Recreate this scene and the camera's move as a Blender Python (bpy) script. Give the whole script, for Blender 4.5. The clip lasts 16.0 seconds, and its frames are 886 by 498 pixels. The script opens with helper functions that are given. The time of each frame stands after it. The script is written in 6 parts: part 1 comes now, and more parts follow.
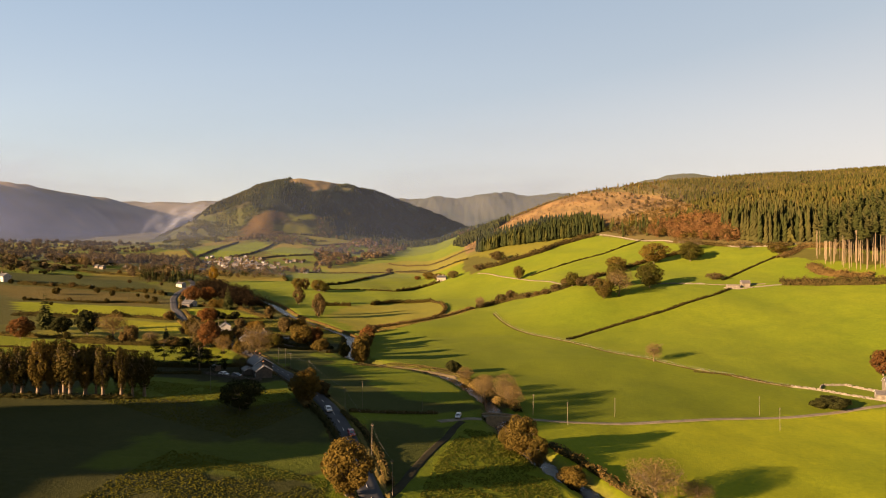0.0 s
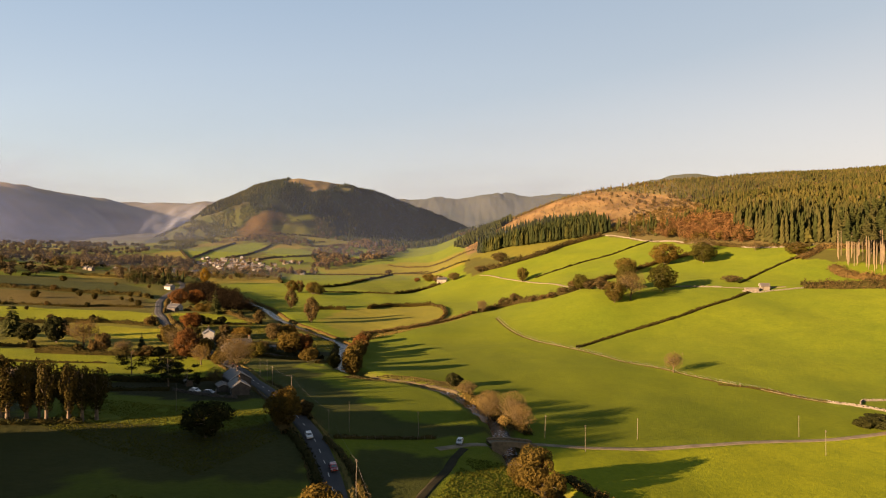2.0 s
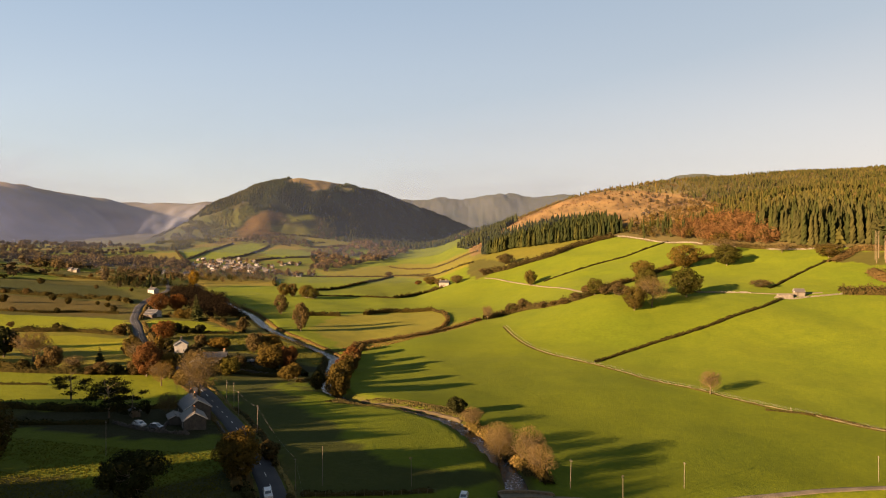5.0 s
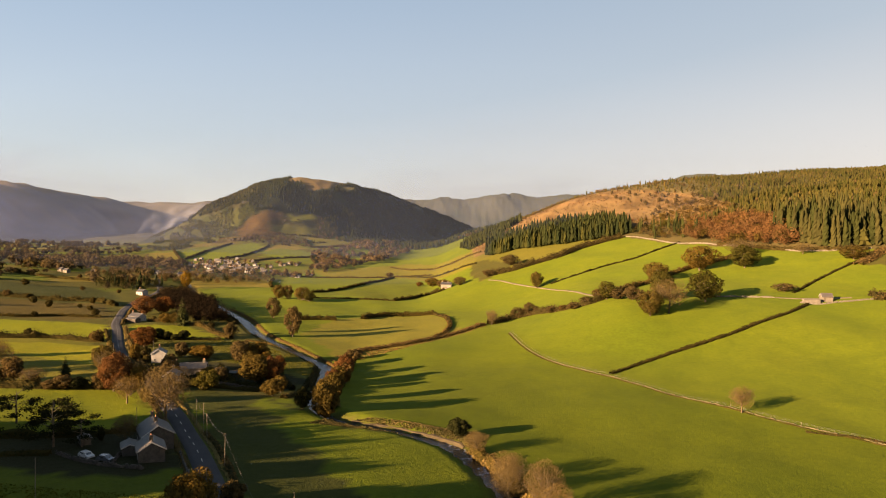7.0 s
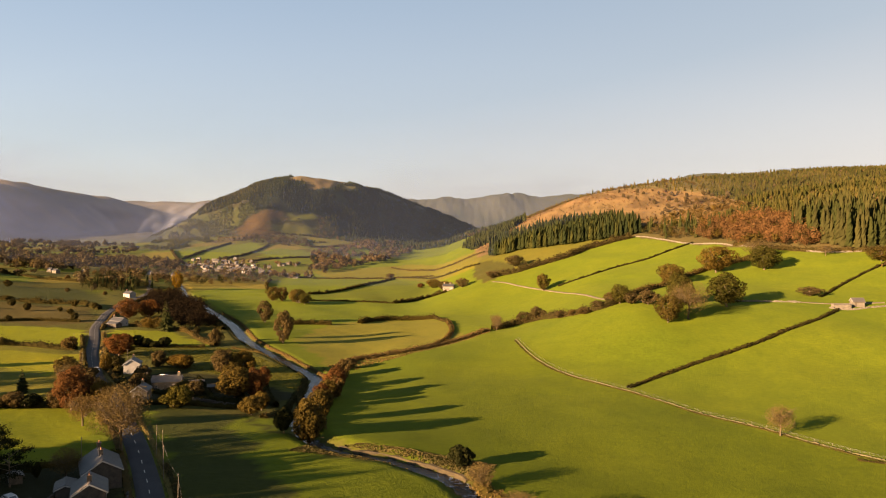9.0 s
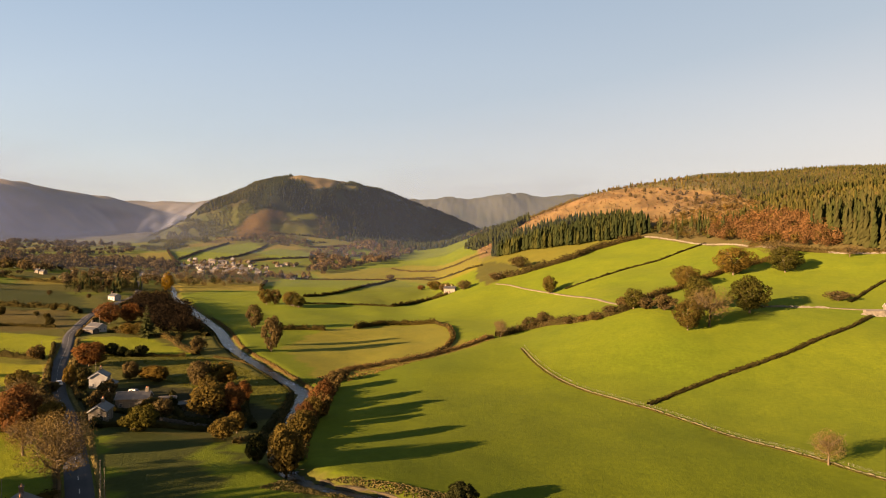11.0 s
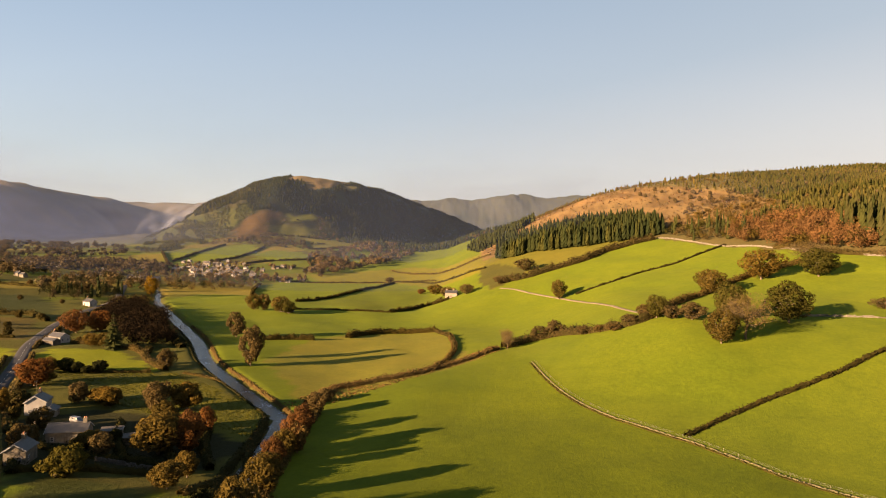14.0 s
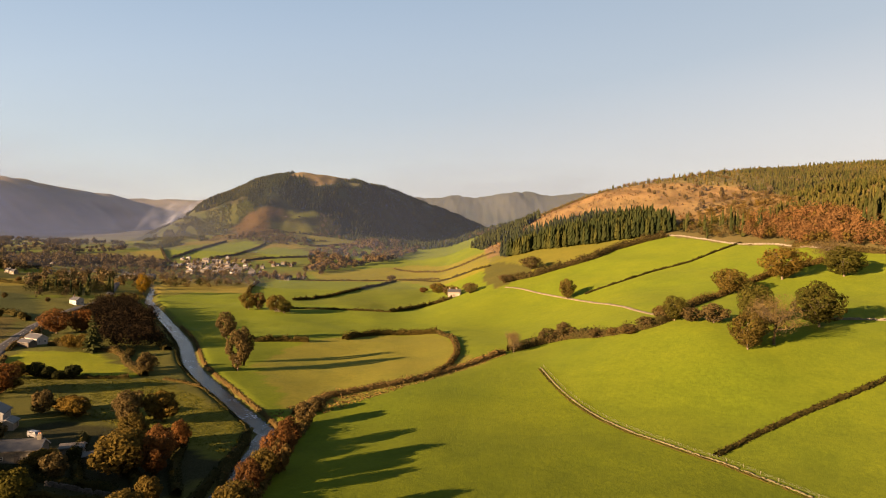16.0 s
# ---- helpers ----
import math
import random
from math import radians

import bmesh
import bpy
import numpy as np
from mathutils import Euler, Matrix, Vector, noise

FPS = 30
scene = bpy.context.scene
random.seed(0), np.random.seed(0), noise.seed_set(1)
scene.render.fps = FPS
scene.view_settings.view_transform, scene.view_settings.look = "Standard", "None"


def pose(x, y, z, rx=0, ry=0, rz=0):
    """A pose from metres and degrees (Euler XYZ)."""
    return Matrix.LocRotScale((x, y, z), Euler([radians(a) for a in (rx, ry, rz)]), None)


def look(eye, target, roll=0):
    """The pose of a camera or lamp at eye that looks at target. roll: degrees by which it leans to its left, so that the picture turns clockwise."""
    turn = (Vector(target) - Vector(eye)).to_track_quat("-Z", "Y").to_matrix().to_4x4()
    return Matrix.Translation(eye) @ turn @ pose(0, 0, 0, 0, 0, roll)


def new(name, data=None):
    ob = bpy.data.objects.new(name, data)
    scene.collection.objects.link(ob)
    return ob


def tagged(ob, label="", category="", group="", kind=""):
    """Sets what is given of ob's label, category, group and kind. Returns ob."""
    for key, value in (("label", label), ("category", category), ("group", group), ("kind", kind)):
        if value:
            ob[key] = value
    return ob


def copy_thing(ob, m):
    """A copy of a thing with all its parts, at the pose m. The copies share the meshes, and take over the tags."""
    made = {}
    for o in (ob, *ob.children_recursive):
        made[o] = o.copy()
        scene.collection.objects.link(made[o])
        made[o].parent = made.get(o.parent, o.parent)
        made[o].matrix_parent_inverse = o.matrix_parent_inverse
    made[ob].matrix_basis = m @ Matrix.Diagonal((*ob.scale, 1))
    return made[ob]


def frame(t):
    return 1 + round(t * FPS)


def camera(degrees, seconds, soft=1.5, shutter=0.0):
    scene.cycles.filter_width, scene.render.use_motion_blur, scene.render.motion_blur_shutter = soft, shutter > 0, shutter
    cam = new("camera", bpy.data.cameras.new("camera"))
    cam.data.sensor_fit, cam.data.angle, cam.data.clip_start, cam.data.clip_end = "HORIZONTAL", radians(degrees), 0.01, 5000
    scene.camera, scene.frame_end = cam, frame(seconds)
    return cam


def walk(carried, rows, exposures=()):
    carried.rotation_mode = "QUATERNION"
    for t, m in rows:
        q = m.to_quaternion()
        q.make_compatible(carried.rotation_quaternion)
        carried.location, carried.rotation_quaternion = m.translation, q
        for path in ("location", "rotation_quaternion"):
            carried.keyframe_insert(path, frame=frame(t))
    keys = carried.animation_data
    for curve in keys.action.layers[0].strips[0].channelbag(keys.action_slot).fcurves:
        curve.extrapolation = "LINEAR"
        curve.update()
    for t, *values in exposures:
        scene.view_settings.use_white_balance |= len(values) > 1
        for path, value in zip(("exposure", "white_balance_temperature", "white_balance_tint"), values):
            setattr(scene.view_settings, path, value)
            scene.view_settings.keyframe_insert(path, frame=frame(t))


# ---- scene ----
EXPOSURE, SUN_STRENGTH, SKY_STRENGTH = 2.85, 5.0, 0.029
SKY_GRADE = [(0.0, (3.35, 4.2, 4.7)), (0.10, (2.8, 3.8, 4.45)), (0.22, (1.9, 3.1, 4.1)), (0.45, (1.2, 2.45, 3.8))]
cam = camera(70, 16.0, soft=1.05)
PATH = [  # seconds, place, tilt, turn to the left, roll
    (0, 0.00, 0.00, 62.00, 89.533, 0.932, -0.122),
    (0.5, -0.00, 7.25, 61.86, 89.557, 0.935, -0.128),
    (1, 0.00, 14.37, 61.75, 89.580, 0.951, -0.116),
    (1.5, 0.01, 21.40, 61.67, 89.604, 0.976, -0.109),
    (2, 0.02, 28.34, 61.61, 89.627, 1.009, -0.109),
    (2.5, 0.03, 35.21, 61.57, 89.649, 1.046, -0.112),
    (3, 0.04, 42.03, 61.56, 89.668, 1.087, -0.111),
    (3.5, 0.05, 48.81, 61.56, 89.684, 1.133, -0.102),
    (4, 0.07, 55.55, 61.58, 89.697, 1.183, -0.082),
    (4.5, 0.09, 62.28, 61.62, 89.707, 1.237, -0.053),
    (5, 0.10, 68.99, 61.67, 89.715, 1.294, -0.017),
    (5.5, 0.12, 75.69, 61.73, 89.721, 1.355, 0.021),
    (6, 0.14, 82.38, 61.80, 89.724, 1.418, 0.058),
    (6.5, 0.16, 89.08, 61.87, 89.726, 1.484, 0.091),
    (7, 0.17, 95.77, 61.96, 89.725, 1.550, 0.119),
    (7.5, 0.19, 102.47, 62.04, 89.722, 1.615, 0.142),
    (8, 0.20, 109.16, 62.13, 89.718, 1.679, 0.162),
    (8.5, 0.22, 115.84, 62.21, 89.713, 1.740, 0.179),
    (9, 0.23, 122.52, 62.29, 89.709, 1.798, 0.196),
    (9.5, 0.24, 129.18, 62.37, 89.707, 1.850, 0.213),
    (10, 0.25, 135.81, 62.44, 89.710, 1.898, 0.231),
    (10.5, 0.25, 142.40, 62.50, 89.719, 1.941, 0.248),
    (11, 0.25, 148.94, 62.55, 89.735, 1.980, 0.262),
    (11.5, 0.25, 155.43, 62.59, 89.760, 2.016, 0.272),
    (12, 0.24, 161.83, 62.61, 89.790, 2.050, 0.275),
    (12.5, 0.23, 168.14, 62.61, 89.824, 2.084, 0.271),
    (13, 0.21, 174.35, 62.60, 89.855, 2.121, 0.265),
    (13.5, 0.19, 180.42, 62.56, 89.876, 2.161, 0.261),
    (14, 0.16, 186.33, 62.50, 89.879, 2.210, 0.269),
    (14.5, 0.13, 192.08, 62.42, 89.857, 2.268, 0.298),
    (15, 0.09, 197.62, 62.31, 89.808, 2.339, 0.349),
    (15.5, 0.05, 202.94, 62.17, 89.739, 2.427, 0.414),
    (16, 0.00, 208.00, 62.00, 89.676, 2.536, 0.451),
]
walk(cam, [(t, pose(x, y, z, 0, 0, turn) @ pose(0, 0, 0, tilt) @ pose(0, 0, 0, 0, 0, roll)) for t, x, y, z, tilt, turn, roll in PATH],
     exposures=[(0, EXPOSURE, 8600, 31)])

# ---- light: a low autumn sun over the left shoulder, clear sky ----
SUN_HEIGHT, SUN_WAY = 13.2, 35.0  # degrees: height over the horizon; the way the light travels, from +x towards +y
world = bpy.data.worlds.new("sky")
scene.world = world
world.use_nodes = True
wn, wl = world.node_tree.nodes, world.node_tree.links
sky = wn.new("ShaderNodeTexSky")
sky.sky_type, sky.sun_disc = "NISHITA", False
sky.sun_elevation, sky.sun_rotation = radians(SUN_HEIGHT), radians(90 + SUN_WAY)
sky.altitude, sky.air_density, sky.dust_density, sky.ozone_density = 100, 1.25, 1.1, 2.0
aim = wn.new("ShaderNodeTexCoord")
rise = wn.new("ShaderNodeVectorMath")  # the haze thins with height, and away from the south-east
rise.operation = "DOT_PRODUCT"
rise.inputs[1].default_value = (-0.15, 0.0, 1.0)
wl.new(aim.outputs["Generated"], rise.inputs[0])
grade = wn.new("ShaderNodeValToRGB")
for _ in range(2):
    grade.color_ramp.elements.new(0.5)
for el, (at, c) in zip(grade.color_ramp.elements, SKY_GRADE):
    el.position, el.color = at, (*c, 1)
wl.new(rise.outputs["Value"], grade.inputs[0])
haze = wn.new("ShaderNodeMix")  # thin high haze evens out the clear sky
haze.data_type = "RGBA"
haze.inputs[0].default_value = 0.76
wl.new(sky.outputs[0], haze.inputs[6])
wl.new(grade.outputs[0], haze.inputs[7])
wl.new(haze.outputs[2], wn["Background"].inputs[0])
wn["Background"].inputs[1].default_value = SKY_STRENGTH
sun = new("sun", bpy.data.lights.new("sun", "SUN"))
sun.data.energy, sun.data.angle, sun.data.color = SUN_STRENGTH, radians(0.6), (1.0, 0.80, 0.52)
a, e = radians(SUN_WAY), radians(SUN_HEIGHT)
sun.matrix_world = look((0, 0, 0), (math.cos(a) * math.cos(e), math.sin(a) * math.cos(e), -math.sin(e)))


# ---- materials ----
def material(name):
    m = bpy.data.materials.new(name)
    m.use_nodes = True
    return m, m.node_tree.nodes, m.node_tree.links, m.node_tree.nodes["Principled BSDF"]


def noise_node(nodes, links, scale, detail=4.0, rough=0.6, coords="Object"):
    co = nodes.new("ShaderNodeTexCoord")
    n = nodes.new("ShaderNodeTexNoise")
    n.inputs["Scale"].default_value, n.inputs["Detail"].default_value, n.inputs["Roughness"].default_value = scale, detail, rough
    links.new(co.outputs[coords], n.inputs["Vector"])
    return n


def ramp(nodes, links, source, stops):
    r = nodes.new("ShaderNodeValToRGB")
    while len(r.color_ramp.elements) < len(stops):
        r.color_ramp.elements.new(0.5)
    for el, (at, c) in zip(r.color_ramp.elements, stops):
        el.position, el.color = at, (*c, 1) if len(c) == 3 else c
    links.new(source, r.inputs[0])
    return r


def times(nodes, links, a, b, kind="MULTIPLY", fac=1.0):
    mix = nodes.new("ShaderNodeMix")
    mix.data_type, mix.blend_type = "RGBA", kind
    mix.inputs[0].default_value = fac
    links.new(a, mix.inputs[6])
    links.new(b, mix.inputs[7])
    return mix.outputs[2]


def rough_stuff(name, c1, c2, scale=1.5, fine=12.0, roughness=0.9, bump=0.4, coords="Object", metal=0.0, spec=0.3):
    """A weathered surface: two colours mingled at two scales, with relief."""
    m, n, l, p = material(name)
    big, small = noise_node(n, l, scale, 5, 0.6, coords), noise_node(n, l, fine, 4, 0.7, coords)
    base = ramp(n, l, big.outputs[0], [(0.32, c1), (0.68, c2)])
    grain = ramp(n, l, small.outputs[0], [(0.25, (0.62, 0.62, 0.62)), (0.75, (1.25, 1.25, 1.25))])
    l.new(times(n, l, base.outputs[0], grain.outputs[0]), p.inputs["Base Color"])
    b = n.new("ShaderNodeBump")
    b.inputs["Strength"].default_value, b.inputs["Distance"].default_value = bump, 0.1
    l.new(small.outputs[0], b.inputs["Height"])
    l.new(b.outputs[0], p.inputs["Normal"])
    p.inputs["Roughness"].default_value, p.inputs["Metallic"].default_value = roughness, metal
    p.inputs["Specular IOR Level"].default_value = spec
    return m


def leaves(name, dark, mid, light, glow=0.45):
    """Foliage: every leaf clump has its own tint, every plant its own cast; light passes through."""
    dark, light = [a * 0.4 + b * 0.75 for a, b in zip(dark, mid)], [a * 0.5 + b * 0.6 for a, b in zip(light, mid)]
    mid = [b * 1.12 for b in mid]
    m, n, l, p = material(name)
    geo, info = n.new("ShaderNodeNewGeometry"), n.new("ShaderNodeObjectInfo")
    tint = ramp(n, l, geo.outputs["Random Per Island"], [(0.0, dark), (0.5, mid), (1.0, light)])
    cast = ramp(n, l, info.outputs["Random"], [(0.0, (0.78, 0.80, 0.8)), (0.5, (1.0, 1.0, 1.0)), (1.0, (1.2, 1.08, 0.9))])
    col = times(n, l, tint.outputs[0], cast.outputs[0])
    big = noise_node(n, l, 0.03, 3, 0.6)
    patch = ramp(n, l, big.outputs[0], [(0.3, (0.75, 0.8, 0.8)), (0.7, (1.2, 1.12, 1.0))])
    col = times(n, l, col, patch.outputs[0])
    l.new(col, p.inputs["Base Color"])
    p.inputs["Roughness"].default_value, p.inputs["Specular IOR Level"].default_value = 0.85, 0.02
    t = n.new("ShaderNodeBsdfTranslucent")
    l.new(col, t.inputs[0])
    mix = n.new("ShaderNodeMixShader")
    mix.inputs[0].default_value = glow
    l.new(p.outputs[0], mix.inputs[1])
    l.new(t.outputs[0], mix.inputs[2])
    l.new(mix.outputs[0], n["Material Output"].inputs[0])
    return m


LEAF = {
    "g": leaves("green_leaves", (0.0190, 0.0190, 0.0050), (0.0395, 0.0365, 0.0084), (0.0690, 0.057, 0.0125)),
    "o": leaves("golden_leaves", (0.033, 0.0235, 0.0070), (0.062, 0.0435, 0.0115), (0.098, 0.068, 0.0175)),
    "r": leaves("russet_leaves", (0.036, 0.0175, 0.0075), (0.068, 0.0310, 0.0115), (0.105, 0.050, 0.0180)),
    "y": leaves("yellow_leaves", (0.0684, 0.038, 0.00532), (0.1368, 0.076, 0.00836), (0.2052, 0.1216, 0.01368)),
    "s": leaves("brown_leaves", (0.028, 0.0205, 0.0095), (0.056, 0.040, 0.0165), (0.095, 0.066, 0.028)),
    "k": leaves("dark_leaves", (0.005, 0.0066, 0.0025), (0.0108, 0.0125, 0.0042), (0.0205, 0.020, 0.007), 0.15),
    "c": leaves("spruce_needles", (0.0085, 0.0115, 0.0043), (0.0175, 0.021, 0.007), (0.034, 0.035, 0.0105), 0.15),
    # lighter copy of the fir needles, sunlight put into the colour
    "a": leaves("sunlit_fir_needles", (0.014, 0.015, 0.006), (0.024, 0.024, 0.0090), (0.038, 0.035, 0.012), 0.15),
    "v": leaves("golden_larch_needles", (0.028, 0.025, 0.0080), (0.043, 0.0375, 0.0115), (0.060, 0.049, 0.0155), 0.25),
    "l": leaves("larch_needles", (0.021, 0.0215, 0.0070), (0.034, 0.0330, 0.0098), (0.051, 0.046, 0.0138), 0.25),
    "e": leaves("beech_leaves", (0.078, 0.040, 0.017), (0.118, 0.061, 0.026), (0.155, 0.088, 0.038)),
    "b": leaves("twigs", (0.040, 0.028, 0.012), (0.070, 0.049, 0.019), (0.108, 0.077, 0.030), 0.2),
    "h": leaves("hedge_leaves", (0.00912, 0.00988, 0.00304), (0.0228, 0.01976, 0.00608), (0.0494, 0.03344, 0.0114), 0.2),
    "f": leaves("bracken_fronds", (0.045, 0.028, 0.012), (0.076, 0.049, 0.019), (0.118, 0.082, 0.033), 0.2),
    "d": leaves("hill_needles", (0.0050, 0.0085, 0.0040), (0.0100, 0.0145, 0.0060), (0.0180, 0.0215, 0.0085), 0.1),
    # brown twigs, with the riverside wood's shade put into the colour
    "n": leaves("shaded_brown_twigs", (0.0038, 0.0029, 0.0019), (0.0062, 0.0046, 0.0028), (0.0095, 0.0068, 0.0038), 0.1),
    "w": leaves("straw_grass", (0.040, 0.033, 0.013), (0.066, 0.054, 0.021), (0.096, 0.080, 0.033), 0.2),
    "q": leaves("far_brown_leaves", (0.026, 0.0200, 0.0118), (0.043, 0.0325, 0.0180), (0.066, 0.048, 0.025), 0.2),
    "t": leaves("rush_blades", (0.02432, 0.02888, 0.00532), (0.0418, 0.0456, 0.00684), (0.0646, 0.0608, 0.01216), 0.3),
}
TWIG_BARK = rough_stuff("twig_bark", (0.04, 0.030, 0.016), (0.085, 0.060, 0.031), 1.2, 9, 0.95)
BARK = rough_stuff("bark", (0.0456, 0.0342, 0.0228), (0.1064, 0.0798, 0.0532), 1.2, 9, 0.95)
PALE_BARK = rough_stuff("pale_bark", (0.070, 0.052, 0.031), (0.125, 0.094, 0.058), 1.2, 9, 0.95)
STONE = rough_stuff("field_stone", (0.057, 0.05016, 0.038), (0.114, 0.0988, 0.076), 0.8, 6, 0.9, 0.5)
MOSSY_STONE = rough_stuff("mossy_stone", (0.038, 0.03648, 0.01368), (0.0836, 0.0684, 0.038), 0.5, 5, 0.95, 0.5)
WARM_STONE = rough_stuff("warm_stone", (0.070, 0.050, 0.030), (0.135, 0.100, 0.062), 0.9, 6, 0.9, 0.5)
DARK_STONE = rough_stuff("dark_stone", (0.024, 0.021, 0.017), (0.052, 0.044, 0.036), 0.9, 6, 0.9, 0.5)
RENDERED = rough_stuff("white_render", (0.155, 0.151, 0.142), (0.215, 0.209, 0.197), 0.5, 8, 0.85, 0.15)
CREAM = rough_stuff("cream_render", (0.0988, 0.0836, 0.0646), (0.152, 0.1292, 0.1026), 0.5, 8, 0.85, 0.15)
SLATE = rough_stuff("slate", (0.0130, 0.0130, 0.0138), (0.0270, 0.0258, 0.0262), 0.7, 5, 0.6, 0.3, spec=0.5)
PALE_SLATE = rough_stuff("weathered_slate", (0.030, 0.0265, 0.0235), (0.056, 0.048, 0.042), 0.7, 5, 0.65, 0.3, spec=0.5)
ASPHALT = rough_stuff("asphalt", (0.017, 0.0175, 0.020), (0.029, 0.029, 0.0315), 0.12, 4, 0.9, 0.2, spec=0.15)
GRAVEL = rough_stuff("gravel", (0.0684, 0.0532, 0.03192), (0.1216, 0.095, 0.0608), 0.25, 3, 0.95, 0.3)
# mud, with the sunken track's shade put into its dark tone
MUD = rough_stuff("dark_mud", (0.01216, 0.01064, 0.00608), (0.0228, 0.01976, 0.01064), 0.25, 3, 0.95, 0.3, spec=0.05)
BANK = rough_stuff("earth_bank", (0.018, 0.014, 0.007), (0.050, 0.037, 0.017), 0.5, 4, 0.95, 0.8)
PAINT = rough_stuff("road_paint", (0.25, 0.25, 0.24), (0.36, 0.36, 0.34), 0.8, 6, 0.7, 0.1)
POLE_WOOD = rough_stuff("pole_wood", (0.070, 0.059, 0.045), (0.115, 0.096, 0.074), 1.0, 10, 0.85, 0.2)
DARK_WOOD = rough_stuff("old_wood", (0.040, 0.032, 0.023), (0.080, 0.065, 0.046), 1.0, 10, 0.85, 0.2)
WIRE = rough_stuff("wire", (0.05, 0.05, 0.05), (0.08, 0.08, 0.08), 1.0, 10, 0.5, 0.0)
GLASS = rough_stuff("window_glass", (0.02, 0.022, 0.026), (0.035, 0.038, 0.042), 0.5, 3, 0.08, 0.0, spec=0.8)
WHITE_WOOD = rough_stuff("white_paint", (0.20, 0.20, 0.195), (0.26, 0.26, 0.25), 1, 10, 0.5, 0.05)
CLAY = rough_stuff("clay_pot", (0.3, 0.12, 0.06), (0.4, 0.18, 0.1), 2, 10, 0.8, 0.1)
TYRE = rough_stuff("rubber", (0.015, 0.015, 0.015), (0.03, 0.03, 0.03), 3, 20, 0.8, 0.1)
CAR_WHITE = rough_stuff("white_car_paint", (0.24, 0.24, 0.238), (0.28, 0.28, 0.276), 0.5, 2, 0.25, 0.0, spec=0.6)
CAR_GREY = rough_stuff("grey_car_paint", (0.05, 0.052, 0.056), (0.06, 0.062, 0.066), 0.5, 2, 0.25, 0.0, spec=0.6)
CAR_RED = rough_stuff("red_car_paint", (0.13, 0.006, 0.008), (0.15, 0.008, 0.01), 0.5, 2, 0.25, 0.0, spec=0.6)


def turf_material():
    m, n, l, p = material("turf")
    at = n.new("ShaderNodeAttribute")
    at.attribute_name = "tone"
    big = noise_node(n, l, 0.018, 4, 0.6)
    mid = noise_node(n, l, 0.11, 5, 0.65)
    fine = noise_node(n, l, 0.6, 5, 0.8)
    a = ramp(n, l, big.outputs[0], [(0.3, (0.86, 0.92, 0.90)), (0.7, (1.14, 1.08, 1.05))])
    b = ramp(n, l, mid.outputs[0], [(0.3, (0.87, 0.90, 0.90)), (0.5, (1.0, 1.0, 1.0)), (0.72, (1.12, 1.08, 1.05))])
    c = ramp(n, l, fine.outputs[0], [(0.28, (0.76, 0.79, 0.78)), (0.72, (1.24, 1.21, 1.2))])
    col = times(n, l, at.outputs["Color"], a.outputs[0])
    col = times(n, l, col, b.outputs[0])
    col = times(n, l, col, c.outputs[0])
    l.new(col, p.inputs["Base Color"])
    p.inputs["Roughness"].default_value, p.inputs["Specular IOR Level"].default_value = 0.95, 0.04
    p.inputs["Sheen Weight"].default_value, p.inputs["Sheen Roughness"].default_value, p.inputs["Sheen Tint"].default_value = 0.010, 0.6, (0.8, 0.9, 0.30, 1)
    bump = n.new("ShaderNodeBump")
    bump.inputs["Distance"].default_value = 0.6
    l.new(at.outputs["Alpha"], bump.inputs["Strength"])
    add = n.new("ShaderNodeMath")
    add.operation = "ADD"
    l.new(fine.outputs[0], add.inputs[0])
    l.new(mid.outputs[0], add.inputs[1])
    l.new(add.outputs[0], bump.inputs["Height"])
    l.new(bump.outputs[0], p.inputs["Normal"])
    return m


def water_material():
    m, n, l, p = material("river_water")
    p.inputs["Base Color"].default_value = (0.018, 0.017, 0.012, 1)
    p.inputs["Roughness"].default_value, p.inputs["IOR"].default_value = 0.06, 1.33
    f, g = noise_node(n, l, 0.9, 5, 0.65), noise_node(n, l, 0.12, 3, 0.5)
    foam = ramp(n, l, f.outputs[0], [(0.52, (0.007, 0.0068, 0.005)), (0.66, (0.30, 0.34, 0.42))])
    shoal = ramp(n, l, g.outputs[0], [(0.50, (0, 0, 0)), (0.60, (1, 1, 1))])
    mix = n.new("ShaderNodeMix")
    mix.data_type = "RGBA"
    l.new(shoal.outputs[0], mix.inputs[0])
    mix.inputs[6].default_value = (0.007, 0.0068, 0.005, 1)
    l.new(foam.outputs[0], mix.inputs[7])
    l.new(mix.outputs[2], p.inputs["Base Color"])
    b = n.new("ShaderNodeBump")
    b.inputs["Strength"].default_value, b.inputs["Distance"].default_value = 0.8, 0.30
    l.new(f.outputs[0], b.inputs["Height"])
    l.new(b.outputs[0], p.inputs["Normal"])
    return m


TURF, WATER = turf_material(), water_material()


# ---- the lie of the land: heights of the valley at stations across it (metres) ----
ACROSS = (-900, -450, -220, -120, -50, 20, 110, 220, 400, 900)
ALONG = (60, 220, 310, 400, 500, 620, 760, 950, 1200, 1700)
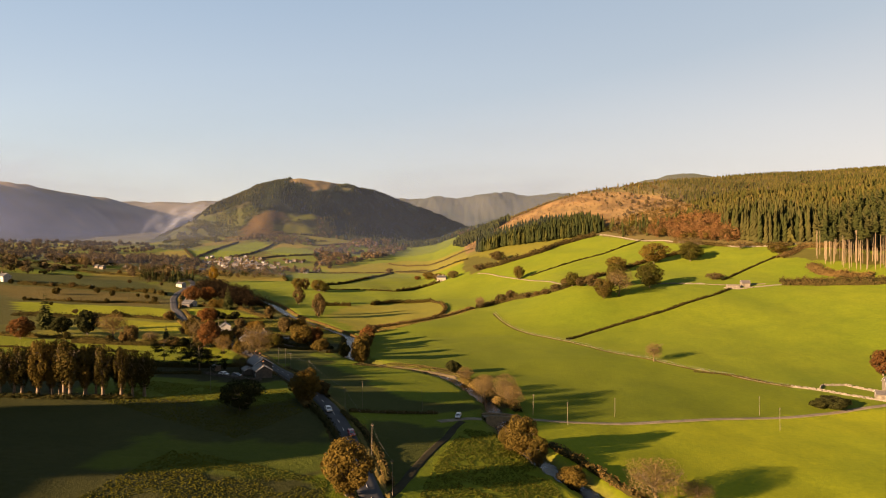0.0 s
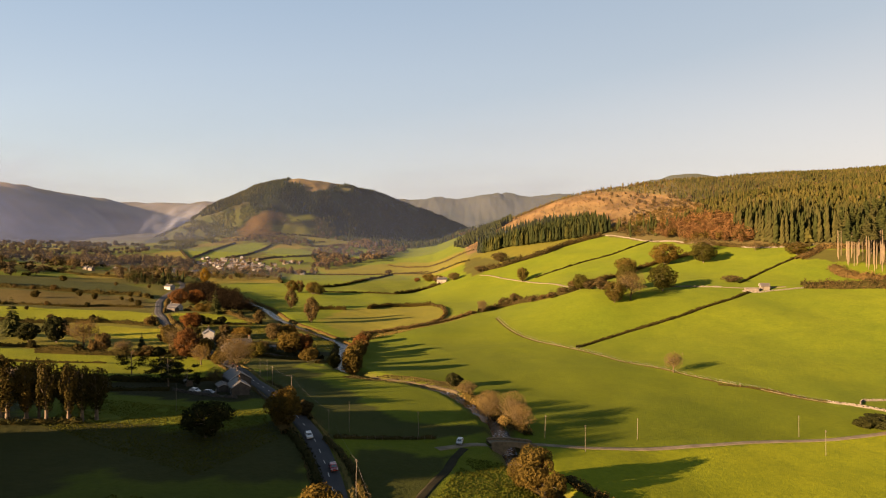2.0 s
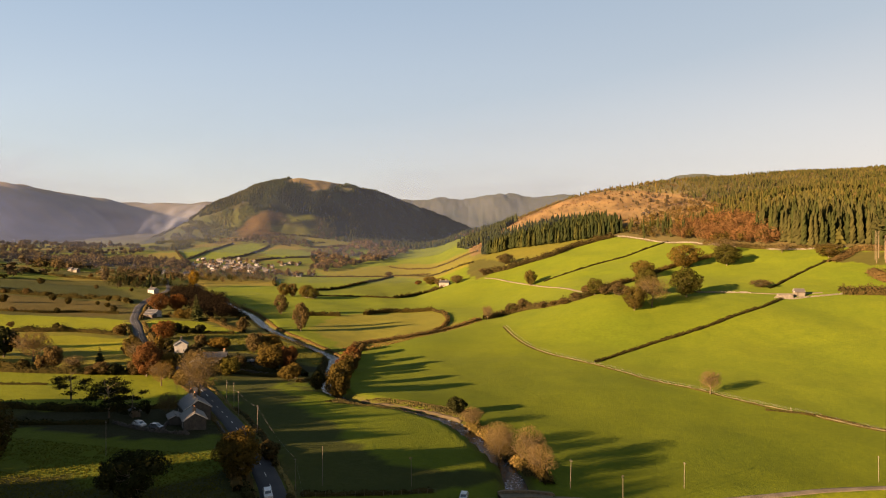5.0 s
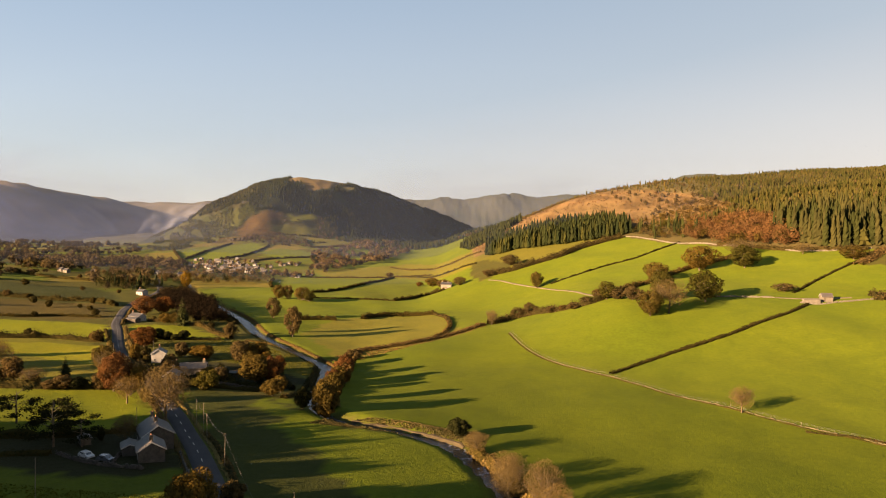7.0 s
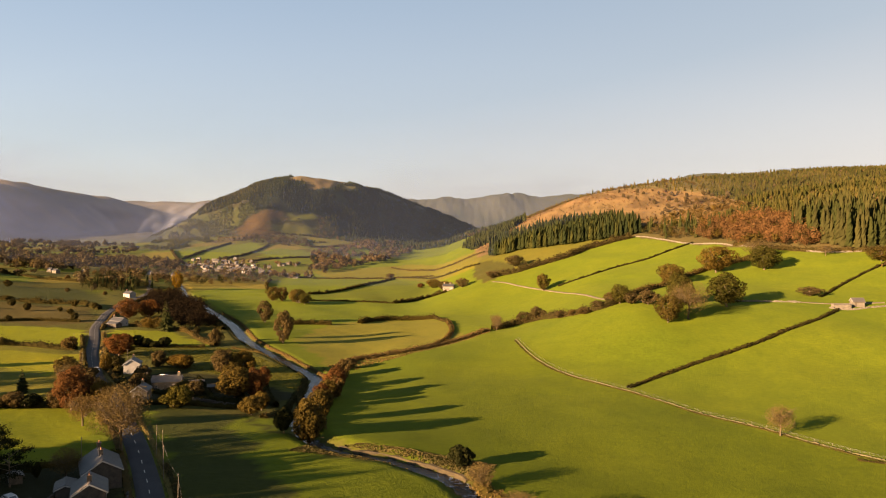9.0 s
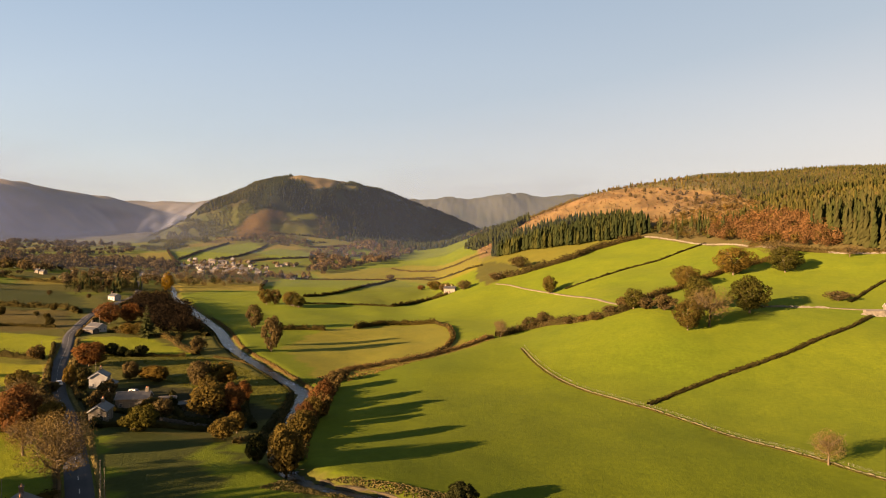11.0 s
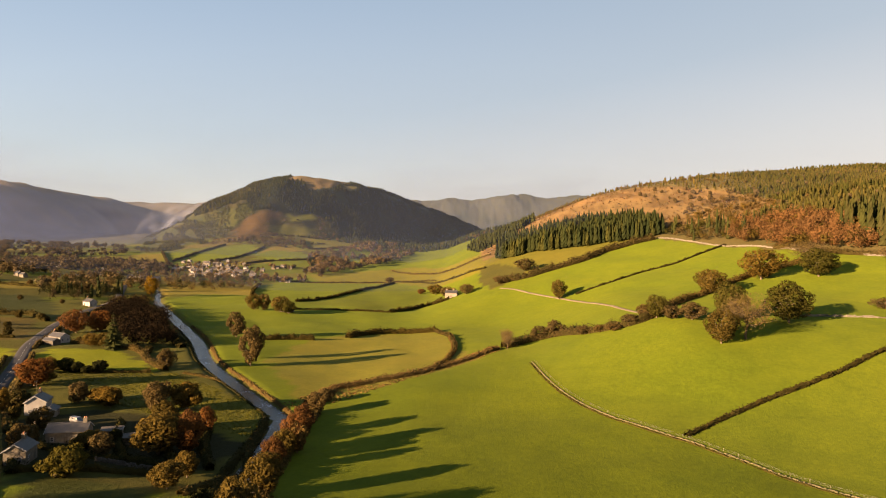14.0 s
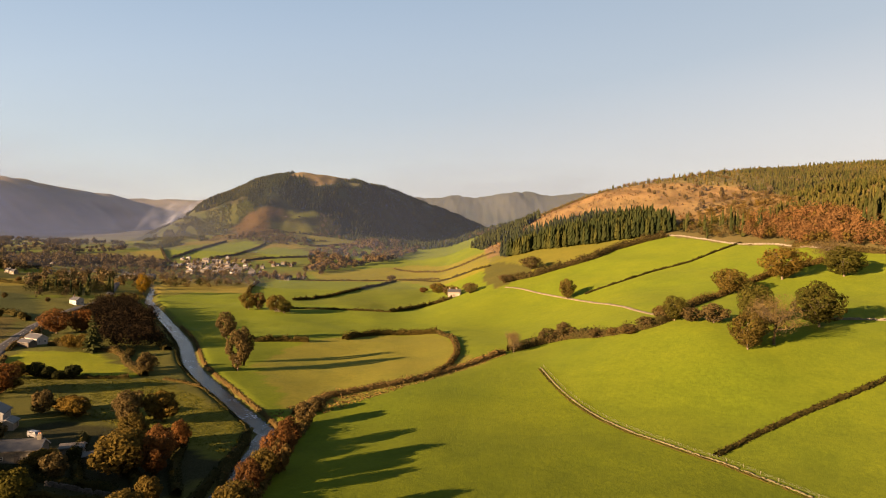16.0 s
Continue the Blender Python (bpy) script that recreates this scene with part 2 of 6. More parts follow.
HEIGHTS = (
    # the rise at the left, out of view, is heightened to shade the fields
    (150, 66, 50, 20, 9, -1, -10, -12, -2, 50),
    (150, 40, 21, 13.2, 8, 0, -8, -11, 3, 70),
    (150, 33, 15, 9, 5, 0, -3, -6, 20, 92),
    (140, 31, 11, 6, 0, 1, 5, 11, 41, 112),
    (118, 30, 12, 7, 2.5, 7, 29, 31, 58, 128),
    (98, 31, 14, 9, 5, 9, 33, 49, 78, 145),
    (84, 29, 15, 12, 9, 29, 51, 71, 108, 158),
    (62, 26, 13, 12, 16, 46, 78, 104, 137, 178),
    (50, 24, 18, 18, 26, 58, 107, 150, 176, 206),
    (62, 84, 66, 58, 66, 90, 112, 140, 175, 235),
)


def slopes(k, v):
    """Monotone slopes of a curve through the values v at the knots k (along the first axis)."""
    h = np.diff(k)
    d = np.diff(v, axis=0) / h.reshape(-1, *([1] * (v.ndim - 1)))
    m = np.zeros_like(v)
    a, b = d[:-1], d[1:]
    m[1:-1] = np.where(a * b > 0, 2 * a * b / np.where(a + b == 0, 1, a + b), 0)
    m[0], m[-1] = d[0], d[-1]
    return m


def curve(k, v, x):
    """A smooth curve through the values v at the knots k, read at x; flat beyond the ends."""
    k, v = np.asarray(k, float), np.asarray(v, float)
    m = slopes(k, v)
    x = np.clip(x, k[0], k[-1])
    i = np.clip(np.searchsorted(k, x, side="right") - 1, 0, len(k) - 2)
    h = k[i + 1] - k[i]
    t = (x - k[i]) / h
    if v.ndim == 2:
        h, t = h[:, None], t[:, None]
    return (1 + 2 * t) * (1 - t) ** 2 * v[i] + t * (1 - t) ** 2 * h * m[i] + t * t * (3 - 2 * t) * v[i + 1] + t * t * (t - 1) * h * m[i + 1]


def waves(x, y, size, seed):
    """Gentle uneven swells of about that size, from -1 to 1."""
    r = np.random.RandomState(seed)
    z = 0 * x
    for _ in range(7):
        a, p, f = r.uniform(0, 2 * np.pi), r.uniform(0, 2 * np.pi), r.uniform(0.6, 1.7) * 2 * np.pi / size
        z = z + np.sin((x * np.cos(a) + y * np.sin(a)) * f + p + 1.3 * np.sin((y * np.cos(a) - x * np.sin(a)) * f * 0.7 + 2 * p))
    return z / 4.5


def valley(x, y):
    """Bilinear-in-sections height of the valley itself, for arrays x and y of one shape."""
    shape = np.shape(x)
    x, y = np.ravel(np.asarray(x, float)), np.ravel(np.asarray(y, float))
    table = np.asarray(HEIGHTS, float)
    ys = np.clip(y, ALONG[0], ALONG[-1])
    # along first: each station's own curve, then across
    kx = np.asarray(ACROSS, float)
    rows = curve(ALONG, table, ys)                     # n x stations
    h = np.diff(kx)
    d = np.diff(rows, axis=1) / h
    m = np.zeros_like(rows)
    a, b = d[:, :-1], d[:, 1:]
    m[:, 1:-1] = np.where(a * b > 0, 2 * a * b / np.where(a + b == 0, 1, a + b), 0)
    m[:, 0], m[:, -1] = d[:, 0], d[:, -1]
    xs = np.clip(x, kx[0], kx[-1])
    i = np.clip(np.searchsorted(kx, xs, side="right") - 1, 0, len(kx) - 2)
    n = np.arange(len(xs))
    hh = h[i]
    t = (xs - kx[i]) / hh
    z = (1 + 2 * t) * (1 - t) ** 2 * rows[n, i] + t * (1 - t) ** 2 * hh * m[n, i] + t * t * (3 - 2 * t) * rows[n, i + 1] + t * t * (t - 1) * hh * m[n, i + 1]
    z = z + np.maximum(x - 900, 0) * 0.06 + np.maximum(-900 - x, 0) * 0.02
    return z.reshape(shape)


def ridge(x, y, xs, tops, at, front, back, bend=0.0):
    """A hill whose crest runs across the valley at y = at, with those tops at the stations xs."""
    top = curve(xs, tops, x)
    d = y - at - bend * x
    s = np.where(d < 0, front, back)
    return (top + 30) * np.exp(-np.abs(d / s) ** 2.2) - 30


def hills(x, y):
    w = waves(x, y, 420, 3)
    c = ridge(x, y - 0.93 * np.maximum(x + 560, 0), (-1250, -1060, -950, -839, -770, -700, -620, -516, -419, -322, -224, -125, -25, 124, 441),
              (0, 40, 100, 165, 213, 242, 276, 282, 282, 265, 233, 200, 163, 106, 0), 2200, 430, 600)
    spur = 118 * np.exp(-((x + 470) / 200) ** 2 - ((y - 1770) / 250) ** 2) - 30
    crest = curve((1500, 2200, 2700, 3200, 3800, 4400, 5000), (150, 315, 345, 350, 348, 330, 300), y)
    rim = curve((1500, 2400, 3200, 4400), (-2000, -1950, -1960, -2060), y)
    l = (crest + 30) / (1 + np.exp(np.clip((x - rim - 190) / 95, -30, 30))) - 30 + np.clip((rim - x) * 0.05, 0, 45)
    l2 = ridge(x, y, (-3500, -2300, -1700, -1300, -900), (300, 362, 362, 330, 200), 4500, 500, 500)
    f = ridge(x, y, (-1200, -700, -300, 0, 300, 480, 700, 1100, 2500), (260, 320, 373, 380, 406, 388, 405, 335, 300), 4350, 700, 600)
    d = ridge(x, y, (200, 560, 740, 860, 980, 1150, 1500, 2200, 4000), (110, 218, 292, 343, 354, 336, 312, 318, 380), 2800, 800, 900)
    out = np.maximum.reduce([c + 0 * x, spur + 0 * x, l, l2, f, d])
    return out * (1 + 0.035 * w * (out > 0)) + (6 * waves(x, y, 160, 5) + 2.6 * waves(x, y, 62, 6)) * np.clip(out / 120, 0, 1)


def land(x, y):
    """Height of the land, without the river's bed."""
    x, y = np.asarray(x, float), np.asarray(y, float)
    a = valley(x, y) + 0.75 * waves(x, y, 95, 1) + 0.22 * waves(x, y, 37, 2)
    b = hills(x, y)
    gap = np.clip((b - a) / 8, -40, 40)
    return np.where(gap < 39, a + 8 * np.log1p(np.exp(gap)), b)


# ---- lines of the plan ----
ROAD = [(14, -20), (8, 40), (-9, 108), (-19, 143), (-26, 166), (-34, 190), (-43, 212), (-55, 235), (-69, 260), (-81, 280), (-95, 301), (-119, 336), (-149, 376),
        (-175, 416), (-206, 471), (-219, 493), (-231, 519), (-249, 559), (-261, 597), (-270, 638), (-286, 690), (-320, 760), (-366, 850)]
RIVER = [(125, -20), (98, 45), (70, 95), (52, 130), (38, 161), (29, 178), (21, 198), (16, 219), (15, 241), (9, 265), (-1, 287), (-12, 295), (-22, 300), (-33, 303), (-44, 311),
         (-53, 328), (-59, 352), (-63, 385), (-67, 412), (-77, 426), (-89, 441), (-108, 466), (-129, 496), (-152, 539), (-185, 592), (-226, 655),
         (-262, 712), (-300, 790), (-360, 900)]
TRACK_WEST = [(-5, 209.5), (0, 213.5), (5, 217.3), (11.8, 219.5)]
TRACK_EAST = [(24.2, 223.4), (27, 224.3), (42, 226), (57, 230), (75, 236), (105, 247), (135, 255), (152, 261), (186, 274), (230, 288)]
DARK_TRACK = [(3, 213), (0, 203), (-2, 192), (-5, 182), (-9, 168), (-13, 150), (-18, 135)]
UPPER_LANE = [(29, 737), (47, 706), (67, 663), (82, 619), (91, 567), (94, 528)]
BARN_LANE = [(160, 503), (178, 498), (194, 496), (215, 492), (240, 490)]


def along(points, step):
    """Points about step metres apart on a smooth line through the given ones, with the way there."""
    p = np.asarray(points, float)
    s = np.r_[0, np.cumsum(np.hypot(*np.diff(p, axis=0).T))]
    d = np.linspace(0, s[-1], max(2, int(s[-1] / step) + 1))
    q = np.stack([curve(s, p[:, 0], d), curve(s, p[:, 1], d)], 1)
    w = np.gradient(q, axis=0)
    w /= np.linalg.norm(w, axis=1)[:, None] + 1e-9
    return q, w, d


def far_from(points, x, y, reach):
    """Distance of every (x, y) from a line, and the number of its nearest point; beyond reach it is rough."""
    q, _, _ = along(points, 2.0)
    best, which = np.full(np.shape(x), 1e9), np.zeros(np.shape(x), int)
    near = (x > q[:, 0].min() - reach) & (x < q[:, 0].max() + reach) & (y > q[:, 1].min() - reach) & (y < q[:, 1].max() + reach)
    xs, ys = x[near], y[near]
    b, k = np.full(xs.shape, 1e9), np.zeros(xs.shape, int)
    for n, (a, c) in enumerate(q):
        d = np.hypot(xs - a, ys - c)
        less = d < b
        b[less], k[less] = d[less], n
    best[near], which[near] = b, k
    return best, which


RIVER_LINE, RIVER_WAY, RIVER_RUN = along(RIVER, 2.0)
WATER_LEVEL = land(RIVER_LINE[:, 0], RIVER_LINE[:, 1])
WATER_LEVEL = np.convolve(np.pad(WATER_LEVEL, 15, mode="edge"), np.ones(31) / 31, "valid") - 2.0
RIVER_HALF = np.interp(RIVER_LINE[:, 1], [100, 250, 300, 400, 450, 600, 900], [1.7, 1.8, 1.9, 2.2, 2.6, 2.9, 2.9])


def spread(low, high, fine, grow, outer0, outer1, hold0, hold1, most):
    """Grid lines: fine within low..high, then wider and wider, but no wider than most out to the holds."""
    mid = list(np.arange(low, high + fine / 2, fine))
    up, step = [], fine
    x = mid[-1]
    while x < outer1:
        step = min(step * grow, most) if x < hold1 else step * grow
        x += step
        up.append(x)
    down, step, x = [], fine, mid[0]
    while x > outer0:
        step = min(step * grow, most) if x > hold0 else step * grow
        x -= step
        down.append(x)
    return np.array(down[::-1] + mid + up)


GX = spread(-260, 320, 2.7, 1.05, -4200, 4200, -900, 330, 12)
GY = spread(110, 640, 2.7, 1.03, -700, 5600, 100, 2450, 15)
MX, MY = np.meshgrid(GX, GY)
MZ = land(MX, MY)
river_gap, river_at = far_from(RIVER, MX, MY, 40)
half = RIVER_HALF[river_at]
cut = np.clip((half + 3.6 - river_gap) / 3.6, 0, 1)
cut = cut * cut * (3 - 2 * cut)
MZ = np.where(river_gap < 35, MZ * (1 - cut) + np.minimum(MZ, WATER_LEVEL[river_at] - 0.7) * cut, MZ)
road_gap, _ = far_from(ROAD, MX, MY, 30)


def ground(x, y):
    """Height of the built ground at one place or many."""
    x, y = np.asarray(x, float), np.asarray(y, float)
    i = np.clip(np.searchsorted(GX, x) - 1, 0, len(GX) - 2)
    j = np.clip(np.searchsorted(GY, y) - 1, 0, len(GY) - 2)
    u, v = (x - GX[i]) / (GX[i + 1] - GX[i]), (y - GY[j]) / (GY[j + 1] - GY[j])
    z00, z10, z01, z11 = MZ[j, i], MZ[j, i + 1], MZ[j + 1, i], MZ[j + 1, i + 1]
    return z00 * (1 - u) * (1 - v) + z10 * u * (1 - v) + z01 * (1 - u) * v + z11 * u * v


def inside(poly, x, y):
    """Which of the places lie in a polygon."""
    res = np.zeros(np.shape(x), bool)
    for (x0, y0), (x1, y1) in zip(poly, poly[1:] + poly[:1]):
        if y0 != y1:
            res ^= ((y0 > y) != (y1 > y)) & (x < (x1 - x0) * (y - y0) / (y1 - y0) + x0)
    return res


PASTURE, LUSH, OLIVE, STRAW = (0.054, 0.0715, 0.0052), (0.046, 0.058, 0.0052), (0.034, 0.032, 0.0075), (0.092, 0.071, 0.013)
BRACKEN, MOOR, WOODLAND, HEATH = (0.080, 0.047, 0.021), (0.056, 0.042, 0.029), (0.032, 0.023, 0.011), (0.025, 0.025, 0.019)
# the first and the last of these have shade put into their colour
SHADED_GRASS, ROUGH, SHADED_GARDEN = (0.022, 0.027, 0.006), (0.060, 0.056, 0.009), (0.0135, 0.013, 0.006)
FIELDS = [
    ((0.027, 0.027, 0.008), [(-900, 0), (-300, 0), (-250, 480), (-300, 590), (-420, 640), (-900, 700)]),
    ((0.040, 0.039, 0.009), [(-260, 320), (-120, 335), (-66, 330), (-70, 415), (-92, 440), (-132, 496), (-155, 539), (-190, 592), (-240, 660), (-320, 700), (-300, 560)]),
    # near-left ground: the wood's shadow is put into the dark tone
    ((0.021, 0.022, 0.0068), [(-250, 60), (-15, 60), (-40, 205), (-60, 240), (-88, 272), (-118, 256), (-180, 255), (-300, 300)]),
    # two sunlit strips within that shadow, their light put into the green
    ((0.034, 0.044, 0.006), [(-82, 138), (-34, 148), (-34, 174), (-84, 166)]),
    ((0.042, 0.055, 0.005), [(-128, 205), (-62, 205), (-50, 226), (-60, 240), (-88, 250), (-125, 245)]),
    ((0.082, 0.094, 0.0060), [(-260, 290), (-118, 258), (-92, 272), (-122, 328), (-160, 318), (-260, 330)]),
    # meadow east of the road, shade put into its tone
    (SHADED_GRASS, [(-35, 205), (-4, 221), (12, 235), (-2, 280), (-45, 305), (-85, 345), (-108, 337), (-82, 290), (-60, 250)]),
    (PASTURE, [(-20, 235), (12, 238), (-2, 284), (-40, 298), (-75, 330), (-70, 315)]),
    (SHADED_GRASS, [(-30, 200), (0, 206), (-12, 150), (-22, 150)]),
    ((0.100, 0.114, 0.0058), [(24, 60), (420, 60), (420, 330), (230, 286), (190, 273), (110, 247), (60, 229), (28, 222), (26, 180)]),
    ((0.062, 0.076, 0.0060), [(-8, 60), (30, 60), (25, 175), (14, 214), (2, 205), (-6, 175)]),
    ((0.074, 0.070, 0.0110), [(-165, 318), (-122, 330), (-150, 372), (-200, 430), (-250, 430), (-230, 330)]),
    ((0.086, 0.068, 0.015), [(-235, 424), (-193, 433), (-205, 462), (-250, 480), (-300, 470), (-270, 424)]),
    ((0.092, 0.104, 0.0065), [(-330, 470), (-241, 487), (-221, 490), (-194, 440), (-210, 430), (-290, 420)]),
    ((0.110, 0.108, 0.0080), [(-240, 412), (-193, 420), (-183, 423), (-153, 379), (-165, 370), (-220, 395)]),
    ((0.044, 0.032, 0.0100), [(-420, 560), (-306, 570), (-270, 576), (-233, 514), (-250, 494), (-340, 485)]),
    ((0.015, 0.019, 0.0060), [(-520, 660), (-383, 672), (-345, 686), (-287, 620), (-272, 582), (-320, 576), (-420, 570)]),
    ((0.090, 0.100, 0.0070), [(-210, 488), (-176, 500), (-135, 462), (-163, 451), (-180, 449), (-196, 460)]),
    (ROUGH, [(-150, 440), (-128, 456), (-75, 420), (-66, 380), (-100, 395)]),
    (OLIVE, [(-110, 337), (-60, 330), (-66, 380), (-100, 395), (-125, 372)]),
    ((0.0465, 0.0625, 0.0036), [(-40, 320), (-55, 430), (-12, 494), (17, 530), (29, 498), (45, 420), (69, 390), (104, 336), (158, 298), (190, 275), (110, 250), (30, 232), (15, 260), (-5, 298)]),
    ((0.078, 0.073, 0.0115), [(-100, 500), (-64, 430), (-20, 478), (10, 512), (-8, 545), (-12, 588), (-25, 612), (-70, 600), (-95, 565)]),
    (PASTURE, [(-150, 700), (-64, 712), (-21, 612), (-70, 600), (-95, 565), (-120, 560), (-150, 600)]),
    (STRAW, [(-300, 760), (-211, 800), (-262, 975), (-420, 960), (-330, 860)]),
    (PASTURE, [(-205, 800), (-154, 753), (-130, 827), (-123, 918), (-98, 1032), (-205, 1042), (-250, 970)]),
    (LUSH, [(-150, 745), (-60, 715), (-16, 758), (-40, 860), (-98, 1030), (-123, 918)]),
    ((0.076, 0.069, 0.0095), [(-200, 1045), (-98, 1036), (-30, 900), (20, 850), (45, 900), (40, 1080), (-100, 1330), (-260, 1200)]),
    (ROUGH, [(20, 735), (30, 757), (76, 762), (133, 796), (185, 806), (200, 830), (110, 900), (30, 1000), (15, 860)]),
    (OLIVE, [(20, 738), (45, 757), (60, 790), (40, 850), (18, 900), (10, 800)]),
    ((0.047, 0.037, 0.015), [(185, 806), (214, 732), (242, 684), (281, 617), (319, 597), (420, 470), (900, 300), (2500, 300), (2500, 2500), (300, 2500), (150, 1150), (30, 1000), (110, 900)]),
    (BRACKEN, [(20, 960), (110, 905), (260, 830), (330, 850), (330, 1000), (260, 1150), (120, 1350), (40, 1500), (20, 1200)]),
    (OLIVE, [(345, 530), (312, 590), (300, 572), (290, 556), (330, 500), (400, 440)]),
    # gardens, darkened by putting the shade of trees and hedges into the tone
    (SHADED_GARDEN, [(-126, 236), (-72, 236), (-70, 262), (-90, 284), (-100, 266), (-126, 254)]),
    (SHADED_GARDEN, [(-148, 372), (-120, 338), (-98, 345), (-72, 345), (-66, 378), (-90, 395), (-128, 400)]),
]
tone = np.empty((*MX.shape, 3))
tone[:] = PASTURE
edge = 3.0 * waves(MX, MY, 23, 8)


def patchwork(x, y):
    """Small fields of the valley floor: the number of each place's field, and how near its edge it lies (0 to 0.5)."""
    u, v = (0.80 * x + 0.60 * y) / 105 + 0.25 * waves(x, y, 400, 71), (-0.60 * x + 0.80 * y) / 75 + 0.25 * waves(x, y, 350, 72)
    return (np.floor(u) * 7 + np.floor(v) * 13).astype(int) % 11, np.minimum(np.minimum(u % 1, 1 - u % 1) * 1.4, np.minimum(v % 1, 1 - v % 1))


number, margin = patchwork(MX, MY)
choices = np.array([PASTURE, ROUGH, ROUGH, LUSH, STRAW, OLIVE, PASTURE, STRAW, ROUGH, OLIVE, LUSH])
floor_west = (MX < -255) & (MY > 560)
tone[floor_west] = choices[number][floor_west] * 0.85
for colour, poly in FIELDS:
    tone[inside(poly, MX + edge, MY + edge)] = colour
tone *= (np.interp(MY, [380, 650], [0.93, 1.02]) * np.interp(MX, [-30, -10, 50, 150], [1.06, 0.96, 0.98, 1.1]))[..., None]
rise = hills(MX, MY) - valley(MX, MY)
blend = np.clip((rise + 5) / 25, 0, 1)[..., None]
patch = np.clip(0.5 + 0.9 * waves(MX, MY, 330, 11) + 0.6 * waves(MX, MY, 120, 12) + (MZ - 215) / 90, 0, 1)[..., None]
upland = np.array(HEATH) * (1 - patch) + np.array(MOOR) * patch
tone = tone * (1 - blend) + upland * blend
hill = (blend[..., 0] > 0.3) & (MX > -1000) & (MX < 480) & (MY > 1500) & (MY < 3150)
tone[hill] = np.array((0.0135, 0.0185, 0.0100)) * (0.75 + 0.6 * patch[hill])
# great western moor, far fells: grass and heather, distance haze put into the tone
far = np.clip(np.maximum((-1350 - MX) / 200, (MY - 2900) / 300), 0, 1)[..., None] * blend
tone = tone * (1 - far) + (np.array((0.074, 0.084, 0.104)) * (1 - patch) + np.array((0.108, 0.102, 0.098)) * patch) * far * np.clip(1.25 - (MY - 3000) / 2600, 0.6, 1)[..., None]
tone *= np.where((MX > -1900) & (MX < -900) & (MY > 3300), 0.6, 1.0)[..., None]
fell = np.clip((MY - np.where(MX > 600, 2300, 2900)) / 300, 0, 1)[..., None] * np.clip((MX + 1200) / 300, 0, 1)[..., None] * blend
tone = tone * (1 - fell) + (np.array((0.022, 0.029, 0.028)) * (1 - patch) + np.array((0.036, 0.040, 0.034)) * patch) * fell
# meadows, bracken and young plantings on the wooded hill in the middle, and the fields at its foot
for colour, poly in [((0.034, 0.043, 0.0110), [(-640, 1420), (-766, 1937), (-638, 1917), (-613, 1937), (-590, 1889), (-617, 1813), (-631, 1560)]),
                     ((0.030, 0.038, 0.0110), [(-740, 1990), (-640, 1420), (-700, 1500), (-860, 1890), (-980, 2080)]),
                     ((0.060, 0.037, 0.017), [(-536, 1644), (-612, 1807), (-579, 1886), (-513, 1922), (-512, 1893), (-531, 1857), (-525, 1815), (-516, 1661)]),
                     ((0.050, 0.036, 0.015), [(-570, 1720), (-525, 1720), (-515, 1640), (-563, 1585), (-620, 1609)]),
                     ((0.040, 0.036, 0.013), [(-535, 1860), (-514, 1925), (-427, 1995), (-361, 1990), (-394, 1905), (-482, 1690), (-515, 1800)]),
                     ((0.098, 0.095, 0.018), [(-512, 1919), (-487, 1944), (-434, 1988), (-436, 1963), (-493, 1908)]),
                     ((0.074, 0.070, 0.017), [(-530, 1853), (-477, 1909), (-419, 1940), (-433, 1890), (-519, 1818)]),
                     ((0.042, 0.040, 0.012), [(-482, 1681), (-399, 1756), (-354, 1604), (-438, 1585)]),
                     (ROUGH, [(-385, 1646), (-330, 1900), (-264, 1622), (-337, 1549)]),
                     (PASTURE, [(-620, 1450), (-605, 1520), (-507, 1585), (-440, 1545), (-440, 1477), (-470, 1369), (-530, 1290)]),
                     (PASTURE, [(-436, 1461), (-404, 1515), (-325, 1500), (-312, 1417), (-392, 1373)]),
                     (LUSH, [(-412, 1328), (-316, 1420), (-285, 1335), (-325, 1262), (-390, 1245)]),
                     ((0.090, 0.064, 0.033), [(-556, 2120), (-505, 2118), (-475, 2080), (-420, 2150), (-385, 2430), (-590, 2430)]),
                     ((0.070, 0.062, 0.026), [(-410, 2222), (-363, 2249), (-362, 2210), (-398, 2175)]),
                     # tan strip on the western moor's rim, its sunlight put into the colour
                     ((0.125, 0.092, 0.045), [(-2080, 2600), (-1940, 2600), (-2000, 3000), (-2060, 3400), (-2140, 3400), (-2160, 3000)])]:
    tone[inside(poly, MX + 4 * edge, MY + 4 * edge)] = colour
slope = inside([(-980, 2090), (-860, 1890), (-640, 1420), (-500, 1560), (-500, 1920), (-640, 1960), (-740, 1995)], MX, MY)
weave = (0.5 + 0.9 * waves(MX * 0.8 + MY * 0.6, (MY * 0.8 - MX * 0.6) * 0.35, 70, 38) + 0.5 * waves(MX, MY, 45, 39))[slope]
weave = np.clip(weave, 0, 1)[:, None]
tone[slope] = tone[slope] * (0.7 + 0.5 * weave) * (1 - 0.45 * weave) + np.array((0.046, 0.033, 0.015)) * 0.45 * weave
felled = inside([(20, 960), (110, 905), (260, 830), (330, 850), (345, 1000), (280, 1200), (120, 1400), (40, 1500), (20, 1200)], MX, MY)
weave = np.clip(0.5 + 0.8 * waves(MX, MY * 0.5, 60, 91) + 0.6 * waves(MX, MY, 21, 92), 0, 1)[felled][:, None]
tone[felled] = tone[felled] * (0.75 + 0.25 * weave) + np.array((0.050, 0.034, 0.014)) * weave * 0.75
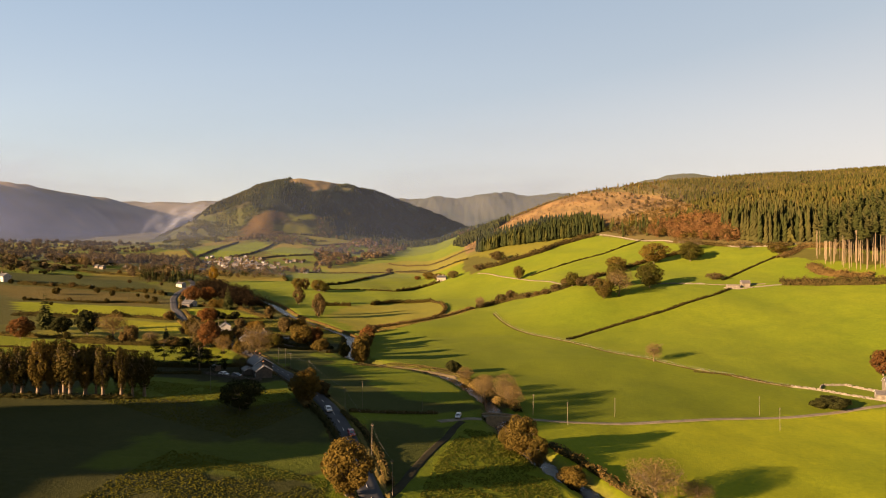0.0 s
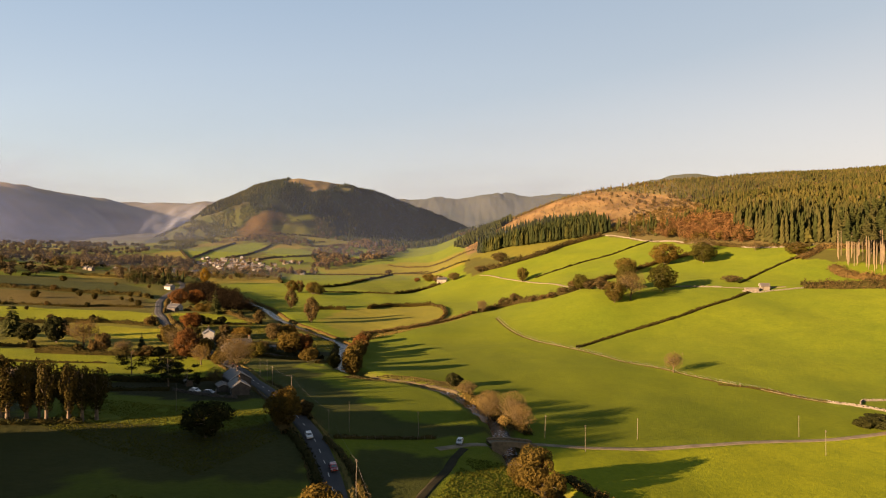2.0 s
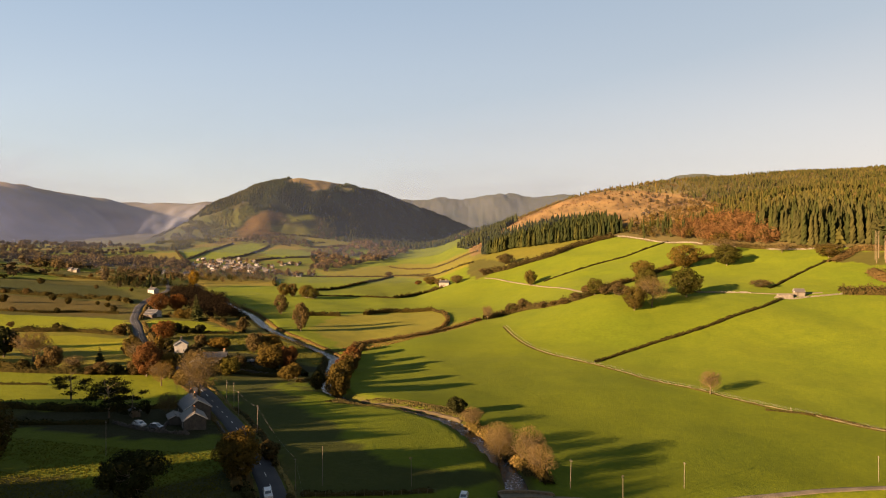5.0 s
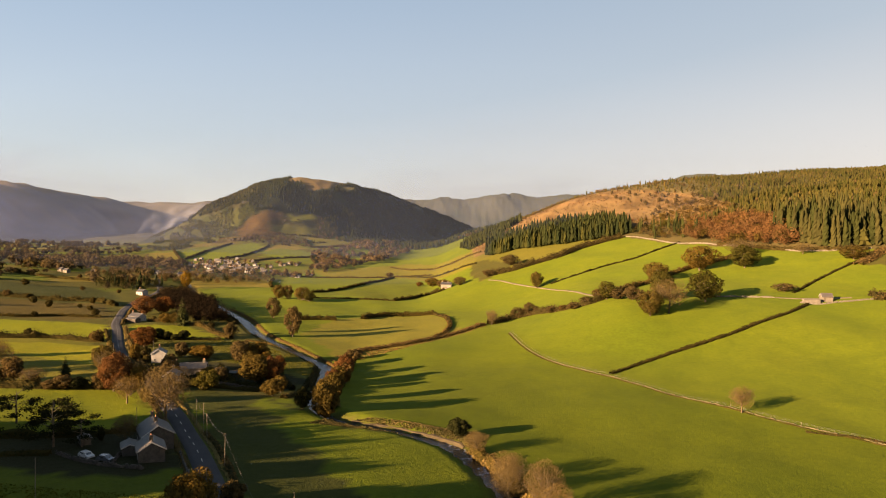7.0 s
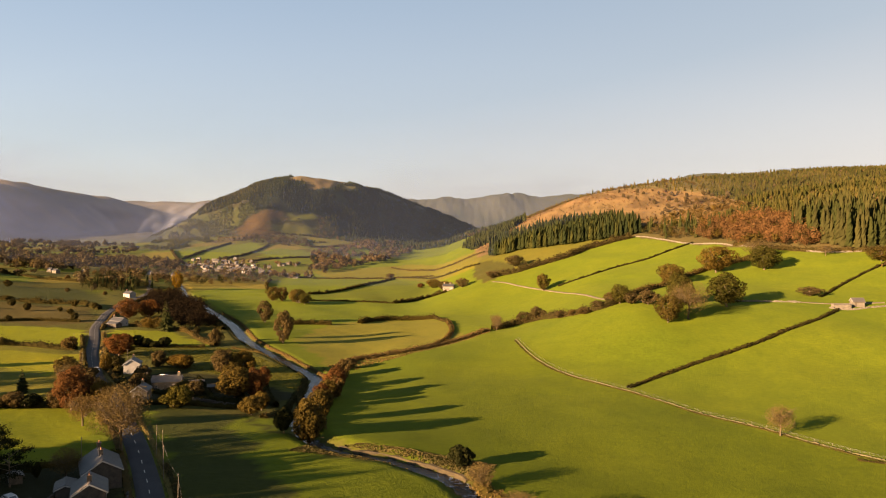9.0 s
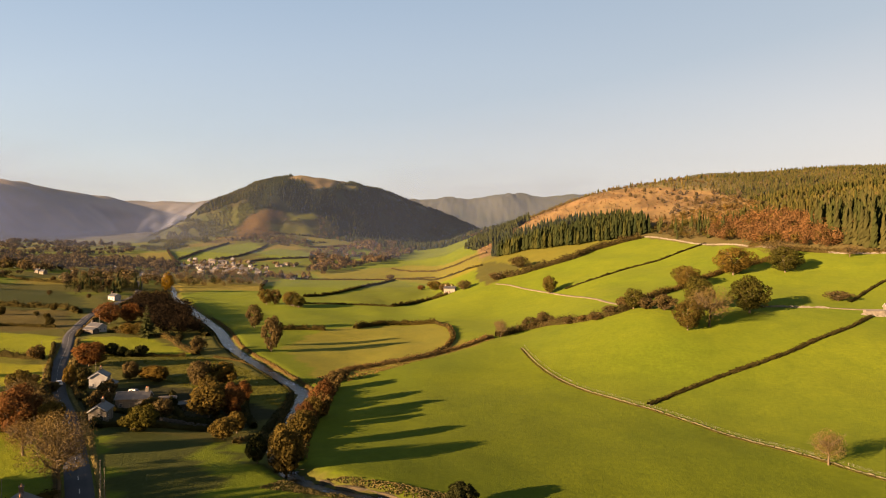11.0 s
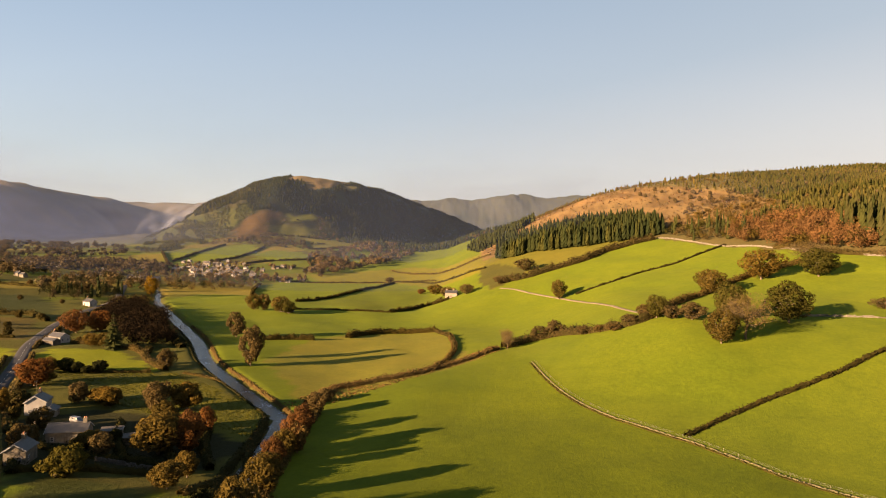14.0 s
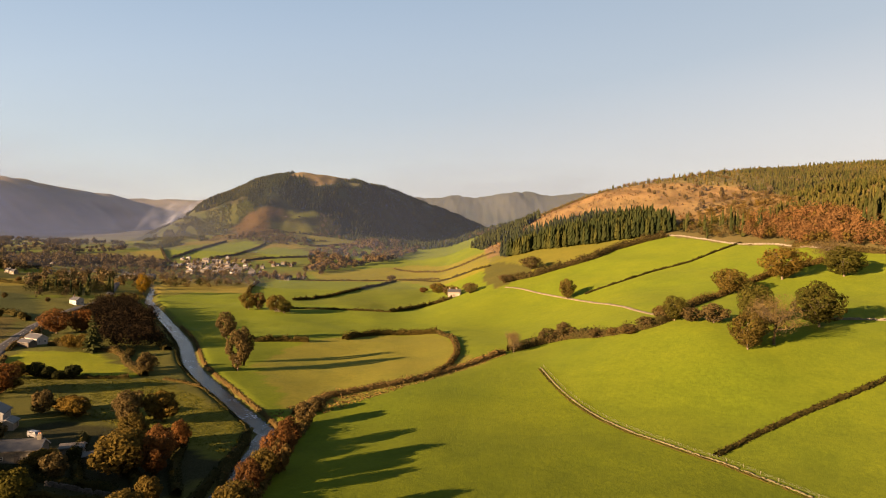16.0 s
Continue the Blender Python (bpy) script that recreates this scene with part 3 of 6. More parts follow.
# trodden banks along the river
strip = np.clip((half + 4.0 + edge * 0.5 - river_gap) / 2.5, 0, 1)[..., None] * 0.8
tone = tone * (1 - strip) + np.array((0.048, 0.035, 0.016)) * strip
verge = np.clip((6.0 + edge * 0.4 - road_gap) / 2, 0, 1)[..., None] * 0.6
tone = tone * (1 - verge) + np.array((0.047, 0.038, 0.013)) * verge


def mesh_from(name, verts, faces, mats, slots=None, smooth=False):
    """A mesh from arrays: verts (n, 3), faces (m, 3 or 4)."""
    me = bpy.data.meshes.new(name)
    verts, faces = np.asarray(verts, np.float32), np.asarray(faces, np.int32)
    k = faces.shape[1]
    me.vertices.add(len(verts))
    me.vertices.foreach_set("co", verts.ravel())
    me.loops.add(faces.size)
    me.loops.foreach_set("vertex_index", faces.ravel())
    me.polygons.add(len(faces))
    me.polygons.foreach_set("loop_start", np.arange(0, faces.size, k, dtype=np.int32))
    for mat in mats if isinstance(mats, (list, tuple)) else [mats]:
        me.materials.append(mat)
    if slots is not None:
        me.polygons.foreach_set("material_index", np.asarray(slots, np.int32))
    me.polygons.foreach_set("use_smooth", np.full(len(faces), bool(smooth)))
    me.update(calc_edges=True)
    return me


def grid_faces(rows, cols):
    n = np.arange(rows * cols).reshape(rows, cols)
    return np.stack([n[:-1, :-1], n[:-1, 1:], n[1:, 1:], n[1:, :-1]], -1).reshape(-1, 4)


me = mesh_from("ground", np.stack([MX, MY, MZ], -1).reshape(-1, 3), grid_faces(*MX.shape), TURF, smooth=True)
layer = me.attributes.new("tone", "FLOAT_COLOR", "POINT")
# tussocky ground west of the river and on the felled slope, smooth sward on the eastern pastures
sward = np.where((MX < np.interp(MY, RIVER_LINE[:, 1], RIVER_LINE[:, 0])) & (MY < 760), 0.85, 0.32)
sward = np.where(felled, 1.0, sward)[..., None]
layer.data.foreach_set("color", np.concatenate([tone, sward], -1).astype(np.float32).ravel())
tagged(new("ground", me), "green pastures, rough grazing and moorland of a wide valley", "ground", kind="structure")


def strip(name, points, half_width, lift, mat, label, category, crown=0.0, ragged=0.0, step=2.0):
    """A road or track draped over the ground."""
    q, w, d = along(points, step)
    side = np.stack([w[:, 1], -w[:, 0]], 1)
    across = np.array([-1, -0.9, -0.45, 0, 0.45, 0.9, 1.0])
    wob = 1 + ragged * np.stack([waves(d, d * 0 + k, 11, 20 + k) for k in range(7)], 1)
    off = across[None] * half_width * wob
    x, y = q[:, :1] + side[:, :1] * off, q[:, 1:] + side[:, 1:] * off
    z = np.maximum(ground(x, y), ground(q[:, 0], q[:, 1])[:, None] - 0.25) + lift + crown * (1 - across**2)[None]
    z[:, 0] = z[:, -1] = -0.25 + np.minimum(z[:, 0], z[:, -1])
    me = mesh_from(name, np.stack([x, y, z], -1).reshape(-1, 3), grid_faces(*x.shape), mat, smooth=True)
    return tagged(new(name, me), label, category, kind="structure")


strip("road", ROAD, 3.0, 0.12, ASPHALT, "grey asphalt country road with a broken centre line", "road", 0.06)
strip("farm_track", TRACK_WEST, 1.5, 0.10, GRAVEL, "pale gravel farm track leading to the bridge", "track", 0.03, 0.12)
strip("farm_track", TRACK_EAST, 1.3, 0.10, GRAVEL, "pale gravel farm track crossing the fields", "track", 0.03, 0.12)
strip("muddy_track", DARK_TRACK, 1.3, 0.06, MUD, "dark muddy track sunk in the grass", "track", 0.0, 0.15)
strip("stony_lane", UPPER_LANE, 1.1, 0.15, GRAVEL, "pale stony lane up the hillside", "track", 0.05, 0.12)
strip("barn_lane", BARN_LANE, 1.0, 0.15, GRAVEL, "pale gravel lane beside the stone barn", "track", 0.05, 0.12)


def river():
    side = np.stack([RIVER_WAY[:, 1], -RIVER_WAY[:, 0]], 1)
    across = np.linspace(-1, 1, 5)
    off = across[None] * (RIVER_HALF + 1.2)[:, None]
    x, y = RIVER_LINE[:, :1] + side[:, :1] * off, RIVER_LINE[:, 1:] + side[:, 1:] * off
    z = np.repeat(WATER_LEVEL[:, None], 5, 1)
    me = mesh_from("river", np.stack([x, y, z], -1).reshape(-1, 3), grid_faces(*x.shape), WATER, smooth=True)
    tagged(new("river", me), "shallow river with dark rippled water and pale riffles", "river", kind="structure")


river()


def earth_bank(start, stop, side, tall):
    """The raw earth of a bank that the river has cut, from one y to the other along its course."""
    some = (RIVER_LINE[:, 1] > start) & (RIVER_LINE[:, 1] < stop) & (RIVER_LINE[:, 0] > -60)
    q, w, half, level = RIVER_LINE[some], RIVER_WAY[some], RIVER_HALF[some], WATER_LEVEL[some]
    out = np.stack([w[:, 1], -w[:, 0]], 1) * side
    rag = 1 + 0.3 * waves(np.arange(len(q)) * 2.0, 0 * q[:, 0], 9, 77)
    rows = []
    for d, z in ((0.6, -0.3), (1.1, 0.5), (1.5, 1.0), (2.6, 1.1), (3.4, 0.5)):
        p = q + out * (half + d * rag)[:, None]
        rows.append(np.stack([p[:, 0], p[:, 1], level + z * tall * rag], 1))
    me = mesh_from("earth_bank", np.stack(rows, 1).reshape(-1, 3), grid_faces(len(q), 5), BANK, smooth=False)
    tagged(new("earth_bank", me), "raw pale earth bank cut by the river", "bank", kind="structure")


earth_bank(286, 306, 1, 0.85)
earth_bank(430, 560, 1, 0.8)


# ---- plants ----
def tube(points, radii, sides=5):
    """Verts and quads of a tapered limb."""
    p = np.asarray(points, float)
    w = np.gradient(p, axis=0)
    w /= np.linalg.norm(w, axis=1)[:, None] + 1e-9
    a = np.cross(w, (0.31, 0.84, 0.44))
    a /= np.linalg.norm(a, axis=1)[:, None] + 1e-9
    b = np.cross(w, a)
    t = np.arange(sides) * 2 * np.pi / sides
    v = p[:, None] + np.asarray(radii)[:, None, None] * (np.cos(t)[None, :, None] * a[:, None] + np.sin(t)[None, :, None] * b[:, None])
    n = np.arange(len(p) * sides).reshape(len(p), sides)
    m = np.roll(n, -1, 1)
    return v.reshape(-1, 3), np.stack([n[:-1], m[:-1], m[1:], n[1:]], -1).reshape(-1, 4)


def join(pieces):
    verts, faces, k = [], [], 0
    for v, f in pieces:
        verts.append(v)
        faces.append(np.asarray(f) + k)
        k += len(v)
    return np.concatenate(verts), np.concatenate(faces)


def leaf_quads(r, at, size, thin=0.7, out=None, loose=0.75):
    """One leaf clump at every place, turned at random, or, where out is given, loosely facing that way."""
    n = len(at)
    if out is None:
        a = r.normal(size=(n, 3))
    else:
        out = out / (np.linalg.norm(out, axis=1)[:, None] + 1e-9) + loose * r.normal(size=(n, 3)) * 0.6
        a = np.cross(out, r.normal(size=(n, 3)))
    a /= np.linalg.norm(a, axis=1)[:, None] + 1e-9
    b = np.cross(a, r.normal(size=(n, 3)) if out is None else out)
    b /= np.linalg.norm(b, axis=1)[:, None] + 1e-9
    s = size * r.uniform(0.55, 1.3, (n, 1))
    a, b = a * s, b * s * thin * r.uniform(0.75, 1.25, (n, 1))
    v = np.stack([at - a, at + 0.6 * b - 0.1 * a, at + a, at - b], 1).reshape(-1, 3)
    return v, np.arange(4 * n).reshape(n, 4)


def broadleaf(seed, height, width, kind, count=2600, leaf=0.42, low=0.22, bare=0.0, name="tree"):
    """A broadleaved tree: forked trunk and limbs, and a ragged crown of leaf clumps. Returns trunk and crown meshes."""
    r = np.random.RandomState(seed)
    wood, tips = [], []
    lean = r.normal(0, 0.03 * height, 2)
    fork = height * r.uniform(low, low + 0.12)
    girth = 0.022 * height + 0.06
    top = np.array([lean[0], lean[1], height * 0.86])
    line = [np.array([0, 0, -0.5]), np.array([0, 0, fork * 0.5]), np.array([*lean * 0.4, fork]), np.array([*lean * 0.8, height * 0.6]), top]
    wood.append(tube(line, [girth * 1.25, girth, girth * 0.85, girth * 0.5, girth * 0.12], 6))
    tips.append((top, 0.5))
    limbs = 9 + int(bare * 7)
    for k in range(limbs):
        up = r.uniform(0, 1)
        start = line[2] * (1 - up) + line[3] * up if up < 0.9 else line[3]
        ang = k * 2.4 + r.uniform(-0.4, 0.4)
        reach = width / 2 * r.uniform(0.62, 1.0) * (1 - 0.35 * up)
        end = start + np.array([math.cos(ang) * reach, math.sin(ang) * reach, height * r.uniform(0.12, 0.36) * (1.15 - 0.4 * up)])
        end[2] = min(end[2], height * 0.93)
        mid = start * 0.5 + end * 0.5 + np.array([0, 0, -0.04 * height]) + r.normal(0, 0.02 * height, 3)
        wood.append(tube([start, mid, end], [girth * 0.5, girth * 0.3, girth * 0.07], 4))
        tips.append((end, 1.0))
        for _ in range(3 + int(5 * bare)):
            s = r.uniform(0.35, 0.95)
            p0 = start * (1 - s) ** 2 + 2 * s * (1 - s) * mid + s * s * end
            p1 = p0 + r.normal(0, 0.085 * width, 3) + np.array([math.cos(ang), math.sin(ang), 0.9]) * width * 0.075
            wood.append(tube([p0, (p0 + p1) / 2 + r.normal(0, 0.02 * width, 3), p1], [girth * 0.16, girth * 0.1, girth * 0.03], 3))
            tips.append((p1, 0.8))
            if bare:
                for _ in range(3):
                    p2 = p1 + r.normal(0, 0.055 * width, 3) + np.array([0, 0, 0.04 * height])
                    q = p0 + (p1 - p0) * r.uniform(0.3, 1)
                    wood.append(tube([q, (q + p2) / 2 + r.normal(0, 0.012 * width, 3), p2], [girth * 0.07, girth * 0.05, girth * 0.018], 3))
    if bare >= 1:
        # a haze of twigs filling a tall rounded crown
        ball = r.normal(size=(count, 3))
        ball *= r.uniform(0, 1, (count, 1)) ** 0.4 / np.linalg.norm(ball, axis=1)[:, None]
        rag = 1 + 0.22 * np.sin(3 * np.arctan2(ball[:, 1], ball[:, 0]) + seed) * np.sin(4 * ball[:, 2] + seed)
        at = ball * rag[:, None] * np.array([width / 2, width / 2, height * 0.40]) + [0, 0, height * 0.59]
        v, f = leaf_quads(r, at, leaf, thin=0.21)
    else:
        # lumps of foliage set about a rounded crown, each a shell of leaf clumps
        lumps = 20
        up = 1 - 2 * (np.arange(lumps) + 0.5) / lumps
        turn = np.arange(lumps) * 2.4 + r.uniform(-0.3, 0.3, lumps)
        ring = np.sqrt(1 - up * up)
        base = low * 0.5
        middle, tall = height * (base + 1) / 2, height * (1 - base) / 2
        out = r.uniform(0.55, 0.8, lumps)
        centre = np.stack([ring * np.cos(turn) * width / 2 * out, ring * np.sin(turn) * width / 2 * out, middle + up * tall * 0.7], 1)
        centre[:, :2] *= np.where(up < -0.3, 0.75, 1.0)[:, None]
        big = r.uniform(0.22, 0.40, lumps)
        pick = r.choice(lumps, count, p=big**2 / (big**2).sum())
        ball = r.normal(size=(count, 3))
        ball *= r.uniform(0.74, 1.06, (count, 1)) / np.linalg.norm(ball, axis=1)[:, None]
        at = centre[pick] + ball * big[pick][:, None] * np.array([width / 2, width / 2, tall * 0.95])
        out = ball + 0.5 * (at - [0, 0, middle]) / np.array([width / 2, width / 2, tall])
        some = (at[:, 2] > height * base * 0.8) & (r.uniform(0, 1, len(at)) > 0.35 * bare)
        v, f = leaf_quads(r, at[some], leaf, out=out[some])
    return mesh_from(name + "_trunk", *join(wood), TWIG_BARK if kind == "b" else BARK, smooth=True), mesh_from(name + "_crown", v, f, LEAF[kind])


def spruce(seed, height, width, kind="c", tiers=15, per=11, name="spruce", bare=0.06):
    """A conifer: straight stem with whorls of drooping boughs, each a fringed fan."""
    r = np.random.RandomState(seed)
    stem = tube([(0, 0, -0.5), (0, 0, height * 0.5), (0, 0, height)], [height * 0.016 + 0.05, height * 0.01, 0.02], 5)
    verts, faces, k = [], [], 0
    for t in range(tiers):
        s = (t + r.uniform(-0.2, 0.2)) / tiers
        z = height * (bare + (1 - bare) * s)
        reach = width / 2 * (1 - s) ** 0.8 * r.uniform(0.8, 1.15) + 0.2
        for b in range(per):
            a = 2 * np.pi * (b + r.uniform(-0.35, 0.35)) / per + t * 0.9
            l = reach * r.uniform(0.7, 1.15)
            d = np.array([math.cos(a), math.sin(a), 0])
            n = np.array([-d[1], d[0], 0]) * l * r.uniform(0.22, 0.34)
            root, tip = np.array([0, 0, z]), d * l + np.array([0, 0, z - l * r.uniform(0.12, 0.4)])
            mid = root * 0.45 + tip * 0.55 + np.array([0, 0, 0.10 * l])
            verts += [root, mid + n - [0, 0, 0.16 * l], tip, mid - n - [0, 0, 0.16 * l], mid]
            faces += [(k, k + 1, k + 4, k + 4), (k + 1, k + 2, k + 4, k + 4), (k + 2, k + 3, k + 4, k + 4), (k + 3, k, k + 4, k + 4)]
            k += 5
    f = np.array(faces)[:, :3]
    return mesh_from(name + "_trunk", *stem, BARK, smooth=True), mesh_from(name + "_boughs", np.array(verts), f, LEAF[kind])


def plant(name, meshes, label, category, part_names=("trunk", "crown")):
    """A plant as a thing: an empty at its foot with its parts."""
    root = tagged(new(name), label, category)
    for mesh, pn in zip(meshes, part_names):
        new(pn, mesh).parent = root
    return root


def stand(root, x, y, size=1.0, wide=1.0, first=False, sink=0.15):
    """Puts the plant, or a copy of it, on the ground at (x, y)."""
    m = pose(x, y, float(ground(x, y)) - sink, 0, 0, random.uniform(0, 360)) @ Matrix.Diagonal((wide, wide, size, 1))
    if first:
        root.matrix_basis = m
        return root
    scale, root.scale = root.scale.copy(), (1, 1, 1)
    made = copy_thing(root, m)
    root.scale = scale
    return made


KINDS = {
    # kind: leaf count, leaf size, fork height, bareness, noun, label, category
    "g": (3300, 0.42, 0.04, 0, "oak_tree", "broad green oak tree turning bronze in a pasture", "tree"),
    "o": (2800, 0.40, 0.05, 0, "golden_tree", "golden brown autumn tree with a ragged crown", "tree"),
    "r": (2800, 0.40, 0.06, 0, "russet_tree", "russet red autumn tree with a dense crown", "tree"),
    "y": (2400, 0.38, 0.12, 0, "yellow_tree", "bright yellow autumn tree in full leaf", "tree"),
    "b": (3000, 0.40, 0.2, 1, "bare_tree", "nearly leafless tree with a haze of pale twigs", "tree"),
    "s": (1900, 0.40, 0.06, 0, "brown_shrub", "rounded brown autumn shrub on rough grass", "shrub"),
    "k": (2200, 0.42, 0.05, 0, "dark_shrub", "dense dark evergreen bush in the shade", "shrub"),
    "O": (1700, 0.42, 0.26, 0.3, "golden_poplar_tree", "tall thin tree with golden leaves in a dark row", "tree"),
    "L": (1300, 0.44, 0.30, 0.45, "poplar_tree", "tall thin half-bare tree in a dark row", "tree"),
}
PLACES = {
    "g": [(151, 489, 17, 18), (126, 494, 15, 15), (221, 593, 15, 20), (95, 507, 10, 11), (-137, 668, 10, 12), (-97, 336, 7.5, 10)],
    "o": [(-151.5, 387, 8.5, 5), (-125, 404, 7.4, 8.4), (-185, 503, 7.9, 9), (-192, 503, 7, 8), (-106, 360, 5, 7), (-131, 409, 6, 10), (-50, 212.5, 11.5, 10.5), (-24, 141, 13, 11.5), (190, 603, 17, 22), (110, 464, 13, 12), (148, 577, 13, 16), (68, 657, 15, 12), (-52, 364, 9.5, 7), (-87, 362, 12, 13), (-96, 385, 9.5, 8), (-71, 345, 7, 6),
          (-167, 678, 14, 13), (-145, 672, 13, 14), (-165, 429, 5, 6), (-174, 443, 7, 7), (-71, 334, 7, 8), (-46, 312, 15, 10), (-48, 334, 11, 9),
          (-149, 357, 11, 9), (20, 186, 11.5, 10), (24, 181, 9, 6), (17, 188, 8, 7), (32, 171, 6, 8), (-100, 409, 10, 11), (-32, 831, 11, 16), (292, 573, 9, 16), (-118, 325, 10, 8), (-104, 306, 7, 7)],
    "r": [(-54, 393, 10, 8), (-52, 355, 9, 7), (-84, 376, 10, 9), (-83, 386, 8.6, 6), (-224, 541, 14, 16), (-214, 548, 13, 14), (-126, 323, 14, 12),
          (-80, 365, 10, 9), (-51, 374, 11, 9), (-165, 422, 11, 13), (-223, 322, 11, 13), (216, 321, 13, 12), (-49, 864, 6, 9)],
    "y": [(-284, 745, 21, 11)],
    "b": [(12, 252, 11, 8), (20, 244, 11.5, 9), (22, 236, 9, 8), (13, 263, 9, 8.5), (5, 284, 7, 7), (-112, 306, 9, 8), (-140, 345, 12, 10), (122, 468, 17, 17), (235, 634, 13, 20), (22, 529, 10, 7), (-89, 285, 17.5, 13.5), (-122, 330, 10, 9), (-89, 262, 7, 6.5), (-155, 321, 7.6, 8), (-52, 216, 9, 8),
          (-187, 344, 14.7, 14), (51, 160, 11.5, 14), (63, 164, 6, 8), (23, 553, 7.4, 8), (274, 609, 7.6, 11), (106, 336, 10.5, 8)],
    "s": [(-130, 337, 10, 9), (-158, 369, 5, 6), (-151, 376, 4, 5), (-166, 388, 3.2, 5), (-118, 350, 8, 7), (-128, 372, 7, 7), (108, 494, 7.4, 11), (100, 499, 5.7, 9), (91, 514, 6.3, 8), (49, 540, 9.5, 11), (41, 543, 7.8, 11), (61, 519, 4.4, 9), (73, 504, 3.7, 8), (68, 512, 3.8, 7), (82, 507, 4.8, 8),
          (-56, 421, 7.6, 8), (-56, 438, 5.3, 6), (-50, 372, 9.6, 7), (-136, 467, 9.7, 6), (-136, 555, 16, 11), (-104, 487, 19, 11), (-107, 504, 17, 8), (-160, 680, 12.7, 11)],
    "s2": [(-132, 324, 6.3, 6), (-143, 320, 5.5, 6.5), (-147, 319, 3.7, 6.5), (-138, 406, 8, 7), (-99, 354, 6.6, 6.6), (-137, 471, 7.7, 9), (-172, 335, 9.3, 8),
           (-47, 226, 5, 5), (-108, 403, 10.8, 10), (54, 780, 12, 20),
           (-107, 1053, 8.4, 13), (-19, 774, 10, 15), (-1, 752, 9.7, 14), (30, 753, 7.3, 14), (211, 513, 5, 13)],
    "k": [(-170, 448, 6, 7.3), (-165, 448, 4.7, 6.4), (-160, 447, 3.6, 5), (-101, 365, 5, 3.4), (-95, 261, 3.5, 1.6), (-139, 322, 4.6, 6.5), (-156, 450, 6, 6), (-204, 349, 14, 12),
          (-218, 348, 9.3, 11), (0, 297, 5.5, 6.8), (160, 269, 5, 13), (154, 268, 4, 7), (-54, 313, 7.3, 5.6)],
    "O": [(-161, 186, 18.5, 7.5), (-166, 183, 17, 7), (-156, 187, 17.5, 6.5), (-129, 194, 18, 6.8), (-126, 196, 17.5, 6), (-117, 199, 16.5, 6)],
    "L": [(-163.5, 184.2, 15.3, 6.6), (-160.1, 182.9, 13.6, 7.1), (-158.1, 184.4, 18.5, 6.3), (-154.2, 186.1, 16.7, 5.7), (-151.9, 188.5, 16.1, 6.9), (-149.2, 186.2, 17.3, 6.6), (-147.2, 186.9, 17.8, 6.3), (-143.7, 191.2, 17.1, 7.2), (-141.6, 191.8, 15.7, 7.3), (-138.0, 189.9, 14.2, 5.8), (-135.1, 192.1, 16.6, 6.0), (-133.3, 192.9, 15.3, 6.6), (-130.5, 195.9, 16.9, 7.3), (-127.2, 197.2, 16.9, 5.7), (-124.5, 198.0, 18.0, 6.5), (-122.1, 196.0, 17.7, 6.5), (-120.3, 196.3, 17.8, 7.4), (-118.0, 200.3, 15.6, 5.7), (-114.9, 201.1, 17.9, 5.5), (-111.6, 199.2, 17.1, 6.1), (-108.3, 203.9, 16.0, 7.4), (-106.8, 201.3, 16.5, 5.5), (-104.3, 203.6, 16.6, 5.7), (-101.9, 206.5, 15.1, 7.3)],
}
for kind, places in PLACES.items():
    base = kind[0]
    count, leaf, low, bare, noun, label, category = KINDS[base]
    # near, middling and far ones: the nearer, the finer their leaves
    cuts = [[p for p in places if p[1] < 300], [p for p in places if 300 <= p[1] < 450], [p for p in places if p[1] >= 450]]
    for n, some in enumerate(cuts):
        if not some:
            continue
        h = sum(p[2] for p in some) / len(some)
        w = sum(p[3] for p in some) / len(some)
        k = (0.5 + 0.5 * min(1.8, h / 10)) * (1.7, 1.25, 0.95)[n]
        # L takes the dark hedge leaves, putting the row's shade into its colour
        meshes = broadleaf(17 * ord(base) + n + 5 * len(kind), h, w, {"L": "h", "O": "o"}.get(base, base), int(count * k * 1.35), leaf * ((0.56, 0.68, 0.82) if base == "b" else (0.66, 0.80, 0.96))[n], low, bare, noun)
        root = plant(noun, meshes, label, category)
        for i, (x, y, hh, ww) in enumerate(some):
            big = 1.16 if x > 80 and y > 440 else 1.0
            stand(root, x, y, big * hh / h * random.uniform(0.98, 1.06), 1.1 * big * ww / w, i == 0)

root = plant("yew_tree", broadleaf(91, 10, 15, "k", 5200, 0.36, 0.1, 0, "yew_tree"), "broad black-green yew tree in deep shade", "tree")
stand(root, -67, 197, 1.0, 1.0, True)

# two spruces and the pines by the houses
root = plant("spruce_tree", spruce(5, 20, 11, tiers=18, per=13), "tall dark green spruce with drooping boughs", "tree", ("trunk", "boughs"))
for i, (x, y, hh) in enumerate([(-180, 502, 19), (-237, 363, 22), (-158, 345, 9)]):
    stand(root, x, y, hh / 20, hh / 20, i == 0)


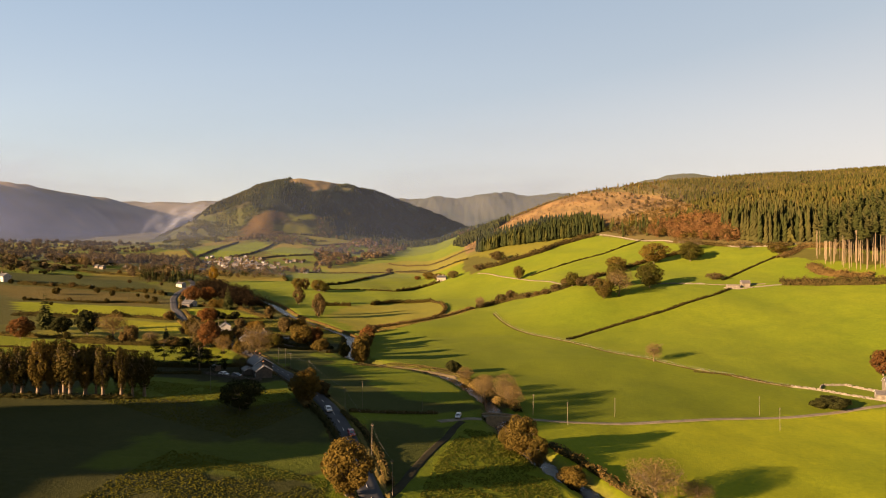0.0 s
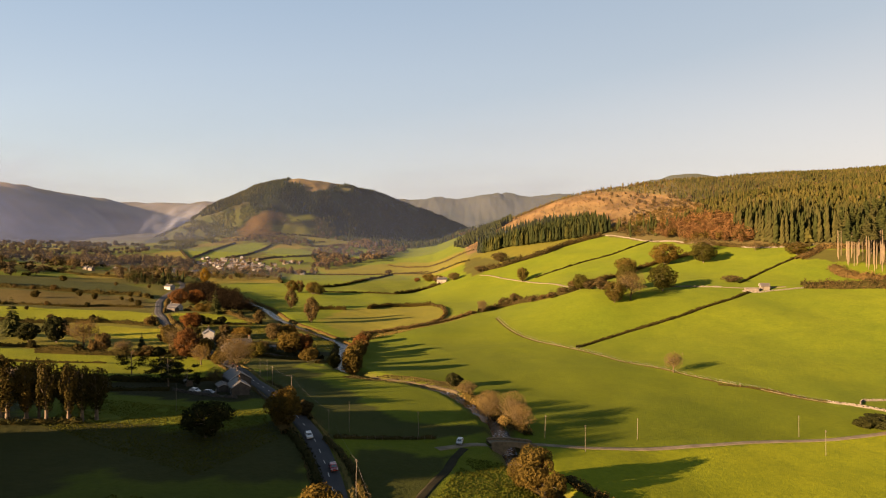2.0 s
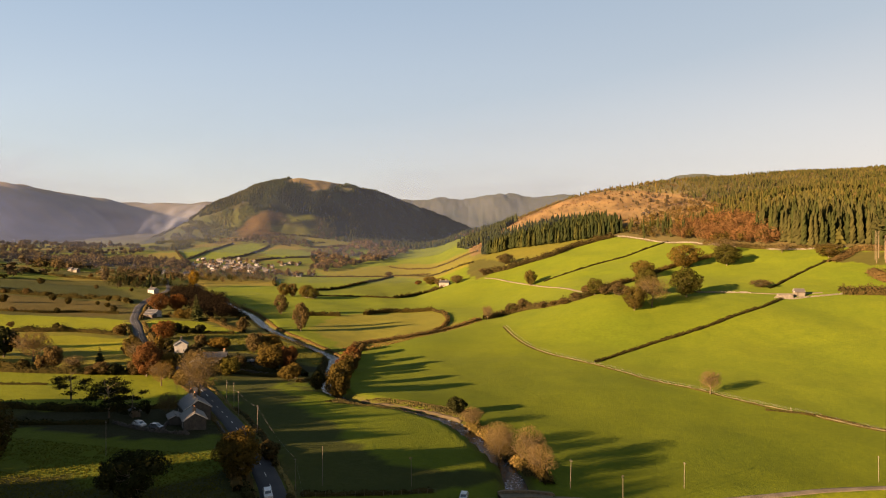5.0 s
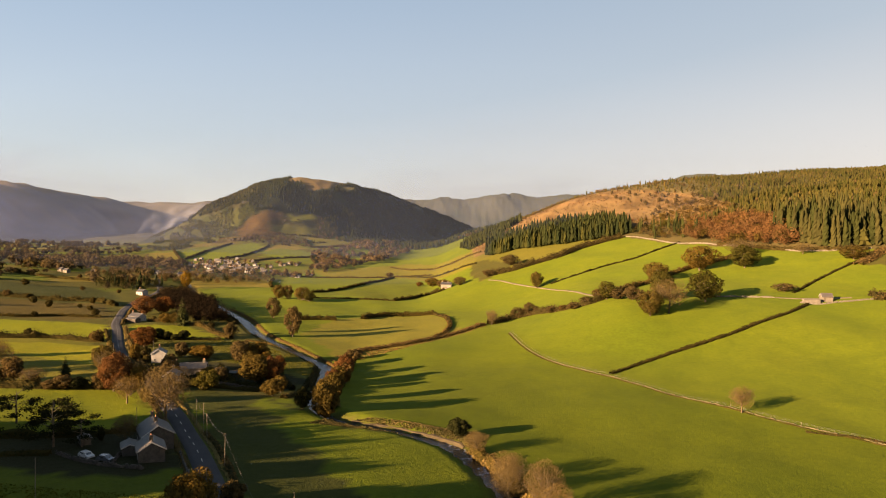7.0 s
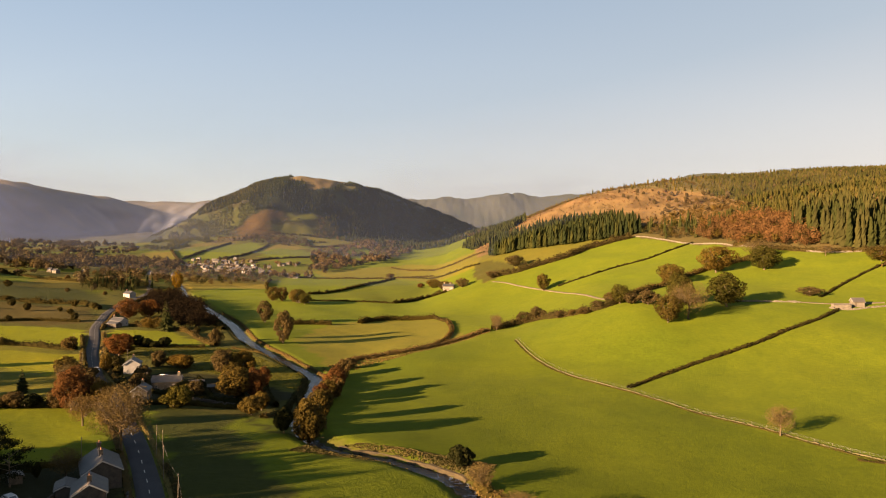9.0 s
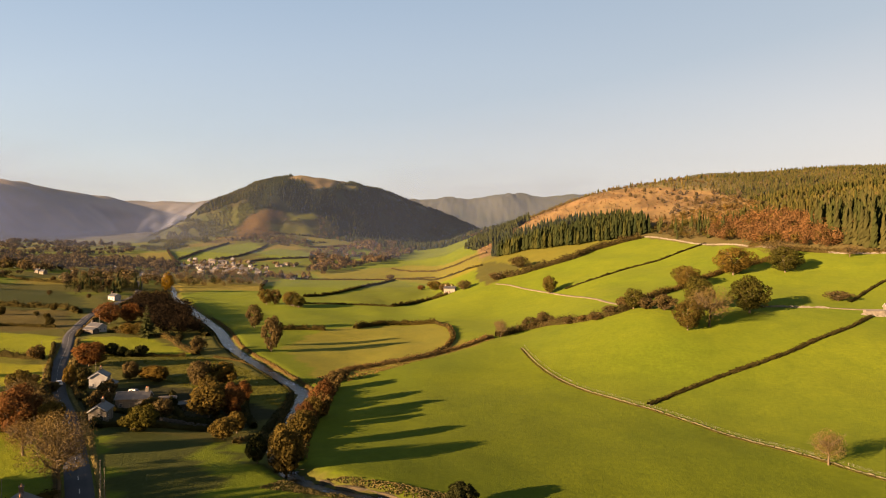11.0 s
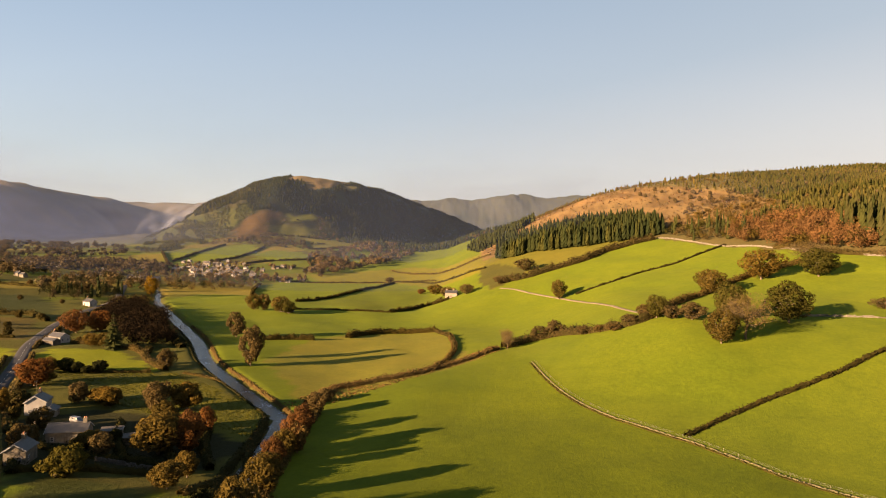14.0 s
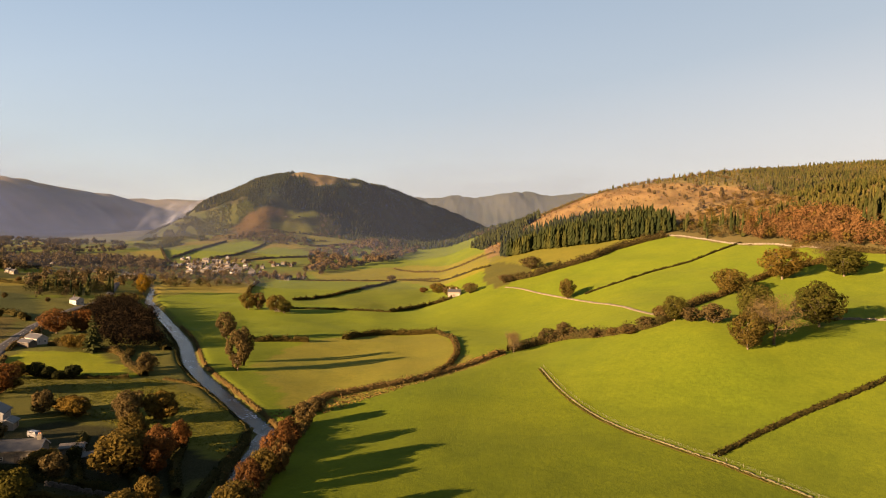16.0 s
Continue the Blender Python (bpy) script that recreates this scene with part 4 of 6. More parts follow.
def pine(seed, height, width):
    """A Scots pine: bare red stem, flat-topped plates of needles."""
    r = np.random.RandomState(seed)
    wood = [tube([(0, 0, -0.5), (0.1, 0, height * 0.5), (0.2, 0.2, height * 0.95)], [0.28, 0.2, 0.06], 6)]
    at = []
    for k in range(11):
        z = height * r.uniform(0.32, 0.92)
        a, l = k * 2.4, width / 2 * r.uniform(0.5, 1.0)
        end = np.array([math.cos(a) * l, math.sin(a) * l, z + r.uniform(0, 0.08) * height])
        wood.append(tube([(0.1, 0.1, z - 0.05 * height), end * [0.5, 0.5, 1], end], [0.1, 0.07, 0.02], 4))
        p = r.normal(size=(210, 3)) * np.array([width * 0.11, width * 0.11, height * 0.032]) + end
        at.append(p)
    v, f = leaf_quads(r, np.concatenate(at), 0.27)
    return mesh_from("pine_trunk", *join(wood), BARK, smooth=True), mesh_from("pine_crown", v, f, LEAF["k"])


root = plant("pine_tree", pine(3, 10, 9), "dark Scots pine with flat plates of needles", "tree")
for i, (x, y, hh) in enumerate([(-102, 252, 10.9), (-96, 254, 8), (-125, 271, 10), (-111, 266, 10), (-106, 264, 8)]):
    stand(root, x, y, hh / 10, hh / 10, i == 0)


def hedge(name, points, height, width, kind, label, dense=16, leaf=0.34, gappy=0.2, category="hedge", trees=0.0, seed=1):
    """A hedge or a line of scrub: a lumpy core and a coat of leaf clumps, uneven along its length."""
    r = np.random.RandomState(seed)
    q, w, d = along(points, 1.5)
    side = np.stack([w[:, 1], -w[:, 0]], 1)
    tall = height * np.clip(1 + 0.35 * waves(d, d * 0, 14, seed) + 0.3 * waves(d, d * 0, 4.5, seed + 1) - gappy * (waves(d, d * 0, 31, seed + 2) > 0.55), 0.2, 2.2)
    ring = np.array([(-0.42, -0.1), (-0.36, 0.55), (0, 0.8), (0.36, 0.55), (0.42, -0.1)])
    x = q[:, :1] + side[:, :1] * ring[:, 0] * width
    y = q[:, 1:] + side[:, 1:] * ring[:, 0] * width
    z = ground(x, y) + tall[:, None] * ring[:, 1]
    core = mesh_from(name + "_core", np.stack([x, y, z], -1).reshape(-1, 3) + r.normal(0, 0.12, (x.size, 3)), grid_faces(*x.shape), LEAF[{"f": "s", "w": "w"}.get(kind, "h")])
    n = int(dense * d[-1] * max(1.0, height / 1.5))
    i = r.randint(0, len(q) - 1, n)
    u, t = r.uniform(0, 1, n)[:, None], r.uniform(-1, 1, n)
    p = q[i] * (1 - u) + q[i + 1] * u + side[i] * (t * width * 0.62)[:, None]
    lift = tall[i] * np.sqrt(np.clip(1 - 0.75 * t * t, 0, 1)) * r.uniform(0.12, 1.12, n)
    at = np.stack([p[:, 0], p[:, 1], ground(p[:, 0], p[:, 1]) + lift], 1)
    v, f = leaf_quads(r, at, leaf, out=np.concatenate([side[i] * t[:, None], np.full((n, 1), 0.7)], 1))
    root = tagged(new(name), label, category)
    new("core", core).parent = root
    new("foliage", mesh_from(name + "_leaves", v, f, LEAF[kind])).parent = root
    return root


CLIPPED, SCRUB, THICK = "dark clipped hawthorn hedge between two pastures", "rust-brown bracken and bramble scrub on a bank", "overgrown brown thorn hedge with gorse"
hedge("hedge", [(70, 391), (88, 405), (111, 419), (138, 433), (164, 449), (189, 465), (208, 480)], 1.5, 1.9, "h", CLIPPED, seed=1)
hedge("hedge", [(214, 508), (244, 535), (277, 558), (300, 572)], 1.4, 1.8, "h", CLIPPED, 12, seed=2)
hedge("hedge", [(80, 655), (107, 664), (136, 682), (164, 694), (194, 715), (219, 733)], 1.5, 1.8, "h", CLIPPED, 9, 0.45, seed=3)
hedge("scrub_bank", [(28, 756), (52, 754), (76, 758), (101, 764), (133, 792), (154, 799), (180, 806)], 5.2, 8, "s", THICK, 14, 0.6, category="scrub", seed=4)
hedge("scrub_bank", [(20, 533), (38, 543), (49, 540), (61, 524), (72, 511), (83, 506), (96, 512), (107, 522)], 4.2, 6.0, "s", THICK, 16, 0.42, category="scrub", seed=5)
hedge("scrub_bank", [(98, 520), (112, 540), (139, 571), (172, 603), (203, 626), (231, 634)], 3.6, 5.2, "s", THICK, 14, 0.45, 0.5, category="scrub", seed=6)
hedge("scrub_bank", [(-62, 431), (-58, 453), (-45, 467), (-27, 479), (-12, 496), (5, 515), (17, 531)], 2.2, 4.5, "f", SCRUB, 20, 0.36, category="scrub", seed=7)
hedge("hedge", [(-21, 612), (-11, 588), (-7, 542), (-10, 513), (-16, 491)], 2.4, 3.0, "s", THICK, 16, 0.42, seed=8)
hedge("hedge", [(-75, 581), (-68, 596), (-48, 609), (-21, 612)], 3.6, 4.0, "h", THICK, 18, 0.45, seed=9)
hedge("hedge", [(-119, 553), (-106, 560), (-92, 565)], 3.2, 2.6, "h", THICK, 18, 0.42, seed=10)
hedge("hedge", [(-262, 978), (-240, 890), (-211, 800)], 3.0, 3.0, "h", CLIPPED, 8, 0.6, seed=11)
hedge("hedge", [(-154, 753), (-130, 827), (-123, 918), (-98, 1034)], 2.8, 3.0, "h", CLIPPED, 8, 0.6, seed=12)
hedge("hedge", [(-146, 693), (-103, 702), (-64, 712)], 1.6, 2.0, "h", CLIPPED, 10, 0.5, seed=13)
hedge("hedge", [(-64, 712), (-35, 750), (-16, 756)], 3.5, 3.2, "h", THICK, 10, 0.55, seed=14)
hedge("hedge", [(-250, 1035), (-200, 1042), (-100, 1052), (-40, 1000)], 2.0, 2.5, "s", THICK, 6, 0.6, seed=15)
hedge("hedge", [(-330, 480), (-285, 493), (-266, 506), (-241, 514)], 2.0, 2.2, "h", CLIPPED, seed=16)
hedge("hedge", [(-290, 410), (-234, 426), (-217, 433), (-193, 433)], 3.0, 3.6, "h", THICK, seed=17)
hedge("hedge", [(-190, 312), (-155, 318), (-139, 323), (-124, 328)], 3.0, 3.2, "h", THICK, seed=18)
hedge("hedge", [(-290, 325), (-219, 330), (-177, 328), (-150, 321)], 2.2, 2.6, "h", THICK, seed=19)
hedge("hedge", [(-230, 280), (-190, 284), (-146, 291)], 0.9, 1.5, "h", CLIPPED, seed=20)
hedge("hedge", [(-175, 252), (-145, 255), (-119, 257), (-98, 266)], 2.3, 2.6, "k", THICK, seed=21)
hedge("garden_hedge", [(-100, 268), (-92, 276), (-88, 283)], 1.6, 1.6, "h", "dark clipped hedge behind a roadside house", seed=90)
hedge("garden_hedge", [(-122, 240), (-110, 243), (-99, 246)], 1.4, 2.2, "k", "low dark shrubs in a shaded garden", seed=91)
hedge("hedge", [(-34, 206), (-20, 213), (-6, 220)], 1.0, 1.4, "h", CLIPPED, seed=22)
hedge("hedge", [(-110, 336), (-92, 343), (-78, 345)], 2.0, 2.0, "h", THICK, seed=23)
hedge("hedge", [(-504, 787), (-418, 752), (-335, 739)], 3.0, 3.5, "h", THICK, 8, 0.6, seed=24)
hedge("hedge", [(-400, 575), (-323, 579), (-288, 586), (-262, 572)], 3.4, 4.0, "h", THICK, 10, 0.55, seed=25)
hedge("hedge", [(-206, 509), (-170, 503), (-150, 480), (-134, 463)], 2.6, 3.4, "s", THICK, 14, 0.42, seed=26)
hedge("hedge", [(-188, 452), (-160, 450), (-138, 458)], 1.8, 2.4, "h", CLIPPED, seed=27)
hedge("hedge", [(-25, 152), (-31, 172), (-38, 190), (-47, 207)], 1.6, 2.6, "k", THICK, seed=28)
hedge("hedge", [(-15, 150), (-21, 172), (-29, 192), (-36, 204)], 1.5, 2.2, "s", THICK, seed=29)
hedge("hedge", [(-44, 222), (-52, 240), (-64, 262), (-74, 278)], 1.0, 1.6, "s", THICK, seed=30)
hedge("hedge", [(-47, 204), (-53, 218), (-58, 230)], 1.8, 2.8, "f", SCRUB, seed=31)
hedge("hedge", [(-126, 341), (-156, 381), (-182, 421), (-214, 472)], 1.5, 1.8, "h", THICK, seed=95)
hedge("hedge", [(-134, 366), (-152, 390), (-170, 420), (-205, 478)], 1.8, 2.2, "s", THICK, seed=32)
hedge("hedge", [(-125, 358), (-100, 352), (-85, 352), (-78, 345)], 2.2, 2.2, "k", THICK, seed=33)
hedge("hedge", [(-66, 330), (-60, 350), (-66, 378), (-70, 405)], 1.4, 2.4, "s", SCRUB, seed=34)
hedge("hedge", [(-124, 460), (-104, 452), (-88, 434)], 1.0, 2.4, "s", SCRUB, seed=35)
hedge("hedge", [(-235, 640), (-205, 590), (-170, 545), (-150, 515)], 3.2, 5, "k", THICK, 18, 0.5, seed=36)
hedge("hedge", [(-45, 319), (-49, 338), (-52, 360), (-55, 392), (-56, 420)], 3.2, 4.5, "s", THICK, 22, 0.4, seed=37)
hedge("hedge", [(24, 232), (18, 248), (13, 266), (4, 286)], 2.4, 3.5, "b", THICK, 24, 0.4, seed=38)
hedge("hedge", [(30, 196), (36, 184), (42, 172), (50, 158)], 1.8, 3.4, "s", THICK, 20, 0.4, seed=39)
hedge("scrub_bank", [(285, 556), (300, 566), (318, 580), (335, 570), (352, 540)], 3.4, 7, "f", "rusty bracken and brambles along the edge of the wood", 16, 0.5, category="scrub", seed=52)
hedge("scrub_bank", [(250, 487), (270, 481), (288, 470), (310, 456), (345, 438)], 5.0, 12, "s", "brown scrub along the edge of the wood", 16, 0.5, category="scrub", seed=54)
hedge("scrub_bank", [(292, 520), (290, 503), (296, 488), (310, 472)], 4.0, 10, "f", "rusty bracken and brambles along the edge of the wood", 16, 0.5, category="scrub", seed=55)
hedge("scrub_bank", [(240, 690), (256, 664), (264, 645), (277, 628), (296, 610), (316, 594)], 3.4, 5, "s", "brown scrub along the edge of the wood", 16, 0.5, category="scrub", seed=56)
hedge("scrub_bank", [(318, 588), (345, 548), (380, 505), (420, 465)], 3.0, 8, "s", "brown scrub along the edge of the wood", 14, 0.5, category="scrub", seed=53)
for n, line in enumerate([[(-541, 1330), (-548, 1450), (-539, 1578)], [(-440, 1545), (-441, 1480), (-456, 1398), (-480, 1350)], [(-308, 1420), (-389, 1368), (-412, 1326)],
                          [(-620, 1450), (-530, 1290)], [(-325, 1500), (-312, 1417), (-285, 1335)], [(-385, 1660), (-337, 1549), (-264, 1622)]]):
    hedge("hedge", line, 4, 4, "h", THICK, 6, 0.8, seed=61 + n)
hedge("hedge", [(20, 870), (-20, 930), (-60, 1000), (-100, 1060)], 2.2, 2.4, "h", THICK, 6, 0.6, seed=65)
hedge("hedge", [(30, 1010), (-20, 1080), (-80, 1180), (-130, 1270)], 2.4, 2.6, "s", THICK, 5, 0.7, seed=66)
q, w, _ = along([p for p in RIVER if 410 < p[1] < 600], 12)
hedge("scrub_bank", [(x + 5.2 * b, y - 5.2 * a) for (x, y), (a, b) in zip(q, w)], 0.55, 1.8, "f", "dry brown grass along the river bank", 14, 0.26, category="scrub", seed=57)
q, w, _ = along([p for p in RIVER if 320 < p[1] < 600], 12)
hedge("scrub_bank", [(x - 5.0 * b, y + 5.0 * a) for (x, y), (a, b) in zip(q, w)], 0.9, 2.2, "k", "dark brambles along the river's steep bank", 16, 0.3, category="scrub", seed=58)
for n, (line, tall) in enumerate([([(-114, 320), (-126, 340), (-142, 360), (-158, 382)], 3.6), ([(-109, 334), (-121, 351), (-139, 375)], 2.6), ([(-99, 346), (-111, 361)], 2.2),
                                  ([(-90, 350), (-104, 371), (-110, 384)], 2.8), ([(-77, 352), (-91, 374), (-98, 392)], 2.8), ([(-68, 352), (-78, 372), (-86, 396)], 2.4)]):
    hedge("garden_hedge", line, tall, 2.6, "k" if n % 2 else "h", "tall dark garden hedge between the houses", 16, 0.34, 0.5, seed=80 + n)
hedge("grass_bank", [(30, 487), (34, 455), (40, 433), (49, 414), (57, 402), (64, 392), (70, 385), (77, 374), (89, 357), (103, 341), (114, 329), (125, 319), (139, 310), (157, 297)], 0.28, 0.9, "t", "rough green grass along a tumbled wall", 8, 0.22, 0.9, category="grass", seed=59)
q, w, _ = along([p for p in ROAD if 100 < p[1] < 480], 10)
hedge("hedge", [(-214, 491), (-225, 519), (-243, 559), (-255, 597), (-264, 638), (-279, 688)], 2.3, 2.4, "s", THICK, 14, 0.42, 0.4, seed=96)
hedge("verge_grass", [(x + 4.2 * b, y - 4.2 * a) for (x, y), (a, b) in zip(q, w)], 0.35, 1.6, "w", "dry straw-coloured grass along the road's verge", 9, 0.2, 0.8, category="grass", seed=93)
hedge("verge_grass", [(x - 4.2 * b, y + 4.2 * a) for (x, y), (a, b) in zip(q, w)], 0.4, 1.8, "f", "brown grass and dead bracken along the road's verge", 9, 0.22, 0.8, category="grass", seed=94)
hedge("thicket", [(-160, 184), (-140, 189), (-122, 193), (-104, 203)], 1.3, 4, "k", "dark thicket of saplings under a row of tall trees", 22, 0.45, category="thicket", seed=51)
hedge("hedge", [(120, 318), (140, 312), (158, 299), (172, 292)], 0.6, 1.2, "s", SCRUB, 10, 0.3, seed=40)


# bushes and small trees standing in the hedges of the western fields
root = plant("hedge_bush", broadleaf(205, 5.5, 6, "h", 800, 0.5, 0.08, 0, "hedge_bush"), "dark brown thorn bush grown out of a hedge", "bush")
other = plant("hedge_bush", broadleaf(206, 6, 6, "s", 800, 0.5, 0.08, 0, "hedge_bush"), "brown autumn bush grown out of a hedge", "bush")
fresh, rnd = {root.name, other.name}, random.Random(8)
for line in [[(-330, 480), (-285, 493), (-241, 514)], [(-290, 410), (-234, 426), (-193, 433)], [(-290, 325), (-219, 330), (-150, 321)], [(-400, 575), (-323, 579), (-262, 572)],
             [(-504, 787), (-418, 752), (-335, 739)], [(-134, 366), (-152, 390), (-170, 420)], [(-206, 509), (-170, 503), (-134, 463)], [(-420, 640), (-380, 660), (-300, 640)], [(-330, 530), (-290, 545), (-262, 540)]]:
    q, _, _ = along(line, 15)
    for x, y in q:
        if rnd.random() < 0.55:
            kind = rnd.choice([root, root, other])
            big = rnd.uniform(0.6, 1.25)
            stand(kind, x + rnd.uniform(-6, 6), y + rnd.uniform(-3, 3), big, big * rnd.uniform(0.8, 1.2), kind.name in fresh)
            fresh.discard(kind.name)

poly = [(-255, 402), (-158, 404), (-104, 438), (-140, 480), (-215, 500), (-262, 560), (-330, 600), (-330, 470)]
for _ in range(9):
    x, y = rnd.uniform(-330, -104), rnd.uniform(402, 600)
    gap = min(math.hypot(x - a, y - b) for a, b in along(ROAD, 8.0)[0])
    if inside(poly, x, y) and gap > 9:
        kind = rnd.choice([root, root, other])
        big = rnd.uniform(0.45, 1.15)
        stand(kind, x, y, big, big * rnd.uniform(0.85, 1.25))


def forest(name, base_meshes, poly, spacing, sizes, label, seed, keep=None, category="woodland", sink=0.3, thin_to=None):
    """A wood that nobody could count: many trees in one object of stuff."""
    r = np.random.RandomState(seed)
    xs, ys = [p[0] for p in poly], [p[1] for p in poly]
    gx, gy = np.meshgrid(np.arange(min(xs), max(xs), spacing), np.arange(min(ys), max(ys), spacing))
    x = gx.ravel() + r.uniform(-0.45, 0.45, gx.size) * spacing
    y = gy.ravel() + r.uniform(-0.45, 0.45, gx.size) * spacing
    ok = inside(poly, x + 6 * waves(x, y, 60, seed), y + 6 * waves(x, y, 60, seed + 1))
    if keep is not None:
        ok &= keep(x, y, r)
    x, y = x[ok], y[ok]
    z = ground(x, y) - sink
    verts, faces, slots, mats, k = [], [], [], [], 0
    which = r.randint(0, len(base_meshes), len(x))
    for b, base in enumerate(base_meshes):
        i = np.nonzero(which == b)[0]
        if not len(i):
            continue
        s, a = r.uniform(*sizes, len(i)), r.uniform(0, 2 * np.pi, len(i))
        if thin_to is not None:
            s = s * np.interp(y[i], [700, 1050], [1.0, thin_to])
        wide = s * r.uniform(0.85, 1.2, len(i))
        c, t = np.cos(a) * wide, np.sin(a) * wide
        for bv, bf, mat in (base if isinstance(base, list) else [base]):
            vx = bv[None, :, 0] * c[:, None] - bv[None, :, 1] * t[:, None] + x[i][:, None]
            vy = bv[None, :, 0] * t[:, None] + bv[None, :, 1] * c[:, None] + y[i][:, None]
            vz = bv[None, :, 2] * s[:, None] + z[i][:, None]
            verts.append(np.stack([vx, vy, vz], -1).reshape(-1, 3))
            faces.append((bf[None] + (np.arange(len(i)) * len(bv))[:, None, None]).reshape(-1, bf.shape[1]) + k)
            if mat not in mats:
                mats.append(mat)
            slots.append(np.full(len(faces[-1]), mats.index(mat)))
            k += len(verts[-1])
    me = mesh_from(name, np.concatenate(verts), np.concatenate(faces), mats, np.concatenate(slots))
    tagged(new(name, me), label, category, kind="stuff")


def cone_tree(seed, height, width, tiers, sides, kind, bare=0.08):
    """A solid conifer for the deep woods: stacked skirts with jagged hems."""
    r = np.random.RandomState(seed)
    verts, faces, k = [], [], 0
    for t in range(tiers):
        s = t / tiers
        z0 = height * (bare + (1 - bare) * s)
        z1 = height * min(1.0, bare + (1 - bare) * (s + 1.75 / tiers))
        reach = width / 2 * (1 - s) ** 0.75
        a = 2 * np.pi * (np.arange(sides) + r.uniform(-0.25, 0.25, sides)) / sides + t
        l = reach * np.where(np.arange(sides) % 2, 1.2, 0.7) * r.uniform(0.7, 1.25, sides)
        hem = np.stack([np.cos(a) * l, np.sin(a) * l, z0 + r.uniform(-0.3, 0.3, sides) * height / tiers * 0.5], 1)
        verts.append(np.concatenate([hem, [[0, 0, z1]]]))
        n = np.arange(sides)
        faces.append(np.stack([k + n, k + (n + 1) % sides, np.full(sides, k + sides)], 1))
        k += sides + 1
    return np.concatenate(verts), np.concatenate(faces), LEAF[kind]


def column_tree(seed, height, width, levels, sides, kind, low=0.08, peak=0.52):
    """A slender conifer in a close stand: a rough tapering column of foliage."""
    r = np.random.RandomState(seed)
    verts = []
    for k in range(levels):
        u = k / levels
        reach = width / 2 * (1 - u) ** peak * (1.0 if k else 0.75)
        a = 2 * np.pi * (np.arange(sides) + r.uniform(-0.3, 0.3, sides)) / sides + 0.5 * k
        l = reach * r.uniform(0.6, 1.3, sides)
        z = height * (low + (1 - low) * (u + r.uniform(-0.35, 0.35, sides) / levels))
        verts.append(np.stack([np.cos(a) * l, np.sin(a) * l, z], 1))
    n = np.arange(levels * sides).reshape(levels, sides)
    m = np.roll(n, -1, 1)
    quads = np.stack([n[:-1], m[:-1], m[1:], n[1:]], -1).reshape(-1, 4)
    top = np.stack([n[-1], m[-1], np.full(sides, levels * sides)], 1)
    return np.concatenate(verts + [np.array([[0, 0, height]])]), np.concatenate([quads[:, [0, 1, 2]], quads[:, [0, 2, 3]], top]), LEAF[kind]


def round_tree(seed, height, width, count, leaf, kind):
    r = np.random.RandomState(seed)
    b = r.normal(size=(7, 3)) * np.array([width * 0.2, width * 0.2, height * 0.13]) + [0, 0, height * 0.58]
    p = r.normal(size=(count, 3))
    p *= r.uniform(0.82, 1.02, (count, 1)) / np.linalg.norm(p, axis=1)[:, None]
    at = b[r.randint(0, 7, count)] + p * np.array([width * 0.3, width * 0.3, height * 0.26])
    v, f = leaf_quads(r, at, leaf, out=p + (at - [0, 0, height * 0.55]) / height)
    return v, np.concatenate([f[:, [0, 1, 2]], f[:, [0, 2, 3]]]), LEAF[kind]


def mast(height, radius):
    """A bare pale stem, as in the thinned edge of a plantation."""
    v, f = tube([(0, 0, -0.5), (0, 0, height)], [radius, radius * 0.5], 4)
    return v, np.concatenate([f[:, [0, 1, 2]], f[:, [0, 2, 3]]]), PALE_BARK




def lump_tree(seed, height, width, kind, lumps=5):
    """A far broadleaved tree: a few jagged masses of foliage, leaning on one another."""
    r = np.random.RandomState(seed)
    g = (1 + 5**0.5) / 2
    ball = np.array([(-1, g, 0), (1, g, 0), (-1, -g, 0), (1, -g, 0), (0, -1, g), (0, 1, g), (0, -1, -g), (0, 1, -g), (g, 0, -1), (g, 0, 1), (-g, 0, -1), (-g, 0, 1)]) / 1.9
    tri = np.array([(0, 11, 5), (0, 5, 1), (0, 1, 7), (0, 7, 10), (0, 10, 11), (1, 5, 9), (5, 11, 4), (11, 10, 2), (10, 7, 6), (7, 1, 8), (3, 9, 4), (3, 4, 2), (3, 2, 6), (3, 6, 8), (3, 8, 9), (4, 9, 5), (2, 4, 11), (6, 2, 10), (8, 6, 7), (9, 8, 1)])
    pieces = []
    for k in range(lumps):
        a, out = k * 2.4, width * 0.26 * (k > 0)
        size = np.array([width * 0.30, width * 0.30, height * 0.30]) * r.uniform(0.75, 1.15)
        at = np.array([math.cos(a) * out, math.sin(a) * out, height * (0.66 if k == 0 else r.uniform(0.32, 0.58))])
        pieces.append((ball * r.uniform(0.72, 1.22, (12, 1)) * size + at, tri))
    return *join(pieces), LEAF[kind]


far_brown = [round_tree(160 + s, (8, 12, 10, 13, 9, 11, 7)[s], (10, 9, 11, 9, 8, 12, 9)[s], 90, 1.45, k) for s, k in enumerate("qqsqhqh")]
near_fir = [column_tree(s, (18, 21, 16, 19)[s], 5.2, 8, 6, "cdcd"[s], 0.08, 0.62) for s in range(4)]
far_fir = [cone_tree(20 + s, 17, 7.5, 4, 8, "c") for s in range(4)]
larch = [cone_tree(30 + s, 15, 7.5, 4, 8, "l") for s in range(3)]
beech = [round_tree(40 + s, (15, 17, 13)[s], 11, 260, 0.75, "e") for s in range(3)]
darks = [round_tree(75 + s, 14, 11, 420, 0.52, "kh"[s]) for s in range(2)]
